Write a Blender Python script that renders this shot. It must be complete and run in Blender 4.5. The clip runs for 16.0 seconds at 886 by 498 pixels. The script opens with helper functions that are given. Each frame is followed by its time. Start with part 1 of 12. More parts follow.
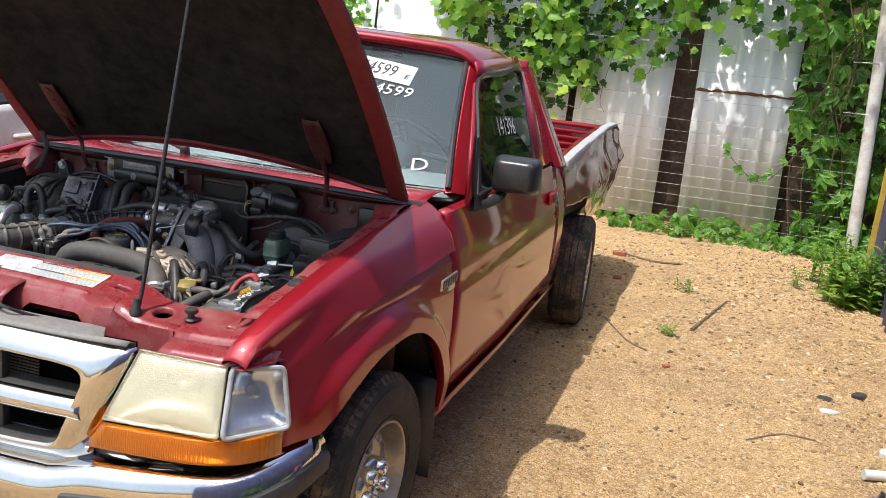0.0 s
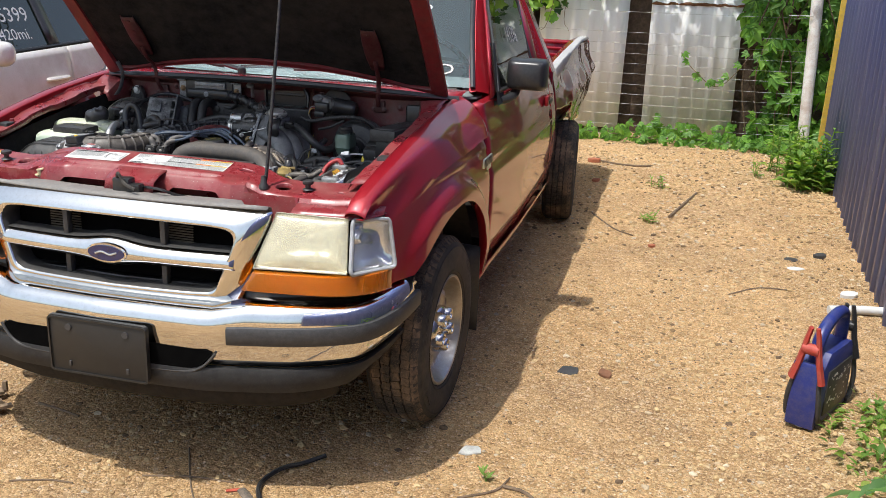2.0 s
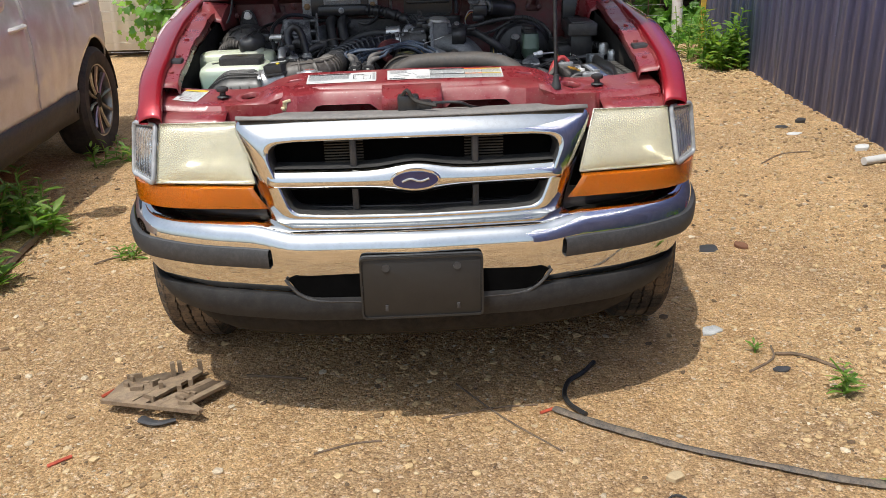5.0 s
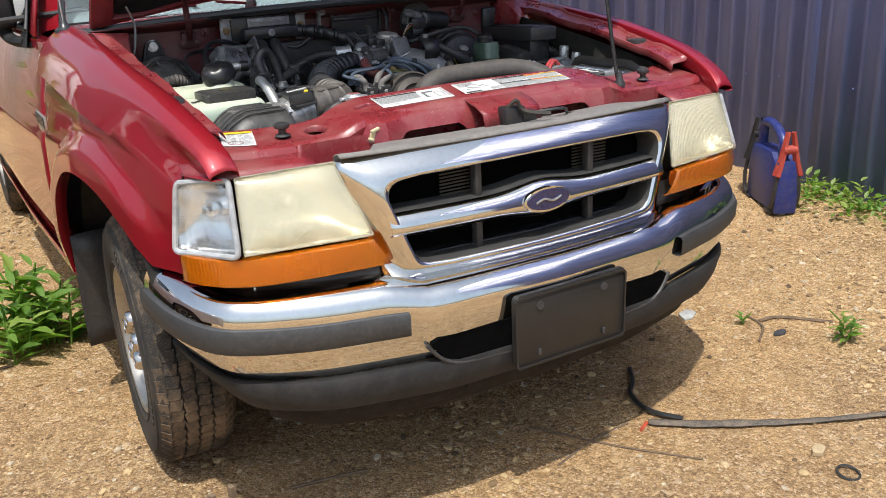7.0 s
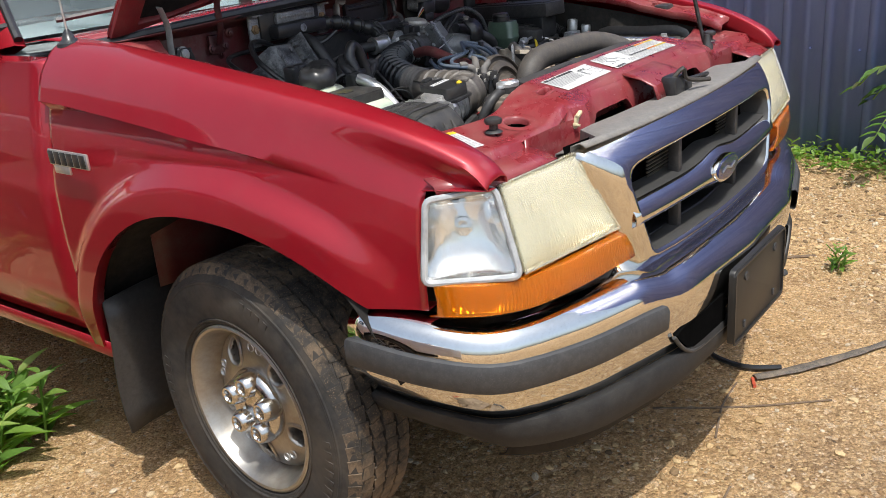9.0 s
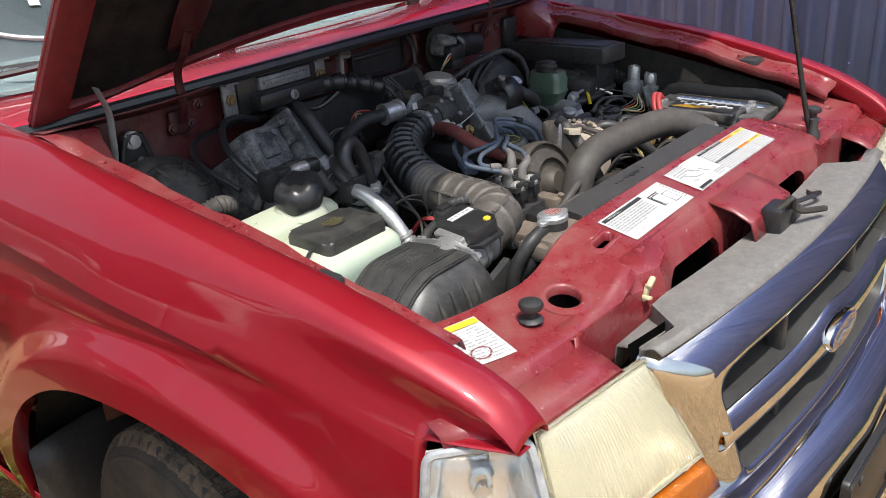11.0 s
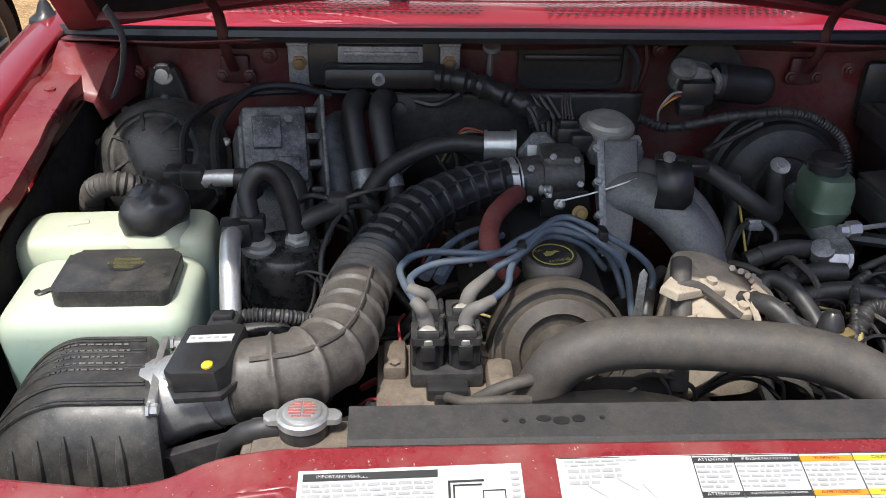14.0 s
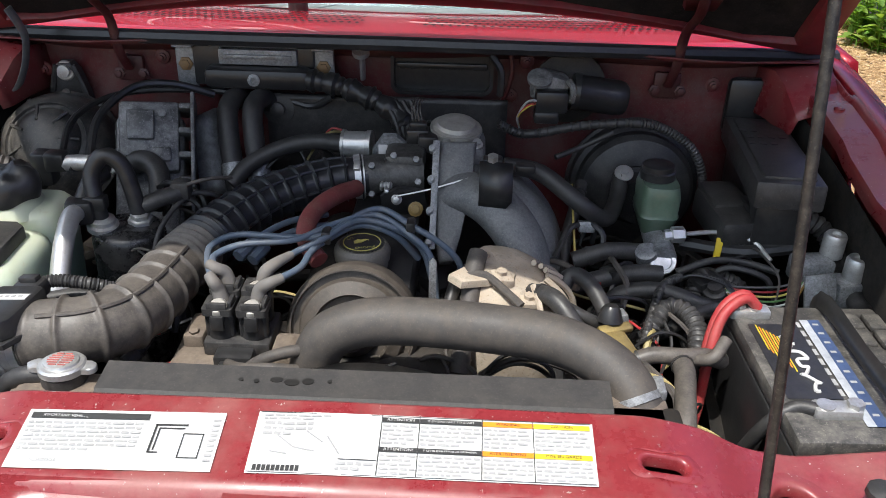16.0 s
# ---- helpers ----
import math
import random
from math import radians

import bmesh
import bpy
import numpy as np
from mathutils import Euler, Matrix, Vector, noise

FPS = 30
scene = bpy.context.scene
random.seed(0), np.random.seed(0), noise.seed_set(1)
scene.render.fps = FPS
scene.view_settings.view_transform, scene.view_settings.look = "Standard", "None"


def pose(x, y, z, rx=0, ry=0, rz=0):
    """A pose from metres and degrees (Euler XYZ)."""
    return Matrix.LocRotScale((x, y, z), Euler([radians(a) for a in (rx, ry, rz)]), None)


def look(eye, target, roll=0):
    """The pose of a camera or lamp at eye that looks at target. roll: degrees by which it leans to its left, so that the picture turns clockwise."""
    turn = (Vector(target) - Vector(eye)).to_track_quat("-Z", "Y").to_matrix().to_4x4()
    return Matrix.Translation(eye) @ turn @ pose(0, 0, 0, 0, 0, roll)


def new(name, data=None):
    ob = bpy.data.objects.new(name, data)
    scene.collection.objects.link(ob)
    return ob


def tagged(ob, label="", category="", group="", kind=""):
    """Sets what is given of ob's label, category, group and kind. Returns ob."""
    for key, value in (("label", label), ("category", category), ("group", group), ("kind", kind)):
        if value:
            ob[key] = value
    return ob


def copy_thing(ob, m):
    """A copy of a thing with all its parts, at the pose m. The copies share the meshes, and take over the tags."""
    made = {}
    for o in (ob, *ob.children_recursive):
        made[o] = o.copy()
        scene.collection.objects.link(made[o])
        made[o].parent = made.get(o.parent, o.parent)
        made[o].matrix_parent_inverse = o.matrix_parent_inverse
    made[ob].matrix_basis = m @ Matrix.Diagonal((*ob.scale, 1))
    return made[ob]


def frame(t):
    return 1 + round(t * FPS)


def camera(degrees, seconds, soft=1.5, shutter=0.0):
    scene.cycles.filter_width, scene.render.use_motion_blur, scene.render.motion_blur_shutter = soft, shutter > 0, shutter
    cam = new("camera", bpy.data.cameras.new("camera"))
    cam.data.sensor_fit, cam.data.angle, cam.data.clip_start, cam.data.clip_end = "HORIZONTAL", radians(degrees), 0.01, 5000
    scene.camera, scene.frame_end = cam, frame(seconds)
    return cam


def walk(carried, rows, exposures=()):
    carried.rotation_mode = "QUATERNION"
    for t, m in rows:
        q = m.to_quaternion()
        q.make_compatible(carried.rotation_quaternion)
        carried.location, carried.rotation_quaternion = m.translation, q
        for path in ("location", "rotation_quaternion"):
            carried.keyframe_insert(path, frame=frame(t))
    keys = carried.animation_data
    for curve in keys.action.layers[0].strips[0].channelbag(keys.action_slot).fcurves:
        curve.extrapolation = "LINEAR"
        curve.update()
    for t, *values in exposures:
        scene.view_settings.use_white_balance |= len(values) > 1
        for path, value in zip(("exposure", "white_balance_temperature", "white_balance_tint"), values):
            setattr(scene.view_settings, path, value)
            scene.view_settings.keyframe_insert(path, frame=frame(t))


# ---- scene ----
cam = camera(53.8, 16.0, soft=0.7)
PATH = [
    (0, (1.584, -1.403, 1.569), (1.021, 0.46, 1.109), 6.0),
    (0.5, (1.553, -1.602, 1.535), (1.024, 0.267, 1.059), 4.7),
    (1, (1.566, -1.758, 1.518), (1.051, 0.107, 1.012), 3.5),
    (1.5, (1.553, -1.942, 1.498), (1.048, -0.089, 0.942), 2.9),
    (2, (1.46, -2.038, 1.479), (1.013, -0.178, 0.897), 2.5),
    (2.5, (1.297, -2.116, 1.445), (0.995, -0.237, 0.831), 2.5),
    (3, (1.075, -2.239, 1.415), (0.851, -0.355, 0.78), 1.5),
    (3.5, (0.906, -2.286, 1.401), (0.649, -0.414, 0.746), 0.3),
    (4, (0.632, -2.18, 1.354), (0.437, -0.291, 0.727), -1.1),
    (4.5, (0.306, -2.131, 1.321), (0.199, -0.258, 0.628), -2.4),
    (5, (-0.015, -2.11, 1.345), (0.055, -0.246, 0.624), -1.6),
    (5.2, (-0.127, -2.059, 1.34), (0.022, -0.189, 0.647), -1.3),
    (7.3, (-1.281, -1.358, 1.238), (-0.174, 0.167, 0.569), -3.0),
    (7.5, (-1.369, -1.284, 1.224), (-0.164, 0.163, 0.551), -3.1),
    (8, (-1.614, -1.113, 1.236), (-0.237, 0.156, 0.533), -3.5),
    (8.5, (-1.744, -0.894, 1.227), (-0.301, 0.293, 0.512), -4.8),
    (8.7, (-1.774, -0.782, 1.24), (-0.326, 0.4, 0.527), -5.2),
    (10.8, (-1.391, -0.359, 1.437), (0.001, 0.834, 0.637), -4.2),
    (11, (-1.304, -0.326, 1.445), (0.054, 0.89, 0.621), -4.1),
    (11.5, (-1.066, -0.212, 1.448), (0.216, 1.056, 0.582), -2.5),
    (12, (-0.85, -0.238, 1.439), (0.223, 1.195, 0.548), -1.3),
    (12.5, (-0.674, -0.32, 1.449), (0.142, 1.27, 0.551), -0.4),
    (13, (-0.521, -0.313, 1.463), (0.079, 1.366, 0.556), 0.6),
    (13.5, (-0.34, -0.259, 1.462), (0.048, 1.464, 0.524), 1.6),
    (14, (-0.191, -0.256, 1.459), (-0.098, 1.481, 0.472), 1.2),
    (14.5, (-0.043, -0.303, 1.469), (-0.256, 1.428, 0.491), 0.7),
    (15, (0.042, -0.337, 1.475), (-0.249, 1.399, 0.527), 0.7),
    (15.5, (0.091, -0.344, 1.472), (-0.109, 1.41, 0.532), 1.2),
    (16, (0.123, -0.349, 1.47), (0.074, 1.41, 0.52), 1.4),
]
walk(cam, [(t, look(eye, target, roll)) for t, eye, target, roll in PATH], [(0.0, 0.20), (2.0, 0.08), (3.5, -0.08), (5.0, -0.16), (8.0, 0.05), (11.0, 0.08), (11.6, 0.19), (12.1, 0.20), (12.6, 0.10), (13.5, 0.14), (14.5, 0.22), (16.0, 0.26)])

# ---- sky and sun: high sun in front of the truck, a little to its passenger side ----
SUN_FROM = Vector((-0.22, -0.35, 1.0)).normalized()
world = bpy.data.worlds.new("sky")
scene.world = world
world.use_nodes = True
wn = world.node_tree.nodes
sky = wn.new("ShaderNodeTexSky")
sky.sky_type = "NISHITA"
sky.sun_disc = False
sky.sun_elevation = math.asin(SUN_FROM.z)
sky.sun_rotation = math.atan2(SUN_FROM.x, SUN_FROM.y)
sky.dust_density = 3.6
sky.ozone_density = 1.5
haze = wn.new("ShaderNodeMix")
haze.data_type, haze.blend_type = "RGBA", "MULTIPLY"
haze.inputs[0].default_value = 1.0
haze.inputs[7].default_value = (0.93, 1.01, 1.06, 1)
milk = wn.new("ShaderNodeHueSaturation")
milk.inputs["Saturation"].default_value = 0.62
world.node_tree.links.new(sky.outputs[0], milk.inputs["Color"])
world.node_tree.links.new(milk.outputs[0], haze.inputs[6])
world.node_tree.links.new(haze.outputs[2], wn["Background"].inputs[0])
wn["Background"].inputs[1].default_value = 0.19
sun = new("sun", bpy.data.lights.new("sun", "SUN"))
sun.data.energy = 4.05
sun.data.angle = radians(0.55)
sun.data.color = (1.0, 0.965, 0.905)
sun.matrix_world = look(SUN_FROM * 30, (0, 0, 0))


# ---- materials ----
def nodes_of(name):
    m = bpy.data.materials.new(name)
    m.use_nodes = True
    return m, m.node_tree.nodes, m.node_tree.links, m.node_tree.nodes["Principled BSDF"]


def noise_tex(n, l, scale, detail=4.0, rough=0.55, coord="Object", stretch=None):
    tc = n.new("ShaderNodeTexCoord")
    out = tc.outputs[coord]
    if stretch:
        mp = n.new("ShaderNodeMapping")
        mp.inputs["Scale"].default_value = stretch
        l.new(out, mp.inputs[0])
        out = mp.outputs[0]
    t = n.new("ShaderNodeTexNoise")
    t.inputs["Scale"].default_value = scale
    t.inputs["Detail"].default_value = detail
    t.inputs["Roughness"].default_value = rough
    l.new(out, t.inputs["Vector"])
    return t.outputs["Fac"]


def ramp(n, l, fac, stops):
    r = n.new("ShaderNodeValToRGB")
    el = r.color_ramp.elements
    while len(el) < len(stops):
        el.new(0.5)
    for e, (p, c) in zip(el, stops):
        e.position = p
        e.color = (*c, 1) if len(c) == 3 else c
    l.new(fac, r.inputs[0])
    return r.outputs[0]


def mix_col(n, l, fac, a, b, mode="MIX"):
    m = n.new("ShaderNodeMix")
    m.data_type = "RGBA"
    m.blend_type = mode
    for sock, v in ((m.inputs[0], fac), (m.inputs[6], a), (m.inputs[7], b)):
        if hasattr(v, "is_linked"):
            l.new(v, sock)
        elif isinstance(v, (int, float)):
            sock.default_value = v
        else:
            sock.default_value = (*v, 1)
    return m.outputs[2]


def bump(n, l, b, fac, strength, dist):
    bp = n.new("ShaderNodeBump")
    bp.inputs["Strength"].default_value = strength
    bp.inputs["Distance"].default_value = dist
    l.new(fac, bp.inputs["Height"])
    l.new(bp.outputs[0], b.inputs["Normal"])


def plain(name, col, rough=0.5, metal=0.0, var=0.25, scale=30.0, dirt=None, dirt_amt=0.5, bump_amt=0.0, dirt_scale=38.0, coat=0.0, spec=0.5):
    """A surface of one main colour with fine grain, and dust or stains over it in patches."""
    m, n, l, b = nodes_of(name)
    f = noise_tex(n, l, scale, 8.0, 0.72)
    dark = tuple(c * (1 - var) for c in col)
    lite = tuple(min(1, c * (1 + var)) for c in col)
    c = ramp(n, l, f, [(0.36, dark), (0.64, lite)])
    if dirt:
        p = noise_tex(n, l, dirt_scale, 9.0, 0.74)
        k = ramp(n, l, p, [(0.44, (0, 0, 0)), (0.64, (dirt_amt,) * 3)])
        c = mix_col(n, l, k, c, dirt)
        q = noise_tex(n, l, 420.0, 2.0, 0.5)
        c = mix_col(n, l, ramp(n, l, q, [(0.60, (0, 0, 0)), (0.70, (min(0.6, dirt_amt),) * 3)]), c, dirt)
        r = n.new("ShaderNodeMix")
        r.inputs[2].default_value, r.inputs[3].default_value = rough, min(1.0, rough + 0.35)
        l.new(k, r.inputs[0])
        l.new(r.outputs[0], b.inputs["Roughness"])
    else:
        b.inputs["Roughness"].default_value = rough
    l.new(c, b.inputs["Base Color"])
    b.inputs["Metallic"].default_value = metal
    b.inputs["Coat Weight"].default_value = coat
    b.inputs["Coat Roughness"].default_value = 0.04
    b.inputs["Specular IOR Level"].default_value = spec
    if bump_amt:
        bump(n, l, b, f, bump_amt, 0.002)
    return m


def glass_like(name, col, rough=0.0, alpha_mix=0.0, ior=1.45):
    m, n, l, b = nodes_of(name)
    b.inputs["Base Color"].default_value = (*col, 1)
    b.inputs["Roughness"].default_value = rough
    b.inputs["Transmission Weight"].default_value = 1.0 - alpha_mix
    b.inputs["IOR"].default_value = ior
    return m


def paint_material(name, col, dust=0.10):
    m, n, l, b = nodes_of(name)
    f = noise_tex(n, l, 900.0, 1.0)
    c = ramp(n, l, f, [(0.35, tuple(v * 0.86 for v in col)), (0.65, tuple(min(1, v * 1.12) for v in col))])
    p = noise_tex(n, l, 5.0, 8.0, 0.7)
    k = ramp(n, l, p, [(0.45, (0, 0, 0)), (0.8, (dust,) * 3)])
    l.new(mix_col(n, l, k, c, (0.36, 0.27, 0.19)), b.inputs["Base Color"])
    b.inputs["Metallic"].default_value = 0.32
    b.inputs["Roughness"].default_value = 0.42
    b.inputs["Specular IOR Level"].default_value = 0.2
    b.inputs["Coat Weight"].default_value = 1.0
    cr = ramp(n, l, p, [(0.4, (0.015,) * 3), (0.8, (0.08,) * 3)])
    l.new(cr, b.inputs["Coat Roughness"])
    return m


M_RED = paint_material("red_paint", (0.31, 0.008, 0.018), 0.05)

def worn_paint():
    """Dull red paint with dust film, brown smears, chips to grey primer and fine scratches."""
    m, n, l, b = nodes_of("dull_red_paint")
    f = noise_tex(n, l, 160.0, 6.0, 0.7)
    c = ramp(n, l, f, [(0.36, (0.205, 0.022, 0.027)), (0.64, (0.245, 0.031, 0.036))])
    dust = noise_tex(n, l, 9.0, 9.0, 0.72)
    k = ramp(n, l, dust, [(0.46, (0, 0, 0)), (0.70, (0.34, 0.34, 0.34))])
    c = mix_col(n, l, k, c, (0.33, 0.20, 0.16))
    smear = noise_tex(n, l, 26.0, 7.0, 0.75, stretch=(1, 3.5, 1))
    c = mix_col(n, l, ramp(n, l, smear, [(0.60, (0, 0, 0)), (0.72, (0.45, 0.45, 0.45))]), c, (0.10, 0.045, 0.035))
    chip = noise_tex(n, l, 210.0, 3.0, 0.6)
    c = mix_col(n, l, ramp(n, l, chip, [(0.685, (0, 0, 0)), (0.70, (0.85, 0.85, 0.85))]), c, (0.42, 0.36, 0.33))
    l.new(c, b.inputs["Base Color"])
    l.new(ramp(n, l, dust, [(0.45, (0.27, 0.27, 0.27)), (0.7, (0.62, 0.62, 0.62))]), b.inputs["Roughness"])
    b.inputs["Coat Weight"].default_value = 0.25
    bump(n, l, b, smear, 0.05, 0.002)
    return m


M_RED_DULL = worn_paint()
M_RED_DARK = plain("dull_dark_red", (0.15, 0.014, 0.018), 0.42, 0.0, 0.2, 40, (0.14, 0.09, 0.07), 0.25)
M_CHROME = plain("chrome", (0.72, 0.715, 0.70), 0.05, 1.0, 0.03, 12, (0.36, 0.31, 0.25), 0.10, 0.0, 60.0)
M_STEEL = plain("bare_steel", (0.58, 0.58, 0.57), 0.34, 0.7, 0.15, 60, (0.25, 0.20, 0.15), 0.3)
M_ALU = plain("cast_aluminium", (0.30, 0.31, 0.32), 0.38, 0.4, 0.3, 220, (0.11, 0.105, 0.10), 0.5, 0.35, 45.0)
M_BRIGHT_ALU = plain("bright_aluminium", (0.66, 0.66, 0.65), 0.30, 0.7, 0.06, 60, (0.38, 0.34, 0.29), 0.3)
M_TAN_ALU = plain("dusty_aluminium", (0.50, 0.425, 0.335), 0.65, 0.1, 0.25, 90, (0.27, 0.20, 0.13), 0.6, 0.2, 45.0)
M_BLACK = plain("black_plastic", (0.024, 0.024, 0.025), 0.28, 0.0, 0.25, 90, (0.055, 0.05, 0.045), 0.22, 0.06, 70.0)
M_BLACK_DUSTY = plain("dusty_black_plastic", (0.032, 0.031, 0.031), 0.42, 0.0, 0.25, 90, (0.10, 0.093, 0.085), 0.42, 0.08, 55.0)
M_RUBBER = plain("rubber", (0.031, 0.0305, 0.031), 0.46, 0.0, 0.25, 90, (0.07, 0.062, 0.055), 0.3, 0.08, 60.0)
M_HOSE = plain("grey_dusty_hose", (0.064, 0.057, 0.052), 0.58, 0.0, 0.15, 90, (0.14, 0.115, 0.09), 0.4, 0.08, 36.0)
M_DUSTY_RUBBER = plain("tan_dusted_rubber", (0.088, 0.078, 0.069), 0.46, 0.0, 0.2, 120, (0.20, 0.17, 0.14), 0.34, 0.15, 30.0)
M_DARK = plain("dark_underbody", (0.018, 0.017, 0.016), 0.8, 0.0, 0.4, 30, (0.05, 0.04, 0.03), 0.4, spec=0.2)
# flat black that paints the shade inside openings
M_SHADE_BLACK = plain("painted_shade_black", (0.004, 0.004, 0.004), 1.0, 0.0, 0.2, 30, spec=0.0)
M_GREY_TRIM = plain("weathered_grey_trim", (0.036, 0.036, 0.038), 0.5, 0.0, 0.12, 80, (0.11, 0.108, 0.104), 0.3, 0.06, 60.0)
M_WHITE = plain("white_label", (0.60, 0.60, 0.585), 0.5, 0.0, 0.04, 30, (0.55, 0.48, 0.40), 0.2)
M_INK = plain("black_ink", (0.03, 0.03, 0.03), 0.6, 0.0, 0.1)
M_INK_GREY = plain("grey_ink", (0.36, 0.36, 0.355), 0.6, 0.0, 0.1)
M_YELLOW = plain("yellow_ink", (0.72, 0.52, 0.03), 0.5, 0.0, 0.05)
M_ORANGE = plain("orange_ink", (0.85, 0.27, 0.02), 0.5, 0.0, 0.05)
M_SIGHT = plain("sun_bleached_grey_plastic", (0.17, 0.16, 0.15), 0.6, 0.0, 0.15, 90, (0.30, 0.27, 0.23), 0.35, 0.1, 40.0)


# ---- mesh helpers ----
def finish(bm, angle=38.0):
    bmesh.ops.recalc_face_normals(bm, faces=bm.faces)
    for f in bm.faces:
        f.smooth = True
    lim = radians(angle)
    for e in bm.edges:
        if len(e.link_faces) == 2 and e.calc_face_angle(0.0) > lim:
            e.smooth = False


def mesh_of(name, bm, mat, angle=38.0, recalc=True):
    if recalc:
        finish(bm, angle)
    me = bpy.data.meshes.new(name)
    bm.to_mesh(me)
    bm.free()
    me.materials.append(mat)
    return me


def thing(name, base, label, category, group="", kind=""):
    """An empty at the thing's base, to which parts in world metres are hung."""
    ob = new(name)
    ob.location = base
    ob.empty_display_size = 0.1
    tagged(ob, label, category, group, kind)
    return ob


def base_of(ob):
    """Where a thing's parts are counted from: parts of parts are in world metres already."""
    return Vector(ob.location) if ob.parent is None else Vector((0, 0, 0))


def part(name, bm, mat, parent, label="", angle=38.0, solid=0.0, bev=0.0):
    """Links a bmesh in world metres as one mesh object under a thing or a part."""
    ob = new(name, mesh_of(name, bm, mat, angle))
    ob.parent = parent
    ob.matrix_parent_inverse = Matrix.Translation(-base_of(parent))
    if solid:
        md = ob.modifiers.new("solid", "SOLIDIFY")
        md.thickness = solid
        md.offset = -1.0
    if bev:
        md = ob.modifiers.new("bevel", "BEVEL")
        md.width = bev
        md.segments = 2
        md.limit_method = "ANGLE"
        md.angle_limit = radians(40)
    if label:
        tagged(ob, label)
    return ob


def solo(name, bm, mat, label, category, group="", kind="", angle=38.0):
    """A thing of one mesh."""
    ob = new(name, mesh_of(name, bm, mat, angle))
    return tagged(ob, label, category, group, kind)


def box(bm, c, s, bev=0.0, rot=None, seg=2):
    """A box of size s round c, with rounded edges."""
    m = Matrix.Translation(c) @ (rot.to_matrix().to_4x4() if rot else Matrix.Identity(4)) @ Matrix.Diagonal((*s, 1))
    r = bmesh.ops.create_cube(bm, size=1.0, matrix=m)
    if bev:
        ed = list({e for v in r["verts"] for e in v.link_edges})
        bmesh.ops.bevel(bm, geom=ed, offset=bev, segments=seg, affect="EDGES", profile=0.5)
    return bm


def turned(rx=0, ry=0, rz=0):
    return Euler((radians(rx), radians(ry), radians(rz)))


def curve_points(pts, steps=6):
    """A smooth line through the points."""
    p = [Vector(v) for v in pts]
    if len(p) < 3 or steps < 2:
        return p
    q = [p[0] * 2 - p[1]] + p + [p[-1] * 2 - p[-2]]
    out = []
    for i in range(1, len(q) - 2):
        a, b, c, d = q[i - 1], q[i], q[i + 1], q[i + 2]
        for k in range(steps):
            t = k / steps
            out.append(0.5 * ((2 * b) + (c - a) * t + (2 * a - 5 * b + 4 * c - d) * t * t + (3 * b - a - 3 * c + d) * t ** 3))
    out.append(p[-1])
    return out


def tube(bm, pts, r, segs=10, steps=6, caps=True, flat=1.0, up=None):
    """A round bar or hose along a smooth line; r: a radius, or a function of the length so far."""
    line = curve_points(pts, steps)
    rings, s = [], 0.0
    side = None
    for i, p in enumerate(line):
        t = (line[min(i + 1, len(line) - 1)] - line[max(i - 1, 0)]).normalized()
        if side is None:
            side = t.cross(Vector(up) if up else (Vector((0, 0, 1)) if abs(t.z) < 0.9 else Vector((1, 0, 0)))).normalized()
        side = (side - t * side.dot(t)).normalized()
        top = side.cross(t)
        if i:
            s += (p - line[i - 1]).length
        rr = r(s) if callable(r) else r
        rings.append([bm.verts.new(p + rr * (math.cos(a) * side + flat * math.sin(a) * top)) for a in (2 * math.pi * k / segs for k in range(segs))])
    for a, b in zip(rings, rings[1:]):
        for k in range(segs):
            bm.faces.new((a[k], a[(k + 1) % segs], b[(k + 1) % segs], b[k]))
    if caps:
        bm.faces.new(rings[0][::-1])
        bm.faces.new(rings[-1])
    return bm


def line_length(pts, steps=6):
    q = curve_points(pts, steps)
    return sum((b - a).length for a, b in zip(q, q[1:]))


def lathe(bm, origin, axis, profile, segs=24, close=True):
    """A turned body: profile is (radius, height) along the axis."""
    z = Vector(axis).normalized()
    x = z.cross(Vector((0, 0, 1)) if abs(z.z) < 0.9 else Vector((1, 0, 0))).normalized()
    y = z.cross(x)
    o = Vector(origin)
    rings = []
    for r, h in profile:
        if r < 1e-5:
            rings.append([bm.verts.new(o + z * h)])
        else:
            rings.append([bm.verts.new(o + z * h + r * (math.cos(a) * x + math.sin(a) * y)) for a in (2 * math.pi * k / segs for k in range(segs))])
    for a, b in zip(rings, rings[1:]):
        for k in range(segs):
            j = (k + 1) % segs
            if len(a) == 1 and len(b) == 1:
                continue
            if len(a) == 1:
                bm.faces.new((a[0], b[j], b[k]))
            elif len(b) == 1:
                bm.faces.new((a[k], a[j], b[0]))
            else:
                bm.faces.new((a[k], a[j], b[j], b[k]))
    if close:
        for ring, flip in ((rings[0], True), (rings[-1], False)):
            if len(ring) > 2:
                bm.faces.new(ring[::-1] if flip else ring)
    return bm


def sheet(bm, rows, closed=False):
    """A skin over rows of points."""
    vs = [[bm.verts.new(p) for p in row] for row in rows]
    for a, b in zip(vs, vs[1:]):
        n = len(a)
        for k in range(n if closed else n - 1):
            j = (k + 1) % n
            try:
                bm.faces.new((a[k], a[j], b[j], b[k]))
            except ValueError:
                pass
    return vs


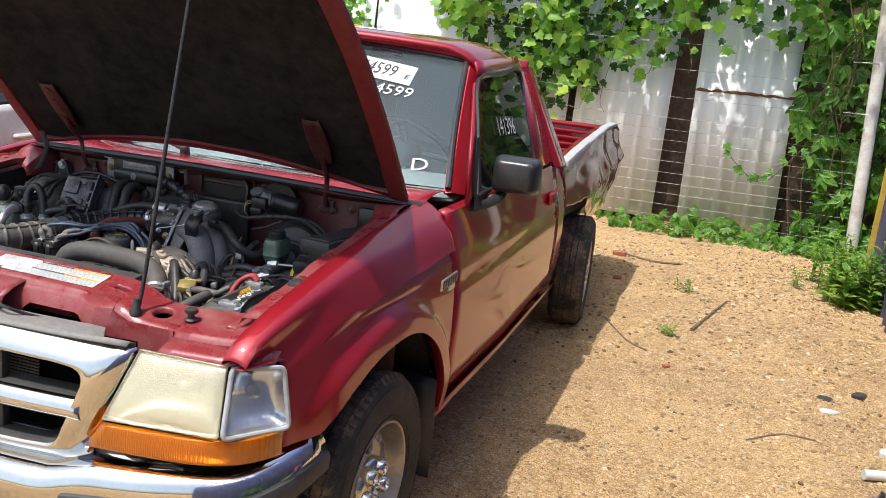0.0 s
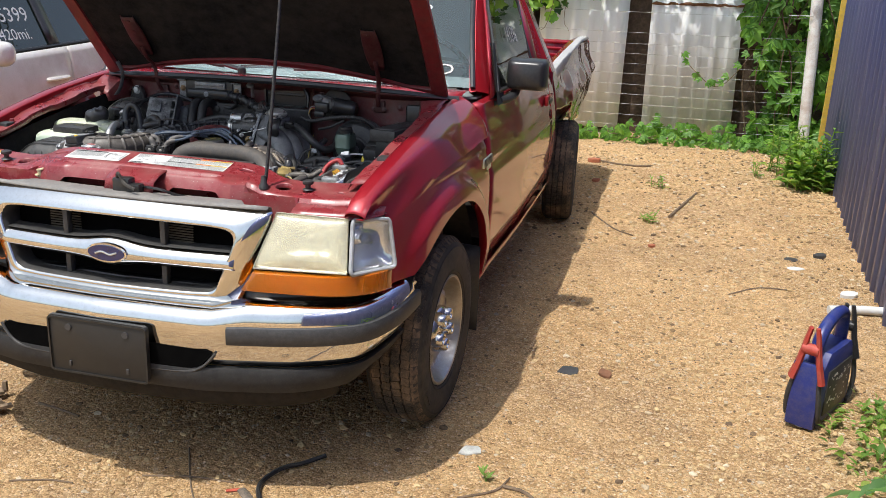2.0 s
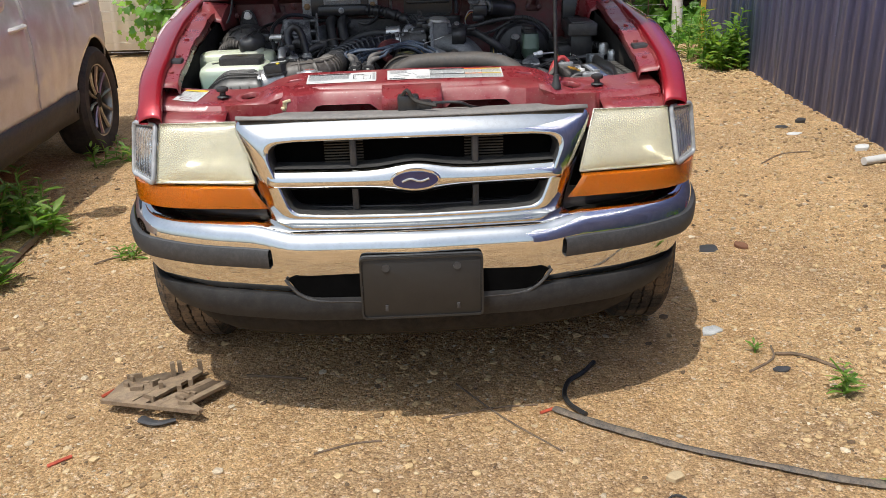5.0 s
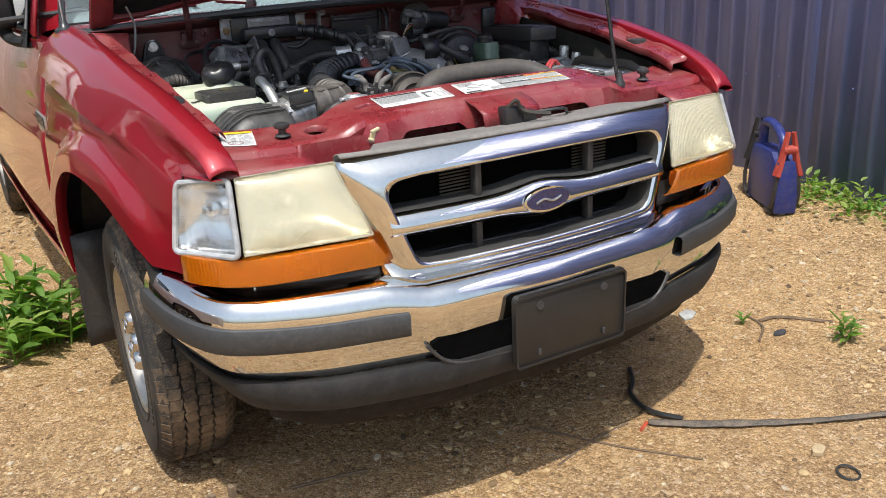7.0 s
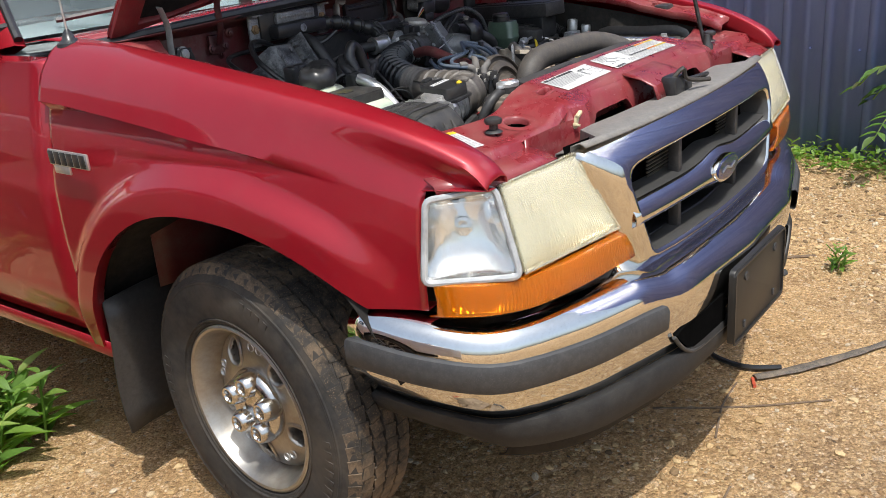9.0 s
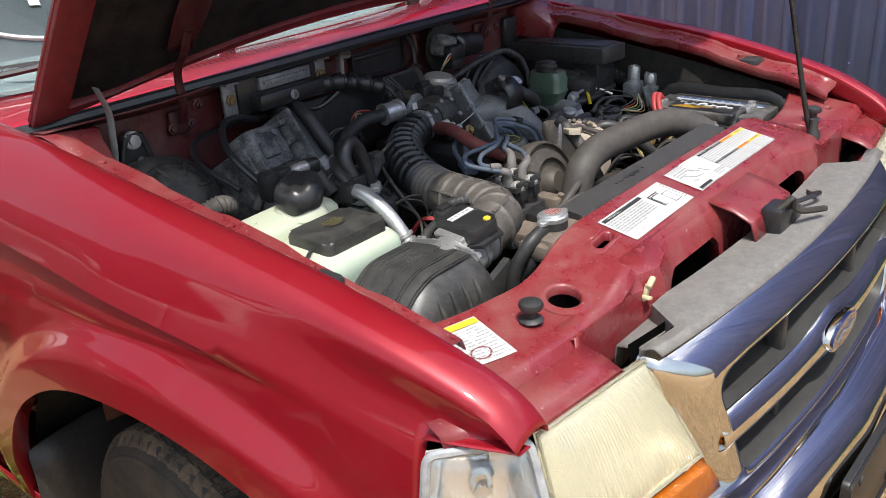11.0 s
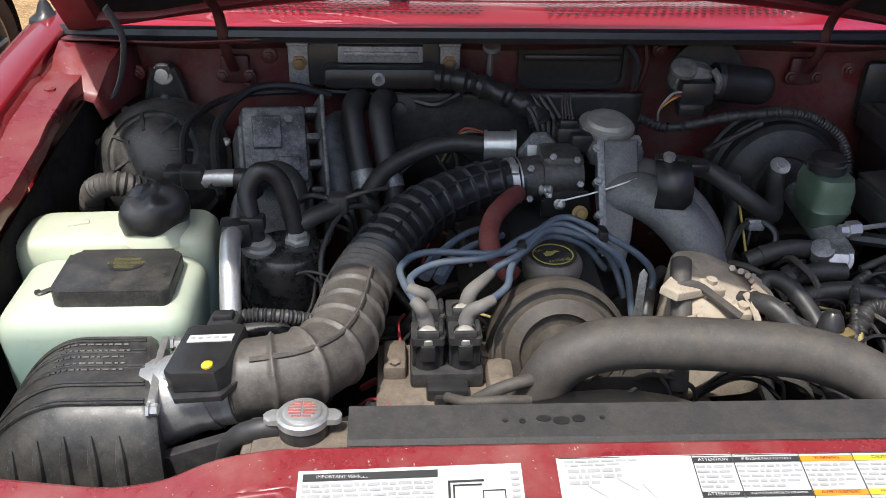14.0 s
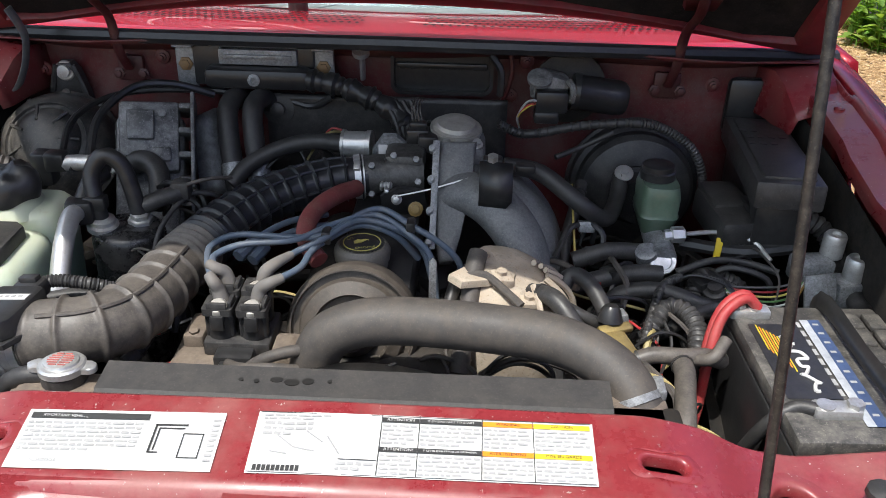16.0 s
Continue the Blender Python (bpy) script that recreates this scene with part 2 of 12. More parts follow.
def slab(bm, outline, depth, origin=(0, 0, 0), ux=(1, 0, 0), uy=(0, 1, 0), bev=0.0):
    """A plate: an outline in the plane of ux and uy, grown by depth along their normal."""
    o, x, y = Vector(origin), Vector(ux).normalized(), Vector(uy).normalized()
    n = x.cross(y)
    lo = [bm.verts.new(o + x * a + y * b) for a, b in outline]
    hi = [bm.verts.new(o + x * a + y * b + n * depth) for a, b in outline]
    k = len(lo)
    fs = [bm.faces.new(lo[::-1]), bm.faces.new(hi)]
    for i in range(k):
        fs.append(bm.faces.new((lo[i], lo[(i + 1) % k], hi[(i + 1) % k], hi[i])))
    if bev:
        ed = [e for e in fs[1].edges]
        bmesh.ops.bevel(bm, geom=ed, offset=bev, segments=2, affect="EDGES", profile=0.5)
    return bm


def ring_plate(bm, outer, inner, depth, origin, ux, uy):
    """A plate with a hole: outer and inner outlines of the same count."""
    o, x, y = Vector(origin), Vector(ux).normalized(), Vector(uy).normalized()
    n = x.cross(y)
    def lay(pts, d):
        return [bm.verts.new(o + x * a + y * b + n * d) for a, b in pts]
    oo, oi, ho, hi = lay(outer, 0), lay(inner, 0), lay(outer, depth), lay(inner, depth)
    k = len(outer)
    for i in range(k):
        j = (i + 1) % k
        bm.faces.new((oo[i], oi[i], oi[j], oo[j]))
        bm.faces.new((ho[i], ho[j], hi[j], hi[i]))
        bm.faces.new((oo[i], oo[j], ho[j], ho[i]))
        bm.faces.new((oi[i], hi[i], hi[j], oi[j]))
    return bm


def rounded(w, h, r, n=5):
    """The outline of a rectangle with round corners, round the origin."""
    out = []
    for cx, cy, a0 in ((w / 2 - r, h / 2 - r, 0), (-w / 2 + r, h / 2 - r, 90), (-w / 2 + r, -h / 2 + r, 180), (w / 2 - r, -h / 2 + r, 270)):
        for k in range(n + 1):
            a = radians(a0 + 90 * k / n)
            out.append((cx + r * math.cos(a), cy + r * math.sin(a)))
    return out


def oval(w, h, n=24):
    return [(w / 2 * math.cos(2 * math.pi * k / n), h / 2 * math.sin(2 * math.pi * k / n)) for k in range(n)]


def lerp_table(table, v):
    """A smooth value from rows of (place, value)."""
    if v <= table[0][0]:
        return table[0][1]
    for (a, p), (b, q) in zip(table, table[1:]):
        if v <= b:
            t = (v - a) / (b - a)
            return p + (q - p) * t
    return table[-1][1]


def smooth_table(table, v, w=0.06):
    return sum(lerp_table(table, v + w * k) for k in (-1, -0.5, 0, 0.5, 1)) / 5


def words(name, text, size, m, mat, parent, align="CENTER", depth=0.0, label=""):
    """Lettering as a mesh, at the pose m (x along the line, y up the letters)."""
    cu = bpy.data.curves.new(name, "FONT")
    cu.body = text
    cu.size = size
    cu.align_x = align
    cu.align_y = "CENTER"
    cu.extrude = depth
    cu.resolution_u = 2
    tmp = new("lettering_source", cu)
    me = bpy.data.meshes.new_from_object(tmp)
    bpy.data.objects.remove(tmp)
    bpy.data.curves.remove(cu)
    me.transform(m)
    me.materials.clear()
    me.materials.append(mat)
    ob = new(name, me)
    ob.parent = parent
    ob.matrix_parent_inverse = Matrix.Translation(-base_of(parent))
    if label:
        tagged(ob, label)
    return ob


def mirror_x(bm):
    """The same mesh on the other side of the truck."""
    other = bm.copy()
    bmesh.ops.scale(other, vec=(-1, 1, 1), verts=other.verts)
    bmesh.ops.reverse_faces(other, faces=other.faces)
    return other


def both(name, bm, mat, parent, label="", **kw):
    """A part and its mirror image."""
    twin = mirror_x(bm)
    return part(name, bm, mat, parent, label, **kw), part(name, twin, mat, parent, label, **kw)


# ---- ground ----
def ground_height(x, y):
    h = 0.012 * noise.noise(Vector((x * 0.7, y * 0.7, 1.3))) + 0.006 * noise.noise(Vector((x * 2.6, y * 2.6, 5.1)))
    h += 0.003 * noise.noise(Vector((x * 9, y * 9, 2.0)))
    if abs(x) < 0.95 and -0.2 < y < 5:
        h *= 0.5
    h += 0.06 * max(0.0, min(1.0, (x - 1.8) / 0.4)) * (1 if y < 6 else 0)
    h -= 0.03 * max(0.0, min(1.0, (-x - 1.5) / 0.5))
    return h


def spaced(lo, hi, step, far):
    out = [lo + step * i for i in range(int((hi - lo) / step) + 1)]
    d, v = step, out[-1]
    while v < far:
        d *= 1.5
        v += d
        out.append(v)
    d, v = step, out[0]
    while v > -far:
        d *= 1.5
        v -= d
        out.insert(0, v)
    return out


def dirt_material():
    m, n, l, b = nodes_of("sandy_gravel")
    big = noise_tex(n, l, 0.9, 5.0, 0.6)
    mid = noise_tex(n, l, 7.0, 7.0, 0.72)
    fine = noise_tex(n, l, 150.0, 5.0, 0.8)
    c1 = ramp(n, l, big, [(0.3, (0.46, 0.285, 0.125)), (0.52, (0.64, 0.43, 0.21)), (0.75, (0.71, 0.51, 0.285))])
    c2 = ramp(n, l, mid, [(0.36, (0.26, 0.165, 0.085)), (0.58, (0.69, 0.49, 0.265))])
    c = mix_col(n, l, 0.5, c1, c2)
    wide = noise_tex(n, l, 0.75, 6.0, 0.68)
    c = mix_col(n, l, ramp(n, l, wide, [(0.46, (0, 0, 0)), (0.60, (0.62, 0.62, 0.62))]), c, (0.26, 0.182, 0.118))
    tc = n.new("ShaderNodeTexCoord")
    heights = []
    for scale, amount, lo in ((58.0, 0.48, 0.50), (150.0, 0.50, 0.42)):
        v = n.new("ShaderNodeTexVoronoi")
        v.inputs["Scale"].default_value = scale
        l.new(tc.outputs["Object"], v.inputs["Vector"])
        tone = n.new("ShaderNodeSeparateColor")
        l.new(v.outputs["Color"], tone.inputs[0])
        stone = ramp(n, l, tone.outputs[0], [(0.0, (0.16, 0.10, 0.055)), (0.22, (0.40, 0.255, 0.125)), (0.6, (0.66, 0.47, 0.25)), (0.9, (0.76, 0.60, 0.38)), (1.0, (0.88, 0.77, 0.60))])
        there = ramp(n, l, tone.outputs[1], [(lo, (0, 0, 0)), (lo + 0.06, (amount,) * 3)])
        c = mix_col(n, l, there, c, stone)
        # crevice shade painted in: each cell darkens towards its edge
        gap = ramp(n, l, v.outputs["Distance"], [(0.30, (1.05, 1.05, 1.04)), (0.62, (0.50, 0.47, 0.43))])
        c = mix_col(n, l, 0.22, c, gap, "MULTIPLY")
        heights.append(v.outputs["Distance"])
    grain = ramp(n, l, fine, [(0.34, (0.56, 0.54, 0.52)), (0.5, (1.02, 1.02, 1.02)), (0.64, (1.34, 1.33, 1.30))])
    c = mix_col(n, l, 1.0, c, grain, "MULTIPLY")
    l.new(mix_col(n, l, 1.0, c, (1.13, 1.06, 1.035), "MULTIPLY"), b.inputs["Base Color"])
    b.inputs["Roughness"].default_value = 0.95
    b.inputs["Specular IOR Level"].default_value = 0.12
    total_h = fine
    for h, k in zip(heights, (-0.9, -0.5)):
        mul = n.new("ShaderNodeMath")
        mul.operation = "MULTIPLY_ADD"
        mul.inputs[1].default_value = k
        l.new(h, mul.inputs[0])
        l.new(total_h, mul.inputs[2])
        total_h = mul.outputs[0]
    bump(n, l, b, total_h, 1.0, 0.010)
    return m


M_DIRT = dirt_material()
xs, ys = spaced(-3.0, 3.2, 0.035, 900.0), spaced(-1.8, 7.6, 0.035, 900.0)
verts = [(x, y, ground_height(x, y) if abs(x) < 12 and abs(y) < 14 else 0.0) for y in ys for x in xs]
nx = len(xs)
faces = [(j * nx + i, j * nx + i + 1, (j + 1) * nx + i + 1, (j + 1) * nx + i) for j in range(len(ys) - 1) for i in range(nx - 1)]
me = bpy.data.meshes.new("ground")
me.from_pydata(verts, [], faces)
me.materials.append(M_DIRT)
me.shade_smooth()
tagged(new("ground", me), "sandy tan dirt ground strewn with gravel", "ground", kind="structure")


# ---- blue metal building beside the yard ----
def blue_material():
    m, n, l, b = nodes_of("slate_blue_sheet")
    f = noise_tex(n, l, 3.0, 7.0, 0.7, stretch=(1, 1, 0.25))
    l.new(ramp(n, l, f, [(0.3, (0.128, 0.172, 0.43)), (0.6, (0.18, 0.235, 0.53)), (0.85, (0.29, 0.34, 0.60))]), b.inputs["Base Color"])
    b.inputs["Roughness"].default_value = 0.27
    b.inputs["Specular IOR Level"].default_value = 0.5
    g = noise_tex(n, l, 60.0, 3.0)
    bump(n, l, b, g, 0.08, 0.002)
    return m


M_BLUE_WALL = blue_material()
WALL_A, WALL_B = Vector((2.05, -4.2, 0)), Vector((2.945, 6.55, 0))


def ribbed_sheet(bm, a, b, z0, z1, pitch, depth, minor=0.3, thick=0.0):
    """A profiled metal sheet from a to b: broad flats with raised ribs."""
    run = (b - a)
    long = run.length
    u = run.normalized()
    out = Vector((u.y, -u.x, 0)) * -1
    prof, s = [], 0.0
    while s < long:
        for ds, d in ((0.0, 0.0), (0.30, 0.0), (0.34, minor), (0.42, minor), (0.46, 0.0), (0.74, 0.0), (0.80, 1.0), (0.92, 1.0), (0.98, 0.0)):
            if s + ds * pitch < long:
                prof.append((s + ds * pitch, d * depth))
        s += pitch
    prof.append((long, 0.0))
    rows = []
    for z in (z0, z1):
        rows.append([a + u * t + out * d + Vector((0, 0, z)) for t, d in prof])
    sheet(bm, rows)
    return bm


wall = thing("wall_east", (2.7, 0.5, 0), "dark slate blue ribbed metal wall of a shed", "wall", kind="structure")
run = (WALL_B - WALL_A).normalized()
long = (WALL_B - WALL_A).length
count = 10
for i in range(count):
    bm = bmesh.new()
    a = WALL_A + run * (long * i / count)
    b = WALL_A + run * (long * (i + 1) / count + 0.004) + Vector((-0.002 * (i % 2), 0, 0))
    ribbed_sheet(bm, a, b, -0.1, 5.2, 0.19, 0.017)
    part("panel", bm, M_BLUE_WALL, wall, solid=0.001)
bm = bmesh.new()
inward = Vector((run.y, -run.x, 0))
for i in range(count * 5 + 1):
    for z in (0.55, 1.45, 2.35, 3.2, 4.1, 4.9):
        p = WALL_A + run * (long * i / (count * 5)) - inward * 0.004 + Vector((0, 0, z + 0.004 * (i % 3)))
        lathe(bm, p, -inward, [(0.005, 0), (0.005, 0.002), (0.0, 0.003)], 6)
part("screw_heads", bm, M_BLUE_WALL, wall)
bm = bmesh.new()
a, b = WALL_A + inward * 0.03, WALL_B + inward * 0.03
far = inward * 6.0
sheet(bm, [[a + Vector((0, 0, z)), b + Vector((0, 0, z)), b + far + Vector((0, 0, z)), a + far + Vector((0, 0, z))] for z in (-0.1, 5.22)], closed=True)
bm.faces.new([v for v in bm.verts][4:8])
part("shed_body", bm, M_BLUE_WALL, wall)
M_YELLOW_TRIM = plain("yellow_trim", (0.62, 0.42, 0.05), 0.5, 0.0, 0.15, 20, (0.4, 0.33, 0.2), 0.4)
bm = bmesh.new()
box(bm, WALL_B + Vector((0.0, 0.012, 2.6)), (0.10, 0.02, 5.3), 0.004)
part("corner_trim", bm, M_YELLOW_TRIM, wall, "yellow painted corner flashing")

# ---- board fence at the back with old white roofing sheets leaning on it ----
M_OLD_WOOD = plain("old_grey_brown_wood", (0.11, 0.075, 0.05), 0.85, 0.0, 0.4, 14, (0.05, 0.035, 0.025), 0.5, 0.4)


def white_sheet_material():
    m, n, l, b = nodes_of("white_roofing_sheet")
    f = noise_tex(n, l, 2.5, 8.0, 0.7, stretch=(1, 1, 0.2))
    c = ramp(n, l, f, [(0.3, (0.70, 0.72, 0.73)), (0.5, (0.82, 0.84, 0.85)), (0.8, (0.87, 0.89, 0.90))])
    streak = noise_tex(n, l, 9.0, 6.0, 0.7, stretch=(1, 1, 0.06))
    c = mix_col(n, l, ramp(n, l, streak, [(0.56, (0, 0, 0)), (0.72, (0.45, 0.45, 0.45))]), c, (0.42, 0.41, 0.38))
    r = noise_tex(n, l, 6.0, 9.0, 0.75)
    k = ramp(n, l, r, [(0.70, (0, 0, 0)), (0.80, (0.7, 0.7, 0.7))])
    l.new(mix_col(n, l, k, c, (0.20, 0.10, 0.05)), b.inputs["Base Color"])
    b.inputs["Roughness"].default_value = 0.5
    return m


M_WHITE_SHEET = white_sheet_material()
fence = thing("wall_north", (0, 7.75, 0), "weathered brown board fence behind the yard", "fence", kind="structure")
rng = random.Random(4)
x = -9.0
while x < 5.2:
    w = 0.14 + 0.03 * rng.random()
    bm = bmesh.new()
    box(bm, (x + w / 2, 7.78 + 0.01 * rng.random(), 1.3), (w + 0.012, 0.025, 2.7 + 0.1 * rng.random()), 0.004)
    part("board", bm, M_OLD_WOOD, fence)
    x += w
for z in (0.5, 1.3, 2.2):
    bm = bmesh.new()
    box(bm, (-1.9, 7.82, z), (14.2, 0.05, 0.09), 0.005)
    part("rail", bm, M_OLD_WOOD, fence)


def roofing(x0, x1, z0, z1, lean, tilt, seam=None):
    t = thing("roofing_sheet", ((x0 + x1) / 2, 7.58, z0), "weathered white ribbed roofing sheet leaning on the board fence", "metal sheet", "sheets along the fence")
    bm = bmesh.new()
    ribbed_sheet(bm, Vector((x1, 0, 0)), Vector((x0, 0, 0)), 0, z1 - z0, 0.30, 0.012, 0.35)
    c = Vector(((x0 + x1) / 2, 0, 0))
    bmesh.ops.transform(bm, matrix=Matrix.Translation((c.x, 7.56, z0)) @ turned(-lean, tilt, 0).to_matrix().to_4x4() @ Matrix.Translation(-c), verts=bm.verts)
    part("sheet", bm, M_WHITE_SHEET, t, solid=0.0012, angle=12)
    if seam:
        bm = bmesh.new()
        rows = []
        for k in range(25):
            x = x0 + (x1 - x0) * k / 24
            rows.append([(x, -0.016, seam - z0 + 0.010 * rng.random()), (x, -0.016, seam - z0 + 0.018 + 0.022 * rng.random())])
        sheet(bm, rows)
        bmesh.ops.transform(bm, matrix=Matrix.Translation((c.x, 7.56, z0)) @ turned(-lean, tilt, 0).to_matrix().to_4x4() @ Matrix.Translation(-c), verts=bm.verts)
        part("rusty_edge", bm, plain("rust", (0.16, 0.07, 0.03), 0.9, 0, 0.4, 30), t, "rusted lap joint", solid=0.001)
    return t


roofing(0.09, 1.025, 0.06, 2.35, 3.0, 0.3)
roofing(1.275, 2.19, 0.03, 2.35, 3.0, -0.8, 1.36)
roofing(-0.95, 0.02, 0.05, 2.4, 4.5, 0.0)
roofing(-2.15, -1.10, 0.04, 2.45, 4.5, -1.0)
roofing(-3.25, -2.22, 0.04, 2.45, 4.5, 0.5)
roofing(-4.40, -3.30, 0.04, 2.45, 4.5, -0.4)
M_RUSTY_PIPE = plain("white_pipe_with_rust", (0.80, 0.80, 0.79), 0.5, 0.0, 0.05, 8, (0.34, 0.17, 0.08), 0.55, 0.1, 4.0)
post = thing("fence_post", (2.86, 7.15, 0), "leaning white steel pipe post with rust stains", "post")
bm = bmesh.new()
tube(bm, [(2.862, 7.15, -0.05), (2.80, 7.15, 1.2), (2.72, 7.15, 2.6)], 0.055, 20)
lathe(bm, (2.72, 7.15, 2.6), (-0.06, 0, 1), [(0.055, 0), (0.055, 0.02), (0, 0.04)], 18)
pipe = part("pipe", bm, M_RUSTY_PIPE, post)
M_WEATHERED_TIE = plain("galvanised_tie", (0.5, 0.5, 0.49), 0.45, 0.6)
for z in (1.32, 1.76):
    bm = bmesh.new()
    tube(bm, [(2.56, 7.19, z), (2.68, 7.13, z + 0.004), (2.76, 7.088, z + 0.006)], 0.0045, 6, 4)
    part("wire_tie", bm, M_WEATHERED_TIE, pipe, "galvanised wire tie")
M_WIRE_OLD = plain("old_galvanised_wire", (0.36, 0.36, 0.35), 0.55, 0.3)
wire = thing("wire_fence", (0.5, 7.3, 0), "sagging galvanised wire mesh fence", "wire fence")
for z in (0.06, 0.16, 0.27, 0.38, 0.48, 0.58, 0.69, 0.79, 0.89, 0.99, 1.10, 1.30, 1.56, 1.80, 2.0):
    bm = bmesh.new()
    tube(bm, [(-4.5, 7.32, z), (-1.5, 7.3, z - 0.01), (0.6, 7.28, z - 0.02), (2.9, 7.2, z)], 0.0014, 5, 4)
    part("strand", bm, M_WIRE_OLD, wire)


# ---- the truck ----
truck = thing("pickup_truck", (0, 2.4, 0), "red regular cab pickup truck with hood propped open and crushed bed", "pickup truck")
AXLE_Y, AXLE_Z, ARCH_R = 0.725, 0.325, 0.425

SIDE = [(0.10, 0.700), (0.20, 0.752), (0.30, 0.785), (0.45, 0.815), (0.73, 0.842), (1.19, 0.862), (1.9, 0.882), (2.85, 0.885), (3.0, 0.885)]
CROWN = [(0.10, 0.860), (0.13, 0.886), (0.17, 0.911), (0.22, 0.934), (0.30, 0.961), (0.45, 0.994), (0.60, 1.020), (0.80, 1.050), (1.02, 1.076), (1.10, 1.084), (1.30, 1.097), (1.50, 1.10)]
INNER = [(0.10, 0.655), (0.30, 0.685), (0.60, 0.700), (1.20, 0.712), (1.5, 0.715)]


def arch_bottom(y, cy, r, plain_z):
    d = abs(y - cy)
    return max(plain_z, AXLE_Z + math.sqrt(r * r - d * d)) if d < r else plain_z


def side_x(y, z, wide):
    """The half width of the body at height z: fullest below the waist, in towards the sill and the belt."""
    t = [(0.38, wide - 0.035), (0.52, wide - 0.006), (0.66, wide), (0.78, wide - 0.004), (0.84, wide - 0.014), (0.90, wide - 0.024), (1.05, wide - 0.06)]
    return smooth_table(t, z, 0.02)


# front fenders, with the wheel arch cut out and its lip flared
ARCH_H, ARCH_FRONT = 0.455, 0.54


def fender_low(y):
    """The fender's lower edge: an arch that runs out long towards the bumper."""
    if y < AXLE_Y:
        d = (AXLE_Y - y) / ARCH_FRONT
        return max(0.645, AXLE_Z + ARCH_H * math.sqrt(max(0.0, 1 - d * d)))
    d = (y - AXLE_Y) / ARCH_R
    return max(0.40, AXLE_Z + ARCH_H * math.sqrt(max(0.0, 1 - d * d)))


def fender_flare(y, z):
    """A raised band that follows the arch."""
    k = ARCH_H / (ARCH_FRONT if y < AXLE_Y else ARCH_R)
    d = math.hypot((y - AXLE_Y) * k, z - AXLE_Z) - ARCH_H
    t = max(0.0, min(1.0, (0.098 - d) / 0.052))
    fade = max(0.0, min(1.0, (y - 0.27) / 0.12))
    return 0.024 * t * t * (3 - 2 * t) * fade if z > AXLE_Z - 0.05 else 0.0


def fender_mesh():
    bm = bmesh.new()
    main = [0.235, 0.250, 0.265, 0.28, 0.295]
    main += [AXLE_Y - ARCH_R * math.cos(math.pi * k / 44) for k in range(0, 45)]
    main += [1.160, 1.172, 1.18]

    def crown_row(y):
        wide, zc, xi = smooth_table(SIDE, y, 0.05), smooth_table(CROWN, y, 0.04), smooth_table(INNER, y, 0.05)
        zs = zc - 0.115
        xs_ = side_x(y, min(zs, 0.86), wide)
        cross = [(xi, zc - 0.05), (xi, zc - 0.012), (xi + 0.006, zc - 0.003), (xi + 0.028, zc), (xi + 0.07 * (wide - 0.05) / 0.8, zc - 0.014), (xs_ - 0.02, zc - 0.06), (xs_, zs)]
        return curve_points([(a, y, b) for a, b in cross], 3), wide

    nose = []
    for y in (0.128, 0.134, 0.145, 0.16, 0.18, 0.205, 0.235):
        row, wide = crown_row(y)
        drop = 0.03 * max(0, (0.16 - y) / 0.05) ** 2
        nose.append([Vector((p.x, p.y, max(p.z - drop, 0.856))) for p in row])
    sheet(bm, nose)
    rows = []
    for y in main:
        row, wide = crown_row(y)
        low = fender_low(y)
        zt = row[-1].z
        for k in range(1, 29):
            z = zt + (low - zt) * k / 28
            x = side_x(y, z, wide) + fender_flare(y, z)
            x -= 0.0035 * math.exp(-((z - 0.872) / 0.005) ** 2) * min(1, max(0, (y - 0.45) / 0.2))
            row.append(Vector((x, y, z)))
        e = row[-1]
        row.append(Vector((e.x - 0.03, y, e.z + 0.004)))
        rows.append(row)
    sheet(bm, rows)
    bmesh.ops.remove_doubles(bm, verts=bm.verts, dist=0.0004)
    return bm


# the driver's fender falls away sooner behind its middle
bm = fender_mesh()
for v in bm.verts:
    t = max(0.0, min(1.0, (v.co.y - 0.55) / 0.40))
    u = max(0.0, min(1.0, (v.co.x - 0.715) / 0.10))
    f = max(0.0, min(1.0, (v.co.z - 0.89) / 0.09))
    v.co.z -= t * t * (3 - 2 * t) * f * (0.008 + 0.034 * u)
part("front_fender", bm, M_RED, truck, "glossy red front fender with a flared wheel arch", solid=0.0012, angle=60)
# the passenger fender has been pushed a little inward at its nose
bm = mirror_x(fender_mesh())
for v in bm.verts:
    v.co.x += 0.016 * max(0.0, min(1.0, (0.75 - v.co.y) / 0.35))
part("front_fender", bm, M_RED, truck, "glossy red front fender with a scuffed nose", solid=0.0012, angle=60)

# bolt rails beside the engine bay, and the dark aprons below them
bm = bmesh.new()
rows = []
for k in range(25):
    y = 0.26 + (1.12 - 0.26) * k / 24
    z = smooth_table(CROWN, y) - 0.022 - (0.006 if (k // 4) % 2 else 0)
    x = smooth_table(INNER, y)
    rows.append([(x + 0.004, y, z + 0.012), (x - 0.004, y, z), (x - 0.05, y, z - 0.004), (x - 0.056, y, z - 0.02)])
sheet(bm, rows)
both("fender_rail", bm, M_RED_DULL, truck, "dusty red fender rail with bolts", solid=0.002)
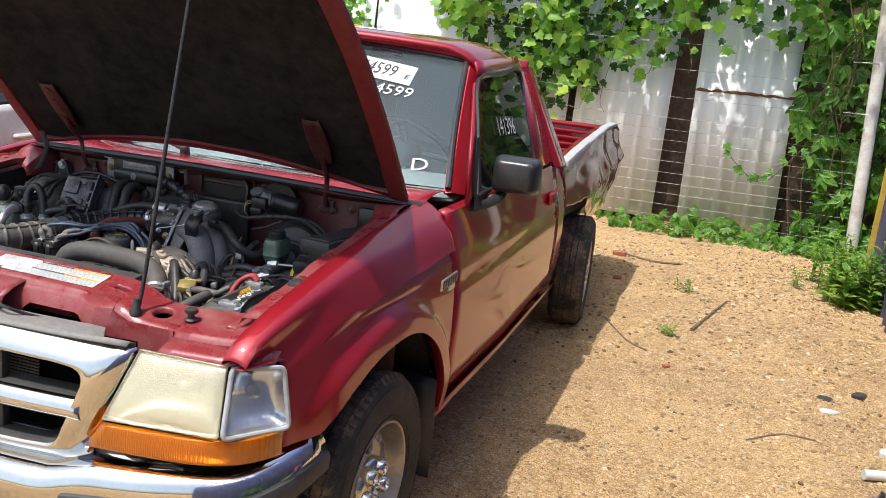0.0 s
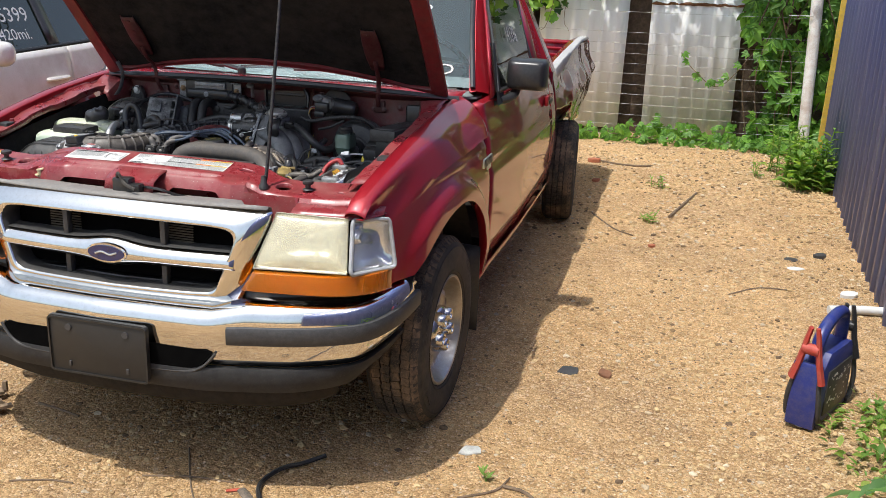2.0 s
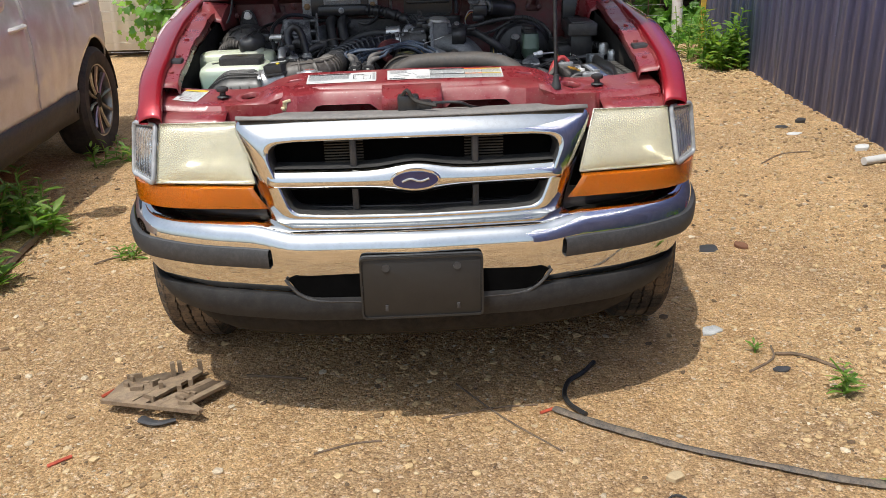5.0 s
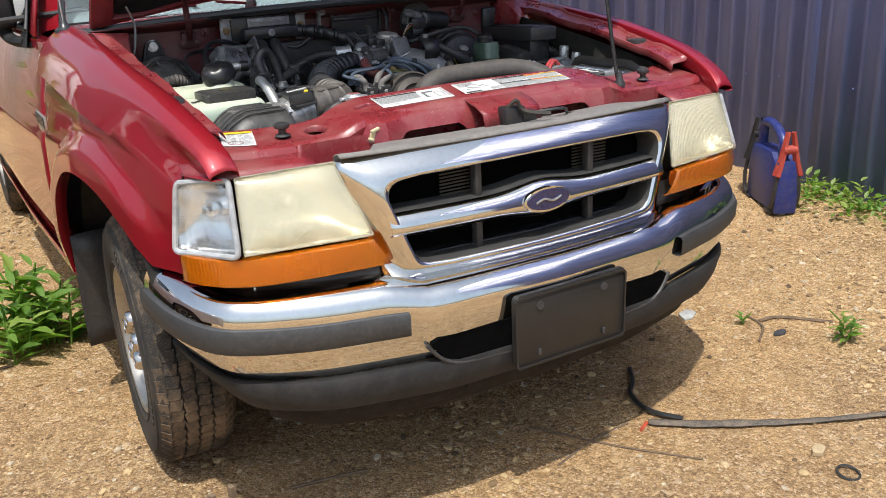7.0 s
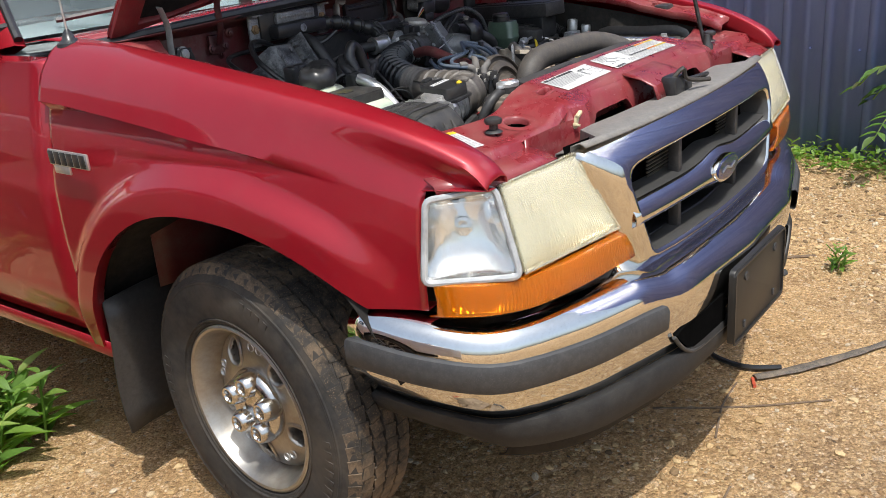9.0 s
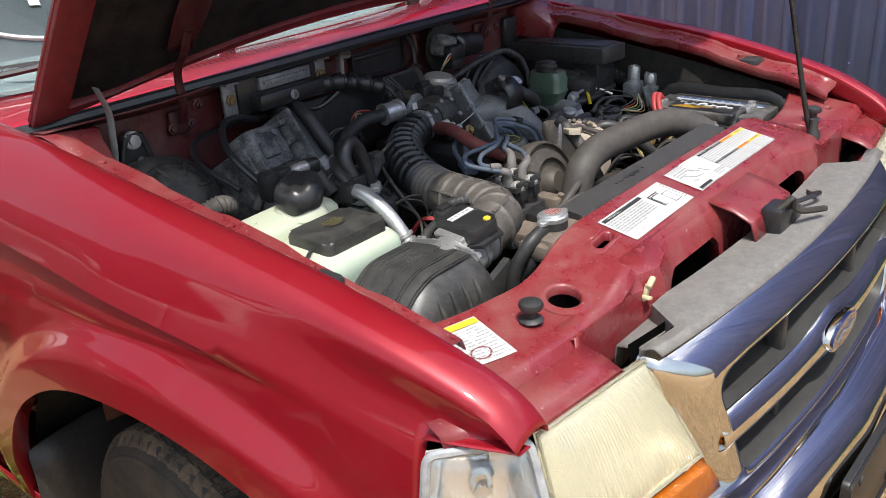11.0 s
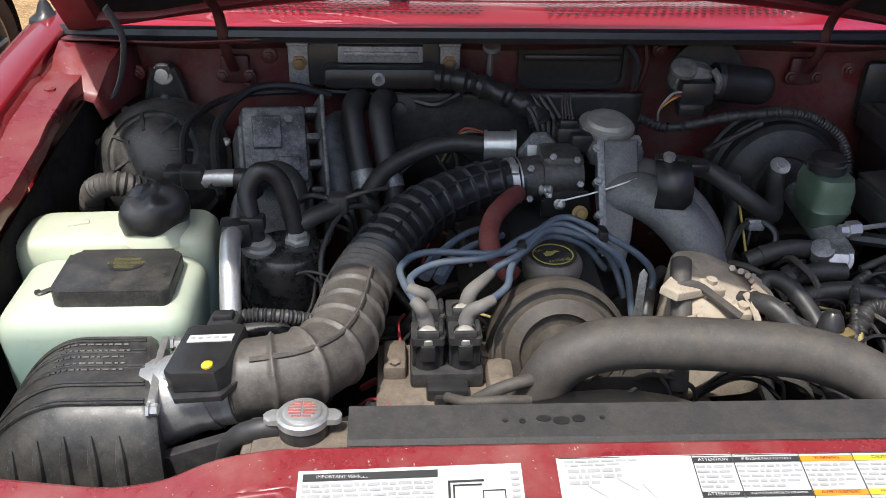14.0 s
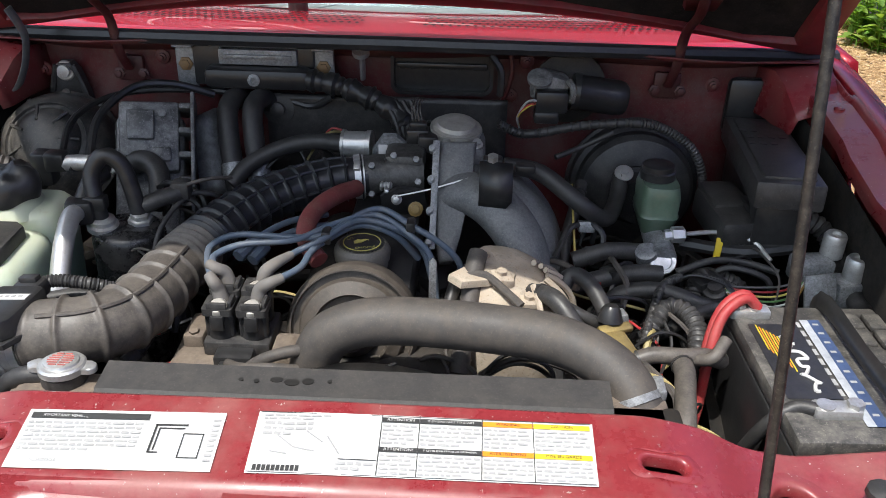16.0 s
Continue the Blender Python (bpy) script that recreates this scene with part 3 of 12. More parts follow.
for sx in (-1, 1):
    for y in (0.347, 0.475, 0.626, 0.93):
        bm = bmesh.new()
        z = smooth_table(CROWN, y) - 0.026
        x = sx * (smooth_table(INNER, y) - 0.028)
        lathe(bm, (x, y, z - 0.004), (0, 0, 1), [(0.013, 0), (0.013, 0.003), (0.008, 0.004), (0.008, 0.010), (0.004, 0.012), (0, 0.011)], 6)
        part("bolt", bm, M_RED_DULL, truck)
bm = bmesh.new()
rows = []
for k in range(13):
    y = 0.24 + (1.13 - 0.24) * k / 12
    z = smooth_table(CROWN, y) - 0.06
    rows.append([(0.650, y, z), (0.66, y, z - 0.12), (0.64, y, 0.66), (0.52, y, 0.62), (0.42, y, 0.5)])
sheet(bm, rows)
both("inner_apron", bm, M_DARK, truck, solid=0.002)
bm = bmesh.new()
rows = []
for k in range(21):
    a = 0.42 + (math.pi - 0.55) * k / 20
    rows.append([(0.44, AXLE_Y - 0.50 * math.cos(a), AXLE_Z + 0.475 * math.sin(a)), (0.80, AXLE_Y - 0.50 * math.cos(a), AXLE_Z + 0.475 * math.sin(a))])
sheet(bm, rows)
both("wheel_well", bm, M_DARK, truck, "black wheel well liner", solid=0.003)


# doors
def door_mesh(y0, y1):
    bm = bmesh.new()
    rows = []
    for k in range(23):
        y = y0 + (y1 - y0) * k / 22
        wide = smooth_table(SIDE, y, 0.05)
        row = []
        top = 1.045
        for j in range(25):
            z = 0.42 + (top - 0.42) * j / 24
            x = side_x(y, z, wide)
            for cz in (0.872, 0.812):
                x -= 0.006 * math.exp(-((z - cz) / 0.007) ** 2)
            x += 0.006 * math.exp(-((z - 0.50) / 0.02) ** 2)
            row.append(Vector((x, y, z)))
        row.append(Vector((row[-1].x - 0.03, y, top + 0.008)))
        rows.append(row)
    sheet(bm, rows)
    return bm


door_l, door_r = both("door", door_mesh(1.188, 2.83), M_RED, truck, "glossy red door reflecting the dirt yard", solid=0.02)
bm = bmesh.new()
rows = []
for k in range(12):
    y = 1.12 + (3.0 - 1.12) * k / 11
    w = smooth_table(SIDE, y)
    rows.append([(w - 0.01, y, 0.415), (w - 0.02, y, 0.37), (w - 0.06, y, 0.33), (w - 0.2, y, 0.33)])
sheet(bm, rows)
both("rocker_panel", bm, M_RED, truck, solid=0.002)
bm = bmesh.new()
rows = []
for k in range(12):
    y = 2.836 + (3.0 - 2.836) * k / 11
    w = smooth_table(SIDE, y)
    rows.append([Vector((side_x(y, z, w), y, z)) for z in (0.42, 0.55, 0.7, 0.8, 0.9, 1.0, 1.045)])
sheet(bm, rows)
both("cab_corner", bm, M_RED, truck, solid=0.002)
# door handles and badges
for door, sx in ((door_l, 1), (door_r, -1)):
    bm = bmesh.new()
    box(bm, (sx * 0.873, 2.68, 0.905), (0.02, 0.19, 0.055), 0.008)
    hd = part("handle", bm, M_RED, door)
    bm = bmesh.new()
    box(bm, (sx * 0.885, 2.68, 0.897), (0.006, 0.12, 0.022), 0.003)
    part("grip", bm, M_BLACK, hd)
M_BADGE = plain("silver_badge", (0.62, 0.62, 0.60), 0.3, 0.8, 0.1)
for sx in (-1, 1):
    bm = bmesh.new()
    for i in range(6):
        box(bm, (sx * 0.869, 1.015 + 0.024 * i, 0.862), (0.005, 0.018, 0.028), 0.001, turned(0, 0, 0))
    b = part("badge", bm, M_BLACK, truck, "dark plastic name badge with silver rims")
    bm = bmesh.new()
    box(bm, (sx * 0.866, 1.073, 0.862), (0.006, 0.150, 0.034), 0.002)
    box(bm, (sx * 0.866, 1.105, 0.836), (0.006, 0.060, 0.018), 0.002)
    part("badge_rim", bm, M_BADGE, b)

# cab: pillars, roof, glass
WS_BOT = lambda u: Vector((0.715 * u, 1.455 - 0.155 * (1 - u * u), 1.078 + 0.012 * (1 - u * u)))
WS_TOP = lambda u: Vector((0.600 * u, 1.905 - 0.085 * (1 - u * u), 1.505 + 0.028 * (1 - u * u)))
M_GLASS = glass_like("windshield_glass", (0.62, 0.84, 0.88), alpha_mix=0.07)
M_GLASS_DARK = glass_like("tinted_side_glass", (0.05, 0.065, 0.06))
bm = bmesh.new()
rows = []
for k in range(9):
    t = k / 8
    rows.append([WS_BOT(u).lerp(WS_TOP(u), t) + Vector((0, -0.025 * math.sin(math.pi * t), 0.0)) for u in (i / 10 - 1 for i in range(21))])
sheet(bm, rows)
ws = part("windshield", bm, M_GLASS, truck, "tilted clear windshield with auction marks")
ws.visible_shadow = False
bm = bmesh.new()
edge = [WS_BOT(1), WS_BOT(1).lerp(WS_TOP(1), 0.5) + Vector((0, -0.025, 0)), WS_TOP(1)]
tube(bm, edge, 0.011, 8, 6)
tube(bm, [Vector((-p.x, p.y, p.z)) for p in edge], 0.011, 8, 6)
tube(bm, [WS_TOP(i / 5 - 1) for i in range(11)], 0.010, 8, 3)
part("windshield_seal", bm, M_BLACK, truck)
bm = bmesh.new()
for p0, p1, p2, w in ((Vector((0.715, 1.455, 1.06)), Vector((0.66, 1.70, 1.30)), Vector((0.600, 1.93, 1.515)), 0.045),):
    rows = []
    for k in range(9):
        t = k / 8
        c = p0.lerp(p2, t) + Vector((0, -0.022 * math.sin(math.pi * t), 0))
        rows.append([c + Vector((-0.012, -0.006, 0.0)), c + Vector((0.012, 0.0, 0.006)), c + Vector((0.04 - 0.01 * t, 0.03, 0.0)), c + Vector((0.062 - 0.022 * t, 0.075, -0.012)), c + Vector((0.05 - 0.02 * t, 0.11, -0.03)), c + Vector((0.0, 0.08, -0.03))])
    sheet(bm, rows, closed=True)
both("a_pillar", bm, M_RED, truck)
bm = bmesh.new()
rows = []
for k in range(13):
    t = k / 12
    y = 1.84 + (2.86 - 1.84) * t
    lift = 0.035 * math.sin(math.pi * min(1, t * 1.15 + 0.08))
    row = []
    for i in range(21):
        u = i / 10 - 1
        bow = (1 - u * u) * 0.085 if t < 0.05 else 0
        edge_drop = 0.07 * max(0, abs(u) - 0.86) / 0.14
        row.append(Vector((0.665 * u, y - (0.085 * (1 - u * u)) * (1 - t) + 0.065 * abs(u) * (1 - t), 1.535 + lift + 0.028 * (1 - u * u) - edge_drop - 0.03 * max(0, t - 0.9) * 10)))
    rows.append(row)
sheet(bm, rows)
part("roof", bm, M_RED, truck, "sun-faded red cab roof with chalk numbers", solid=0.02)
# cab back wall with its window, and the rear pillars
bm = bmesh.new()
rows = []
for k in range(9):
    t = k / 8
    c0, c1 = Vector((0.855, 2.99, 1.04)), Vector((0.655, 2.87, 1.49))
    c = c0.lerp(c1, t)
    rows.append([c + Vector((-0.02, -0.22 + 0.05 * t, 0)), c + Vector((0.012 - 0.004 * t, -0.2 + 0.05 * t, 0)), c + Vector((0.012, -0.06, 0)), c + Vector((-0.015, 0.0, 0)), c + Vector((-0.10, 0.012, 0)), c + Vector((-0.10, -0.03, 0))])
sheet(bm, rows, closed=True)
both("rear_pillar", bm, M_RED, truck)
bm = bmesh.new()
box(bm, (0, 2.985, 0.80), (1.70, 0.03, 0.52), 0.01)
box(bm, (0, 2.89, 1.47), (1.25, 0.03, 0.10), 0.01)
part("cab_back", bm, M_RED, truck)
bm = bmesh.new()
sheet(bm, [[(-0.74, 2.985, 1.05), (0.74, 2.985, 1.05)], [(-0.58, 2.89, 1.43), (0.58, 2.89, 1.43)]])
rw = part("rear_window", bm, M_GLASS_DARK, truck)
rw.visible_shadow = False


# side windows with black frames
def side_window(sx):
    bm = bmesh.new()
    lo = lambda t: Vector((sx * (0.809 + 0.012 * t), 1.475 + 0.87 * t, 1.066))
    hi = lambda t: Vector((sx * (0.676 - 0.008 * t), 1.815 + 0.68 * t, 1.445 + 0.03 * t))
    sheet(bm, [[lo(i / 8).lerp(hi(i / 8), k / 5) + Vector((sx * 0.012 * math.sin(math.pi * k / 5), 0, 0)) for i in range(9)] for k in range(6)])
    g = part("side_window", bm, M_GLASS_DARK, truck, "dark side window with white chalk marks")
    g.visible_shadow = False
    bm = bmesh.new()
    pts = [lo(0), lo(0).lerp(hi(0), 0.5), hi(0), hi(0.5), hi(1), hi(1).lerp(lo(1), 0.5), lo(1), lo(0.5), lo(0)]
    tube(bm, [p + Vector((sx * 0.006, 0, 0)) for p in pts], 0.0085, 6, 5)
    part("window_seal", bm, M_BLACK, g)
    bm = bmesh.new()
    sheet(bm, [[a + Vector((sx * 0.002, -w, -0.012)), a + Vector((sx * 0.004, 0, 0))] for a, w in ((lo(0), 0.10), (lo(0).lerp(hi(0), 0.5), 0.06), (hi(0), 0.035))])
    part("door_frame", bm, M_RED, truck, solid=0.01)
    bm = bmesh.new()
    sheet(bm, [[a + Vector((sx * 0.004, 0, 0)), a + Vector((sx * 0.010, w * 0.5, 0)), a + Vector((sx * 0.006, w, 0))] for a, w in ((lo(1), 0.45), (lo(1).lerp(hi(1), 0.5), 0.37), (hi(1) + Vector((-sx * 0.010, 0, -0.006)), 0.24))])
    part("door_frame", bm, M_RED, truck, solid=0.01)
    bm = bmesh.new()
    sheet(bm, [[hi(i / 6) + Vector((-sx * 0.012, 0, 0.065)), hi(i / 6) + Vector((sx * 0.002, 0, 0.03)), hi(i / 6) + Vector((sx * 0.006, 0, 0.0))] for i in range(7)])
    part("door_frame", bm, M_RED, truck, solid=0.01)
    return g


side_window(1)
side_window(-1)


# door mirrors
M_MIRROR_BLACK = plain("grained_black_plastic", (0.024, 0.024, 0.025), 0.62, 0.0, 0.2, 120, spec=0.25)


def door_mirror(sx):
    bm = bmesh.new()
    rows = []
    for t, w, h in ((0.0, 0.120, 0.088), (0.06, 0.140, 0.106), (0.25, 0.158, 0.122), (0.6, 0.168, 0.130), (1.0, 0.172, 0.133), (1.08, 0.166, 0.127)):
        rows.append([(sx * (0.898 + a), 1.625 + 0.10 * t, 1.124 + b) for a, b in rounded(w, h, 0.022, 5)])
    vs = sheet(bm, rows, closed=True)
    bm.faces.new(vs[0])
    bm.faces.new(vs[-1])
    m = part("door_mirror", bm, M_BLACK, truck, "black plastic door mirror", angle=40)
    bm = bmesh.new()
    slab(bm, rounded(0.150, 0.112, 0.02), 0.004, (sx * 0.898, 1.738, 1.124), (-sx, 0, 0), (0, 0, 1))
    part("mirror_glass", bm, M_CHROME, m)
    bm = bmesh.new()
    tube(bm, [(sx * 0.815, 1.50, 1.030), (sx * 0.836, 1.58, 1.030), (sx * 0.850, 1.66, 1.040), (sx * 0.858, 1.68, 1.070)], 0.021, 10, 5, flat=0.8)
    part("mirror_foot", bm, M_MIRROR_BLACK, m)
    bm = bmesh.new()
    sail = [Vector((sx * 0.822, 1.40, 1.020)), Vector((sx * 0.826, 1.56, 1.022)), Vector((sx * 0.800, 1.55, 1.085)), Vector((sx * 0.752, 1.625, 1.25)), Vector((sx * 0.748, 1.605, 1.25))]
    for o in (0.010, -0.004):
        bm.faces.new([bm.verts.new(p + Vector((sx * o, 0, 0))) for p in sail])
    part("mirror_sail", bm, M_MIRROR_BLACK, m, "black triangular mirror mount", angle=5)


door_mirror(1)
door_mirror(-1)

# cab inside: floor, dash, wheel, bench
M_GREY_CLOTH = plain("grey_cloth", (0.30, 0.31, 0.32), 0.9, 0, 0.2, 200)
M_DASH = plain("grey_dash", (0.20, 0.225, 0.23), 0.7, 0, 0.1, 90)
bm = bmesh.new()
box(bm, (0, 2.2, 0.45), (1.6, 1.6, 0.04))
part("cab_floor", bm, M_DARK, truck)
bm = bmesh.new()
box(bm, (0, 2.97, 0.75), (1.6, 0.02, 0.6))
part("cab_back_panel", bm, M_GREY_CLOTH, truck)
bm = bmesh.new()
rows = []
for u in (i / 8 - 1 for i in range(17)):
    y0 = 1.46 - 0.14 * (1 - u * u)
    rows.append([(0.73 * u, y0, 1.04), (0.74 * u, y0 + 0.2, 1.045), (0.74 * u, y0 + 0.34, 1.02), (0.74 * u, y0 + 0.38, 0.95), (0.74 * u, y0 + 0.36, 0.7)])
sheet(bm, rows)
part("dashboard", bm, M_DASH, truck, solid=0.01)
bm = bmesh.new()
wheel_c = Vector((0.36, 1.98, 1.0))
ax = Vector((0, 0.85, 0.52)).normalized()
e1, e2 = Vector((1, 0, 0)), ax.cross(Vector((1, 0, 0)))
tube(bm, [wheel_c + 0.185 * (math.cos(2 * math.pi * k / 24) * e1 + math.sin(2 * math.pi * k / 24) * e2) for k in range(25)], 0.015, 8, 2)
sw = part("steering_wheel", bm, M_BLACK, truck)
bm = bmesh.new()
lathe(bm, wheel_c, -ax, [(0.07, 0.0), (0.06, 0.03), (0.03, 0.08), (0.03, 0.3)], 14)
for a in (0, math.pi, -math.pi / 2):
    tube(bm, [wheel_c, wheel_c + 0.18 * (math.cos(a) * e1 + math.sin(a) * e2)], 0.014, 6, 1)
part("hub", bm, M_BLACK, sw)
for sx in (-0.36, 0.36):
    bm = bmesh.new()
    box(bm, (sx, 2.42, 0.72), (0.62, 0.55, 0.18), 0.05)
    box(bm, (sx, 2.74, 1.02), (0.62, 0.16, 0.62), 0.06, turned(-10))
    box(bm, (sx, 2.80, 1.36), (0.24, 0.10, 0.13), 0.04, turned(-10))
    part("seat", bm, M_GREY_CLOTH, truck)

# auction marks
words("chalk_mark", "50877", 0.105, pose(0.02, 1.885, 1.590, 14, 0, 0), M_ORANGE, truck)


def glass_pt(x, h, up=0.004):
    """A place on the windshield: x across, h metres up the glass from the cowl."""
    t = h / 0.66
    u = x / (0.715 + (0.600 - 0.715) * t)
    p = WS_BOT(u).lerp(WS_TOP(u), t) + Vector((0, -0.025 * math.sin(math.pi * t), 0.0))
    return p + Vector((0, -0.65, 0.76)) * up


STK_X, STK_H, STK_S = 0.318, 0.535, -0.028


def on_glass(name, text, size, x, h, tilt, mat, parent, up=0.005, tall=1.0):
    """Lettering bent to the curve of the windshield."""
    ob = words(name, text, size, Matrix.Identity(4), mat, parent)
    ca, sa = math.cos(radians(tilt)), math.sin(radians(tilt))
    for v in ob.data.vertices:
        a, b = v.co.x, v.co.y * tall
        v.co = glass_pt(x + ca * a - sa * b, h + sa * a + ca * b, up)
    return ob


bm = bmesh.new()
sheet(bm, [[glass_pt(STK_X - 0.13 + 0.26 * i / 16, STK_H + STK_S * (i / 16 - 0.5) + 0.10 * (j - 0.5), 0.003) for i in range(17)] for j in (0, 1)])
tk = part("auction_sticker", bm, M_WHITE, truck, "white auction sticker with black numbers")
TILT_S = math.degrees(math.atan2(STK_S, 0.26))
on_glass("sticker_number", "464599", 0.058, STK_X - 0.022, STK_H + 0.002, TILT_S, M_INK, tk, tall=1.5)
on_glass("sticker_letter", "E", 0.036, STK_X + 0.107, STK_H + STK_S * 0.42 - 0.012, TILT_S, M_INK, tk)
on_glass("chalk_mark", "4599", 0.072, 0.405, 0.432, -2, M_WHITE, truck)
on_glass("chalk_mark", "D", 0.085, 0.60, 0.09, 8, M_WHITE, truck)
words("chalk_mark", "141396", 0.100, pose(0.762, 2.01, 1.265, 90, 0, 90) @ pose(0, 0, 0, -20, 0, -3), M_WHITE, truck)
on_glass("chalk_mark", "12", 0.20, -0.40, 0.25, -8, M_WHITE, truck)
bm = bmesh.new()
tube(bm, [glass_pt(-0.40 + 0.20 * math.cos(2 * math.pi * k / 24), 0.22 + 0.12 * math.sin(2 * math.pi * k / 24), 0.004) for k in range(25)], 0.005, 5, 2)
part("chalk_ring", bm, M_WHITE, truck)


# ---- truck front: bumper, grille, lamps ----
def across(table_y, x):
    return smooth_table(table_y, abs(x), 0.03)


BUMP_Y = [(0.0, -0.060), (0.30, -0.045), (0.42, -0.015), (0.55, 0.020), (0.68, 0.075), (0.76, 0.15), (0.80, 0.24), (0.81, 0.34)]


def bumper_line(n=41):
    """Places along the bumper from the middle to its wrapped end: x and y."""
    out = []
    for i in range(n):
        s = i / (n - 1)
        if s < 0.72:
            x = 0.68 * s / 0.72
            out.append((x, across(BUMP_Y, x)))
        else:
            a = (s - 0.72) / 0.28
            ang = a * math.pi / 2
            x = 0.68 + 0.126 * math.sin(ang)
            out.append((x, across(BUMP_Y, 0.68) + 0.300 * (0.25 * a + 0.75 * (1 - math.cos(ang)))))
    return out


def bumper_skin(profile, xlo=-1, xhi=1):
    """A skin swept along the bumper; profile: (height, how far back)."""
    bm = bmesh.new()
    half = bumper_line()
    full = [(-x, y) for x, y in half[:0:-1]] + half
    rows = []
    for i, (x, y) in enumerate(full):
        if not (xlo <= abs(x) <= xhi) and (xlo > 0 or abs(x) > xhi):
            continue
        a, b = full[max(0, i - 1)], full[min(len(full) - 1, i + 1)]
        t = Vector((b[0] - a[0], b[1] - a[1], 0)).normalized()
        nrm = Vector((-t.y, t.x, 0))
        rise = 0.018 * max(0.0, min(1.0, (abs(x) - 0.33) / 0.09)) + 0.004 * max(0.0, min(1.0, (abs(x) - 0.5) / 0.2))
        wrap = 0.022 * max(0.0, min(1.0, (y - 0.13) / 0.20))
        tuck = max(0.0, min(1.0, (abs(x) - 0.50) / 0.28))
        row = []
        for z, back in profile:
            up = rise * max(0.0, min(1.0, (z - 0.548) / 0.02))
            low = 0.010 * tuck * max(0.0, (0.43 - z) / 0.08)
            inward = 0.055 * tuck * tuck * max(0.0, (0.50 - z) / 0.11)
            row.append(Vector((x, y, z + up + low + wrap)) + nrm * (back + inward))
        rows.append(row)
    return bm, rows


prof = [(0.588, 0.115), (0.596, 0.100), (0.598, 0.085), (0.5985, 0.066), (0.5975, 0.049), (0.594, 0.034), (0.588, 0.021), (0.578, 0.011), (0.566, 0.004), (0.552, 0.0), (0.50, 0.005), (0.46, 0.012), (0.435, 0.020), (0.428, 0.036)]
bm, rows = bumper_skin(prof)
sheet(bm, rows)
bumper = part("bumper", bm, M_CHROME, truck, "chrome front bumper with grey rubber strips", solid=0.002, angle=60)
for sx in (-1, 1):
    bm, rows = bumper_skin([(0.553, 0.003), (0.553, -0.007), (0.547, -0.012), (0.513, -0.010), (0.506, -0.006), (0.506, 0.006)], 0.362, 0.9)
    keep = [r for r in rows if r[0].x * sx > 0]
    for r in keep:
        for p in r:
            p.z += 0.006 * max(0.0, min(1.0, (abs(p.x) - 0.60) / 0.18))
    sheet(bm, keep)
    part("rubber_strip", bm, M_GREY_TRIM, bumper, "weathered grey rubber strip")
bm, rows = bumper_skin([(0.432, 0.022), (0.430, 0.006), (0.416, 0.0), (0.380, 0.004), (0.355, 0.016), (0.348, 0.05)])
sheet(bm, rows)
# dusty grey, with the shade under the bumper put into its base colour
part("valance", bm, plain("dusty_shade_darkened_valance", (0.020, 0.020, 0.021), 0.6, 0.0, 0.15, 80, (0.07, 0.066, 0.06), 0.35, 0.06, 25.0, spec=0.3), bumper, "weathered grey plastic lower valance, dusty and darkened for shade", solid=0.003)
bm, rows = bumper_skin([(0.350, 0.055), (0.325, 0.062), (0.290, 0.075), (0.270, 0.10)], 0, 0.70)
sheet(bm, rows)
part("air_dam", bm, M_DARK, bumper, "flexible black air dam", solid=0.004)
bm, rows = bumper_skin([(0.588, 0.095), (0.604, 0.098), (0.634, 0.120), (0.636, 0.16), (0.60, 0.22)], 0, 0.85)
sheet(bm, rows)
part("gap_panel", bm, M_BLACK, truck)
# air openings either side of the plate holder, their shade painted as black patches
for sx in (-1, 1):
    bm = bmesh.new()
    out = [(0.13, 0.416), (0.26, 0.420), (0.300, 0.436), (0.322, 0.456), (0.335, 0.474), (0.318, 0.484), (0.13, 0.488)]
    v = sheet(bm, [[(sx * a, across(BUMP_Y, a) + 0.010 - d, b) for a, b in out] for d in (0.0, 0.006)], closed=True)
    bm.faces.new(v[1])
    part("opening_shade", bm, M_SHADE_BLACK, bumper)
    bm = bmesh.new()
    tube(bm, [(sx * a, across(BUMP_Y, a) + 0.004, b) for a, b in ((0.12, 0.412), (0.26, 0.416), (0.304, 0.431), (0.328, 0.453), (0.344, 0.474))], 0.0045, 8, 4)
    part("opening_lip", bm, M_BLACK_DUSTY, bumper)
# blank plate holder
bm = bmesh.new()
slab(bm, rounded(0.312, 0.168, 0.012), 0.012, (0.006, -0.062, 0.460), (1, 0, 0), (0, 0, 1), 0.003)
M_PLATE = plain("satin_black_plate", (0.020, 0.019, 0.018), 0.42, 0.0, 0.12, 25)
plate = part("plate_holder", bm, M_PLATE, bumper, "blank black number plate holder")
bm = bmesh.new()
ring_plate(bm, rounded(0.312, 0.168, 0.012), rounded(0.302, 0.158, 0.009), 0.004, (0.006, -0.074, 0.457), (1, 0, 0), (0, 0, 1))
part("rim", bm, M_PLATE, plate)
for px in (-0.09, 0.09):
    bm = bmesh.new()
    lathe(bm, (0.006 + px, -0.0745, 0.512), (0, -1, 0), [(0.010, 0), (0.010, 0.003), (0.005, 0.004), (0.0, 0.002)], 10)
    part("fixing_hole", bm, M_GREY_TRIM, plate)
    bm = bmesh.new()
    box(bm, (0.006 + px * 1.02, -0.0755, 0.402), (0.008, 0.004, 0.016), 0.001)
    part("fixing_slot", bm, M_GREY_TRIM, plate)

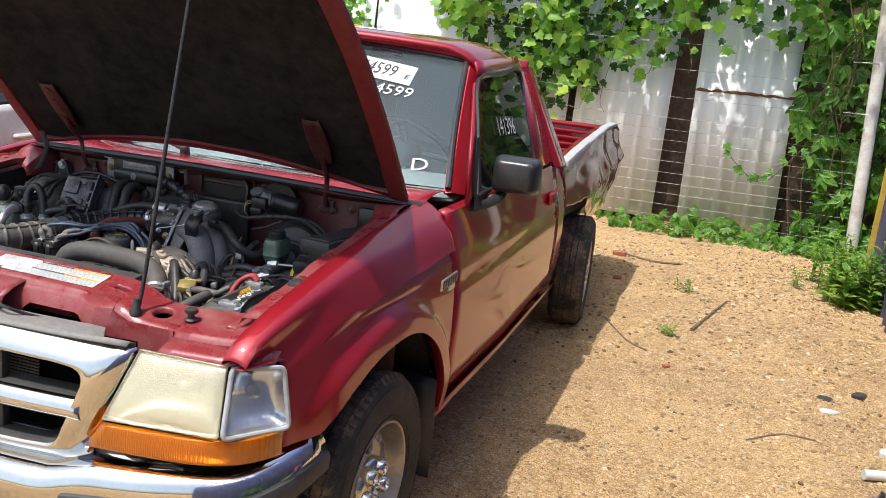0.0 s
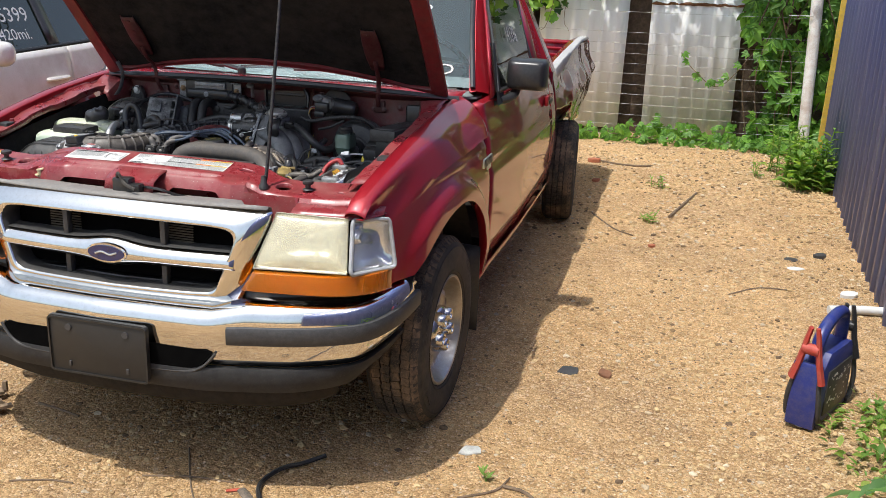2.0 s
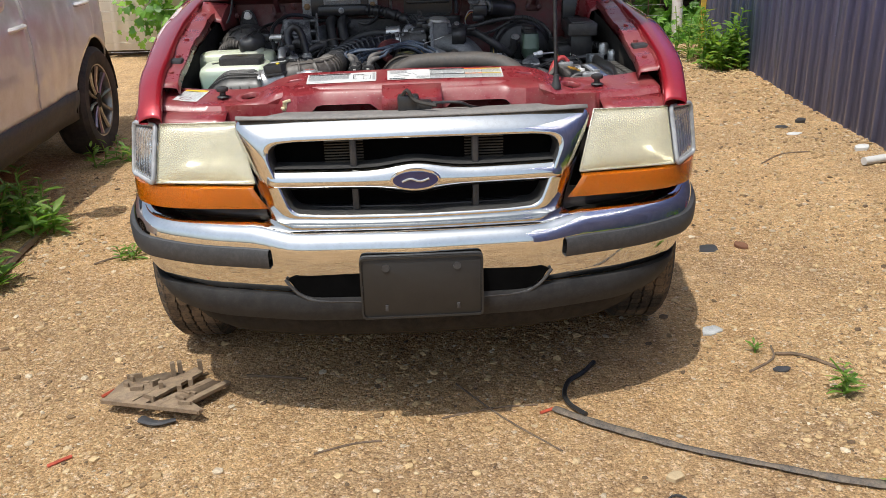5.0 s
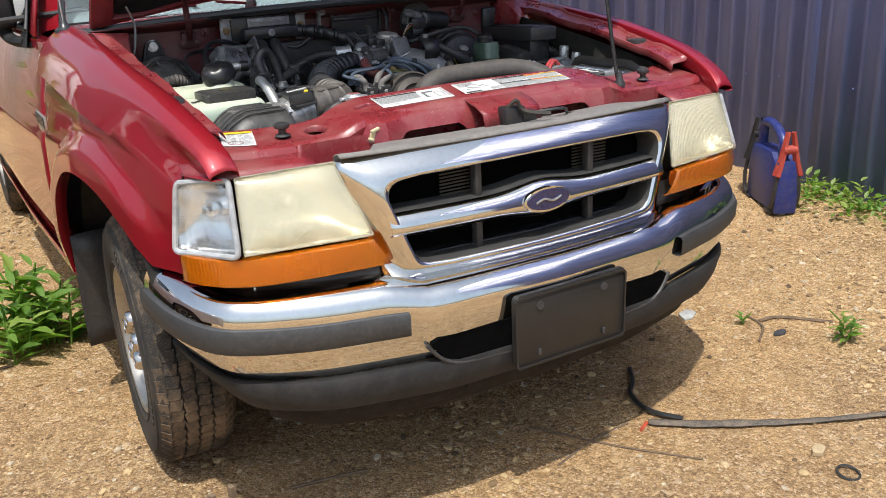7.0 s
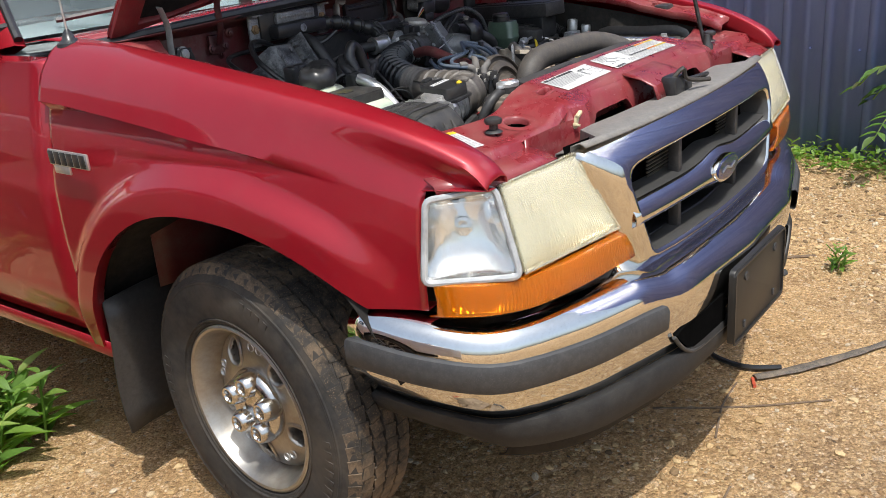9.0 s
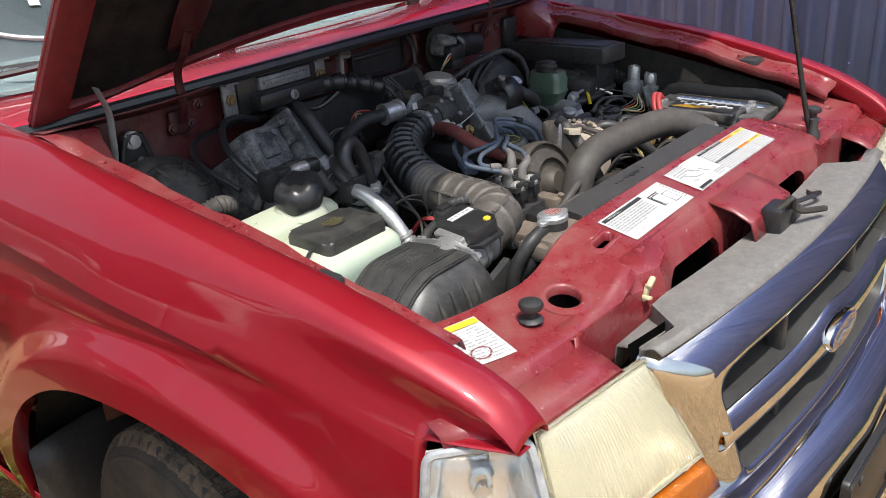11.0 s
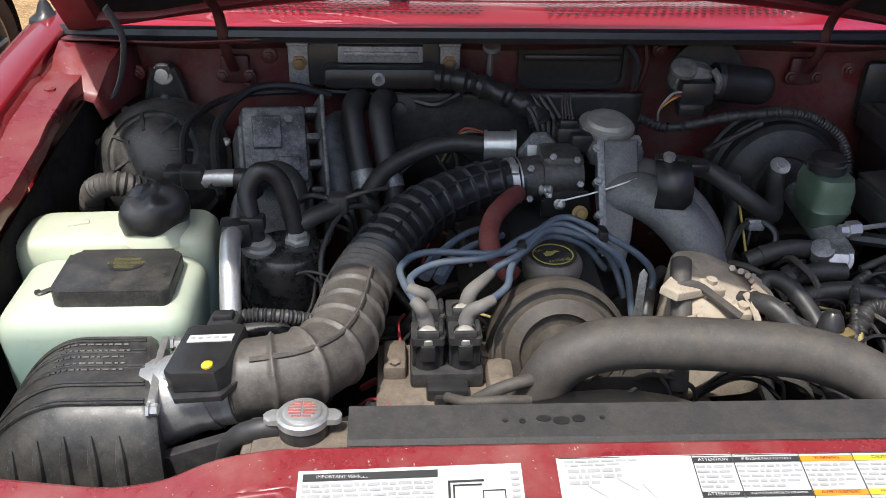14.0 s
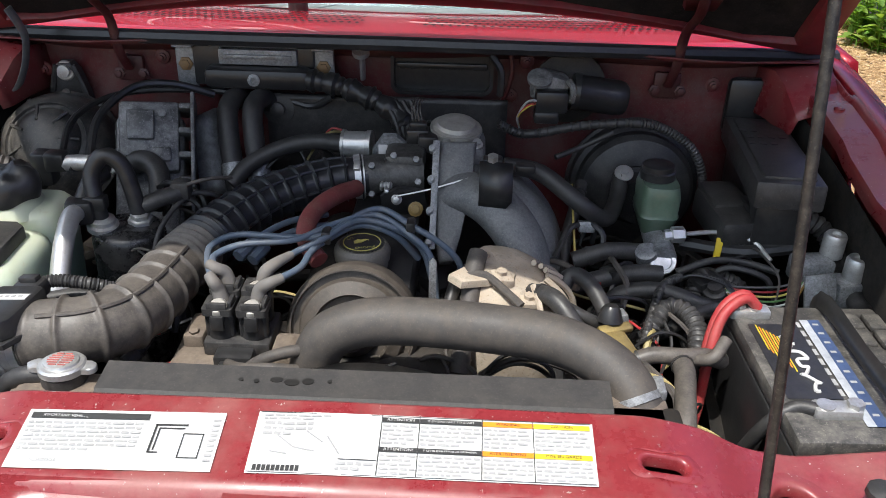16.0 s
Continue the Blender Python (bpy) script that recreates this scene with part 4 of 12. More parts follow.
# orange lamp glow is only the reflection in the chrome; the lamps themselves:
def lamp_material(name, col, rough, streak, flute=0.5):
    m, n, l, b = nodes_of(name)
    tc = n.new("ShaderNodeTexCoord")
    w = n.new("ShaderNodeTexWave")
    w.inputs["Scale"].default_value = streak
    w.inputs["Distortion"].default_value = 0.0
    w.bands_direction = "X"
    l.new(tc.outputs["Object"], w.inputs["Vector"])
    p = noise_tex(n, l, 9.0, 5.0)
    l.new(ramp(n, l, p, [(0.3, tuple(c * 0.93 for c in col)), (0.7, col)]), b.inputs["Base Color"])
    b.inputs["Roughness"].default_value = rough
    b.inputs["Subsurface Weight"].default_value = 0.25
    b.inputs["Subsurface Radius"].default_value = (0.02, 0.02, 0.015)
    b.inputs["Coat Weight"].default_value = 0.8
    b.inputs["Coat Roughness"].default_value = 0.12
    bump(n, l, b, w.outputs["Fac"], flute, 0.001)
    return m


M_LENS = lamp_material("yellowed_headlamp_lens", (0.80, 0.765, 0.60), 0.24, 62.0, 0.0)
M_CLEAR_LENS = lamp_material("clear_corner_lens", (0.95, 0.97, 0.98), 0.03, 40.0, 0.12)
for mt, tw in ((M_LENS, 0.70), (M_CLEAR_LENS, 0.96)):
    mt.node_tree.nodes["Principled BSDF"].inputs["Transmission Weight"].default_value = tw
    mt.node_tree.nodes["Principled BSDF"].inputs["Subsurface Weight"].default_value = 0.0
M_AMBER = lamp_material("amber_lens", (0.74, 0.235, 0.006), 0.12, 62.0, 0.7)
M_AMBER.node_tree.nodes["Principled BSDF"].inputs["Transmission Weight"].default_value = 0.62
M_AMBER.node_tree.nodes["Principled BSDF"].inputs["Subsurface Weight"].default_value = 0.0
M_MIRROR = plain("silvered_reflector", (0.86, 0.86, 0.84), 0.14, 1.0, 0.04, 30)


M_PALE_EDGE = plain("pale_lens_edge", (0.36, 0.37, 0.38), 0.30, coat=0.5)


def lamp_face(corners, nu, nv, out, bulge=0.012, flutes=0):
    """A bulging lens over four corners: bottom inner, bottom outer, top outer, top inner."""
    a, b, c, d = [Vector(p) for p in corners]
    rows = []
    for j in range(nv + 1):
        v = j / nv
        row = []
        for i in range(nu + 1):
            u = i / nu
            p = a.lerp(b, u).lerp(d.lerp(c, u), v)
            k = (1 - (2 * u - 1) ** 4) * (1 - (2 * v - 1) ** 4)
            row.append(p + Vector(out) * (bulge * k + (0.00065 * abs(math.sin(math.pi * flutes * u)) * min(1.0, k * 3) if flutes else 0.0)))
        rows.append(row)
    return rows


for sx in (-1, 1):
    def X(p):
        return Vector((p[0] * sx + (0.016 if sx < 0 else 0.0), p[1], p[2]))
    head = [X(p) for p in ((0.426, 0.050, 0.710), (0.682, 0.088, 0.711), (0.668, 0.138, 0.852), (0.470, 0.114, 0.856))]
    bm = bmesh.new()
    rows = lamp_face(head, 176, 10, (0, -1, 0.2), 0.012, 44)
    sheet(bm, rows)
    headlamp = part("headlamp", bm, M_LENS, truck, "hazy yellowed headlamp", solid=0.004)
    headlamp.visible_shadow = False
    hc = sum(head, Vector()) / 4
    bm = bmesh.new()
    sheet(bm, [[p + Vector((0, 0.006, 0)) for p in row] for row in lamp_face(head, 16, 12, (0, 1, -0.1), 0.065)])
    refl = part("reflector", bm, M_MIRROR, headlamp)
    bm = bmesh.new()
    lathe(bm, hc + Vector((0, 0.055, 0)), (0, -1, 0.1), [(0.016, -0.02), (0.016, 0.012), (0.010, 0.022), (0.0, 0.026)], 14)
    part("bulb", bm, M_STEEL, refl)
    bm = bmesh.new()
    tube(bm, [p + Vector((0, -0.001, 0)) for p in (head[0], head[1], head[2], head[3], head[0])], 0.0028, 6, 1)
    part("lens_rim", bm, M_LENS, headlamp)
    bm = bmesh.new()
    co = [X(p) for p in ((0.690, 0.093, 0.708), (0.777, 0.228, 0.703), (0.756, 0.226, 0.842), (0.677, 0.143, 0.850))]
    sheet(bm, lamp_face(co, 64, 8, (0.75 * sx, -0.66, 0.1), 0.010, 8))
    corner = part("corner_lamp", bm, M_CLEAR_LENS, truck, "clear corner lamp with a silver reflector", solid=0.004)
    corner.visible_shadow = False
    bm = bmesh.new()
    sheet(bm, [[p + Vector((-0.004 * sx, 0.004, 0)) for p in row] for row in lamp_face(co, 10, 8, (-0.75 * sx, 0.66, 0), 0.035)])
    part("reflector", bm, M_MIRROR, corner)
    bm = bmesh.new()
    loop = []
    for k in range(4):
        p0, p1, p2 = co[k - 1], co[k], co[(k + 1) % 4]
        s_, e_ = p1.lerp(p0, 0.10), p1.lerp(p2, 0.10)
        loop += [s_.lerp(p1, t).lerp(p1.lerp(e_, t), t) for t in (0.0, 0.25, 0.5, 0.75, 1.0)]
    tube(bm, [p + Vector((0.003 * sx, -0.003, 0)) for p in loop + loop[:1]], 0.0060, 8, 1)
    part("lens_rim", bm, M_PALE_EDGE, corner)
    bm = bmesh.new()
    c = (co[0] + co[1] + co[2] + co[3]) / 4 + Vector((-0.012 * sx, 0.012, 0.01))
    lathe(bm, c, (0.75 * sx, -0.66, 0.1), [(0.014, -0.02), (0.014, 0.0), (0.008, 0.008), (0.0, 0.010)], 12)
    part("bulb", bm, M_CHROME, corner)
    bm = bmesh.new()
    line = [(0.395, 0.037), (0.47, 0.046), (0.57, 0.060), (0.66, 0.082), (0.72, 0.120), (0.755, 0.165), (0.775, 0.212)]
    rows = []
    cl = curve_points([(a, b, 0) for a, b in line], 3)
    for i, p in enumerate(cl):
        t = i / (len(cl) - 1)
        lean = 0.034 * max(0.0, 1 - t / 0.3)
        rows.append([X((p.x + lean, p.y + 0.012, 0.704)), X((p.x + lean, p.y - 0.002, 0.700)), X((p.x + lean * 0.5, p.y - 0.007, 0.672)), X((p.x, p.y - 0.004, 0.646)), X((p.x, p.y + 0.012, 0.641))])
    sheet(bm, rows)
    signal = part("turn_signal", bm, M_AMBER, truck, "amber turn signal lens", solid=0.003)
    signal.visible_shadow = False
    bm = bmesh.new()
    rows = []
    for i, p in enumerate(cl):
        t = i / (len(cl) - 1)
        if t > 0.88 or t < 0.06:
            continue
        step = 0.010 if 0.30 < t < 0.72 else 0.024
        rows.append([X((p.x, p.y + step * 0.6, 0.698)), X((p.x, p.y + step + 0.008, 0.690)), X((p.x, p.y + step + 0.012, 0.672)), X((p.x, p.y + step + 0.008, 0.656)), X((p.x, p.y + step * 0.6, 0.648))])
    sheet(bm, rows)
    part("reflector", bm, M_MIRROR, signal)
    # painted filler under the hood line above the lamps
    bm = bmesh.new()
    rows = []
    for k in range(9):
        t = k / 8
        x = 0.50 + (0.745 - 0.50) * t
        o = 0.055 * max(0.0, (t - 0.7) / 0.3)
        rows.append([X((x, 0.122 + 0.030 * t + o, 0.850 - 0.10 * o)), X((x, 0.150 + 0.02 * t + o * 0.8, 0.862)), X((x, 0.20 + o * 0.6, 0.874))])
    sheet(bm, rows)
    part("lamp_panel", bm, M_RED_DULL, truck, solid=0.003)
    bm = bmesh.new()
    box(bm, X((0.545, 0.25, 0.74)), (0.25, 0.12, 0.18), 0.01)
    part("lamp_housing", bm, M_DARK, truck)

# grille: chrome surround, waist bar and upright bars before a backing painted black for shade
G_Y = lambda x, z: 0.030 + 0.16 * x * x + 0.20 * max(0.0, z - 0.72)


def fillet(p, q, r, rad, n=6):
    """A rounded corner at q between p and r."""
    p, q, r = Vector(p), Vector(q), Vector(r)
    a, b = (p - q).normalized(), (r - q).normalized()
    d = rad / math.tan(a.angle(b) / 2)
    s, e = q + a * d, q + b * d
    return [s.lerp(q, t).lerp(q.lerp(e, t), t) for t in (k / n for k in range(n + 1))]


def grille_outline(inset):
    top, bot = 0.871 - inset, 0.576 + inset
    t_, b_ = (0.462 - 1.50 * inset, top - 0.012), (0.378 - 1.15 * inset, bot + 0.004)
    rad = 0.022 + 0.35 * inset
    line = [Vector((0.30 * k / 5, top - 0.004 * (k / 5) ** 2)) for k in range(6)]
    line += fillet(line[-1], t_, b_, rad) + fillet(t_, b_, (0.24, bot), rad)
    line += [Vector((0.24 * (1 - k / 5), bot - 0.002 * k / 5)) for k in range(6)]
    return [(p.x, p.y) for p in line]


def grille_loop(inset, fwd):
    half = grille_outline(inset)
    pts = [(x, z) for x, z in half] + [(-x, z) for x, z in half[-2:0:-1]]
    return [Vector((x, G_Y(x, z) - fwd, z)) for x, z in pts]


bm = bmesh.new()
sheet(bm, [grille_loop(0.0, -0.035), grille_loop(0.0, -0.012), grille_loop(0.003, -0.005), grille_loop(0.013, 0.0055), grille_loop(0.025, 0.0150), grille_loop(0.036, 0.0215), grille_loop(0.045, 0.0245), grille_loop(0.050, 0.0235), grille_loop(0.0525, 0.018)], closed=True)
grille = part("grille", bm, M_CHROME, truck, "chrome grille surround with a waist bar", angle=70)
M_GRILLE_GREY = plain("grey_grille_plastic", (0.040, 0.039, 0.038), 0.5, 0.0, 0.12, 80, (0.10, 0.095, 0.085), 0.25)
bm = bmesh.new()
sheet(bm, [grille_loop(0.0520, 0.0175), grille_loop(0.0545, 0.008), grille_loop(0.056, -0.01), grille_loop(0.057, -0.05)], closed=True)
part("grille_liner", bm, M_GRILLE_GREY, grille, "grey plastic inside the grille surround", angle=60)
bm = bmesh.new()
rows = []
for i in range(33):
    x = -0.37 + 0.74 * i / 32
    lift = 0.015 * math.exp(-(x / 0.075) ** 2)
    y = G_Y(x, 0.716)
    rows.append([(x, y - 0.002, 0.7455 + lift), (x, y + 0.05, 0.750 + lift), (x, y + 0.05, 0.690 - lift), (x, y - 0.002, 0.6905 - lift)])
sheet(bm, rows)
part("grille_shelf", bm, M_GRILLE_GREY, grille)
bm = bmesh.new()
rows = []
for i in range(33):
    x = -0.375 + 0.75 * i / 32
    lift = 0.015 * math.exp(-(x / 0.075) ** 2)
    y = G_Y(x, 0.716)
    rows.append([(x, y + 0.03, 0.744 + lift), (x, y - 0.001, 0.742 + lift), (x, y - 0.011, 0.735 + lift * 0.7), (x, y - 0.0185, 0.724 + lift * 0.3), (x, y - 0.0225, 0.711), (x, y - 0.020, 0.702 - lift * 0.6), (x, y - 0.008, 0.695 - lift), (x, y + 0.03, 0.692 - lift)])
sheet(bm, rows)
part("waist_bar", bm, M_CHROME, grille, solid=0.002, angle=60)
for sx in (-0.155, 0.155):
    for z0, z1 in ((0.740, 0.835), (0.625, 0.697)):
        bm = bmesh.new()
        box(bm, (sx, G_Y(sx, 0.75) + 0.014, (z0 + z1) / 2), (0.017, 0.024, z1 - z0), 0.004)
        part("grille_bar", bm, M_GREY_TRIM, grille)
# black sheet behind the bars, painting the unlit depth of the grille
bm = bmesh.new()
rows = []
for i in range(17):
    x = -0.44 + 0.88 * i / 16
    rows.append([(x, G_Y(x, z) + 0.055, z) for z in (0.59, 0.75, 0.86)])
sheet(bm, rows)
part("shade_backing", bm, M_SHADE_BLACK, grille)
# the condenser glimpsed through the upper slots
M_CONDENSER = plain("dull_condenser", (0.075, 0.065, 0.05), 0.7, 0.2)
for sx in (-0.18, 0.18):
    for k in range(8):
        bm = bmesh.new()
        box(bm, (sx, 0.080, 0.752 + 0.0075 * k), (0.10, 0.004, 0.003))
        part("condenser_fin", bm, M_CONDENSER, grille)
# oval emblem, left blank
M_EMBLEM = plain("blue_enamel", (0.010, 0.017, 0.085), 0.2, 0.1, 0.1, coat=1.0)
bm = bmesh.new()
slab(bm, oval(0.128, 0.056, 32), 0.010, (0, G_Y(0, 0.716) - 0.016, 0.717), (1, 0, 0), (0, 0, 1), 0.004)
em = part("emblem", bm, M_CHROME, grille, "oval blue emblem with a silver rim")
bm = bmesh.new()
slab(bm, oval(0.114, 0.045, 32), 0.003, (0, G_Y(0, 0.716) - 0.0262, 0.717), (1, 0, 0), (0, 0, 1))
part("emblem_field", bm, M_EMBLEM, em)
bm = bmesh.new()
tube(bm, [(-0.034, -0.0005, 0.714), (-0.012, -0.0005, 0.721), (0.012, -0.0005, 0.714), (0.034, -0.0005, 0.721)], 0.0014, 5, 4, flat=2.0)
part("emblem_flourish", bm, M_BADGE, em)
# black rubbery strip that tops the grille
bm = bmesh.new()
rows = []
for i in range(25):
    x = -0.45 + 0.90 * i / 24
    y = G_Y(x, 0.868)
    wob = 0.004 * noise.noise(Vector((x * 9, 0, 3)))
    back = 0.030 + 0.062 * max(0.0, min(1.0, (0.365 - abs(x)) / 0.03))
    rows.append([(x, y - 0.002, 0.867), (x, y + 0.010, 0.8735 + wob), (x, y + 0.55 * back, 0.872 + wob), (x, y + back, 0.866), (x, y + back + 0.002, 0.842)])
sheet(bm, rows)
part("grille_top_cover", bm, M_SIGHT, truck, "dusty grey cover along the grille top", solid=0.003)


# ---- wheels ----
def tread_material():
    m, n, l, b = nodes_of("tyre_rubber")
    f = noise_tex(n, l, 40.0, 5.0)
    p = noise_tex(n, l, 7.0, 6.0, 0.7)
    k = ramp(n, l, p, [(0.4, (0, 0, 0)), (0.65, (0.32, 0.32, 0.32))])
    c = ramp(n, l, f, [(0.3, (0.016, 0.0155, 0.015)), (0.7, (0.034, 0.032, 0.031))])
    l.new(mix_col(n, l, k, c, (0.15, 0.115, 0.08)), b.inputs["Base Color"])
    b.inputs["Roughness"].default_value = 0.85
    return m


M_TYRE = tread_material()
M_TREAD = plain("muddy_tread", (0.036, 0.033, 0.030), 0.85, 0.0, 0.3, 60, (0.27, 0.19, 0.12), 0.85, 0.3, 6.5, spec=0.3)
M_RIM = plain("machined_alloy", (0.40, 0.385, 0.36), 0.33, 0.9, 0.1, 50, (0.34, 0.27, 0.19), 0.4, 0.0, 10.0)


M_CAP_CHROME = plain("brushed_chrome_cap", (0.60, 0.59, 0.57), 0.16, 1.0, 0.05, 60, (0.34, 0.27, 0.19), 0.25, 0.0, 40.0)


def make_wheel(name="wheel"):
    """A tyre on a dished alloy rim with five oval holes, hub face towards +x, at the origin."""
    hub = new(name)
    R = 0.326
    bm = bmesh.new()
    prof = [(0.190, -0.078), (0.200, -0.090), (0.230, -0.097), (0.262, -0.099), (0.290, -0.095), (0.308, -0.086), (0.318, -0.076), (R, -0.064)]
    for gx in (-0.034, 0.0, 0.034):
        prof += [(R, gx - 0.0045), (R - 0.008, gx - 0.003), (R - 0.008, gx + 0.003), (R, gx + 0.0045)]
    prof += [(R, 0.064), (0.318, 0.076), (0.308, 0.086), (0.290, 0.095), (0.262, 0.099), (0.230, 0.097), (0.200, 0.090), (0.190, 0.078)]
    lathe(bm, (0, 0, 0), (1, 0, 0), prof, 72, close=False)
    tyre = part("tyre", bm, M_TYRE, hub, "worn dusty black tyre", angle=30)
    bm = bmesh.new()
    n = 64
    for k in range(n):
        a = 2 * math.pi * k / n
        for x, w, off, skew in ((-0.050, 0.026, 0.0, 10), (-0.017, 0.026, 0.4, -12), (0.017, 0.026, 0.1, 12), (0.050, 0.026, 0.5, -10)):
            m = Matrix.Rotation(a + off * 2 * math.pi / n, 4, "X") @ Matrix.Translation((x, 0, R - 0.0042)) @ turned(0, 0, skew).to_matrix().to_4x4() @ Matrix.Diagonal((w + 0.0015, 0.0298, 0.012, 1))
            bmesh.ops.create_cube(bm, size=1.0, matrix=m)
        for sg in (-1, 1):
            m = Matrix.Rotation(a + 0.25 * sg * 2 * math.pi / n, 4, "X") @ Matrix.Translation((sg * 0.0735, 0, R - 0.0125)) @ turned(0, sg * 42, sg * 6).to_matrix().to_4x4() @ Matrix.Diagonal((0.026, 0.0292, 0.010, 1))
            bmesh.ops.create_cube(bm, size=1.0, matrix=m)
    part("tread", bm, M_TREAD, tyre, "worn tread blocks caked with tan mud")
    # raised moulding and lettering bars on the sidewalls
    bm = bmesh.new()
    for sgn in (-1, 1):
        lathe(bm, (0, 0, 0), (sgn, 0, 0), [(0.296, 0.0925), (0.295, 0.0955), (0.291, 0.0965), (0.288, 0.0950)], 72, close=False)
        lathe(bm, (0, 0, 0), (sgn, 0, 0), [(0.212, 0.0925), (0.211, 0.0955), (0.207, 0.0950), (0.205, 0.0915)], 72, close=False)
    part("moulded_ring", bm, M_TYRE, tyre)
    for a0, cnt in ((0.5, 7), (1.75, 4), (3.4, 7), (4.9, 4)):
        bm = bmesh.new()
        for k in range(cnt):
            m = Matrix.Rotation(a0 + 0.085 * k, 4, "X") @ Matrix.Translation((0.0982, 0, 0.268)) @ Matrix.Diagonal((0.0022, 0.012, 0.022, 1))
            bmesh.ops.create_cube(bm, size=1.0, matrix=m)
        part("raised_marking", bm, M_TYRE, tyre)
    bm = bmesh.new()
    lathe(bm, (0, 0, 0), (1, 0, 0), [(0.190, 0.072), (0.195, 0.080), (0.195, 0.087), (0.190, 0.090), (0.185, 0.088), (0.180, 0.078), (0.174, 0.058), (0.168, 0.040), (0.162, 0.028)], 64, close=False)
    lathe(bm, (0, 0, 0), (1, 0, 0), [(0.172, -0.085), (0.172, 0.03)], 48, close=False)
    rim = part("rim", bm, M_RIM, hub, "brushed alloy rim", angle=40)
    # dished face with five large oval openings
    bm = bmesh.new()
    seg = 140

    def depth(r):
        return 0.026 + 0.026 * max(0.0, 1 - ((r - 0.092) / 0.075) ** 2)
    radii = [0.045, 0.06, 0.075, 0.085, 0.0905, 0.0955, 0.101, 0.106, 0.111, 0.116, 0.121, 0.126, 0.131, 0.136, 0.141, 0.147, 0.153, 0.163]
    grid = [[None] * seg for _ in radii]
    for i, r in enumerate(radii):
        for k in range(seg):
            a = 2 * math.pi * k / seg
            grid[i][k] = bm.verts.new((depth(r), r * math.cos(a), r * math.sin(a)))
    for i in range(len(radii) - 1):
        for k in range(seg):
            rc = (radii[i] + radii[i + 1]) / 2
            ac = 2 * math.pi * (k + 0.5) / seg
            d = min(abs((ac - 2 * math.pi * j / 5 + math.pi) % (2 * math.pi) - math.pi) for j in range(5))
            if ((rc - 0.124) / 0.0285) ** 2 + (d * rc / 0.0225) ** 2 < 1:
                continue
            bm.faces.new((grid[i][k], grid[i][(k + 1) % seg], grid[i + 1][(k + 1) % seg], grid[i + 1][k]))
    face = part("rim_face", bm, M_RIM, rim, solid=0.010, angle=50)
    for j in range(5):
        a = 2 * math.pi * j / 5
        bm = bmesh.new()
        loops = []
        for grow, dx in ((0.0, -0.026), (0.0, -0.003), (0.002, 0.003), (0.006, 0.004), (0.010, 0.0005)):
            ring = []
            for q in range(28):
                t = 2 * math.pi * q / 28
                r = 0.124 + (0.028 + grow) * math.cos(t)
                w = (0.022 + grow) * math.sin(t)
                ring.append((depth(r) + dx, r * math.cos(a) - w * math.sin(a), r * math.sin(a) + w * math.cos(a)))
            loops.append(ring)
        sheet(bm, loops, closed=True)
        part("hole_lip", bm, M_RIM, rim, angle=60)
        for da in (-0.10, 0.10):
            b_ = a + math.pi / 5 + da
            bm = bmesh.new()
            lathe(bm, (depth(0.131) + 0.001, 0.131 * math.cos(b_), 0.131 * math.sin(b_)), (1, 0, 0), [(0.0115, 0.0), (0.0095, 0.0022), (0.0085, 0.0008), (0.0075, -0.006), (0.0, -0.007)], 18, close=False)
            part("small_hole", bm, M_STEEL, rim)
    bm = bmesh.new()
    lathe(bm, (0, 0, 0), (1, 0, 0), [(0.165, -0.035), (0.0, -0.035)], 24, close=False)
    part("brake_disc", bm, M_DARK, rim)
    bm = bmesh.new()
    lathe(bm, (0, 0, 0), (1, 0, 0), [(0.084, 0.018), (0.083, 0.056), (0.078, 0.068), (0.068, 0.075), (0.050, 0.077), (0.036, 0.073), (0.033, 0.068), (0.012, 0.069), (0.0, 0.070)], 40)
    cap = part("hub_cap", bm, M_CAP_CHROME, rim, "large chrome hub cap with five lug domes", angle=40)
    for j in range(5):
        a = 2 * math.pi * (j + 0.5) / 5
        bm = bmesh.new()
        lathe(bm, (0.058, 0.056 * math.cos(a), 0.056 * math.sin(a)), (1, 0, 0), [(0.0295, 0), (0.0285, 0.012), (0.0255, 0.022), (0.0225, 0.032), (0.0190, 0.036), (0.0150, 0.0355), (0.0130, 0.031), (0.0115, 0.022), (0.0, 0.020)], 24)
        part("wheel_nut", bm, M_CAP_CHROME, rim, angle=50)
    return hub


w0 = make_wheel()
def place_wheel(w, m, label):
    w.parent = truck
    w.matrix_parent_inverse = Matrix.Translation(-base_of(truck))
    w.matrix_basis = m
    tagged(w, label)
twin = [copy_thing(w0, Matrix.Identity(4)) for _ in range(3)]
place_wheel(w0, pose(0.735, AXLE_Y, AXLE_Z, 20, 0, -3), "front wheel with a machined alloy rim")
place_wheel(twin[0], pose(-0.708, AXLE_Y, AXLE_Z, 50, 0, 177), "front wheel with a machined alloy rim")
place_wheel(twin[1], pose(0.86, 3.70, AXLE_Z + 0.002, 10, 0, 4), "rear wheel knocked outward by the crash")
place_wheel(twin[2], pose(-0.74, 3.65, AXLE_Z, 70, 0, 180), "rear wheel with a machined alloy rim")
for sx in (-1, 1):
    bm = bmesh.new()
    rows = []
    for k in range(7):
        z = 0.52 - (0.52 - 0.17) * k / 6
        rows.append([(sx * (0.60 + 0.25 * i / 4), 1.125 + 0.012 * math.sin(k * 0.9 + i), z) for i in range(5)])
    sheet(bm, rows)
    part("mud_flap", bm, M_RUBBER, truck, "black rubber mud flap", solid=0.006)
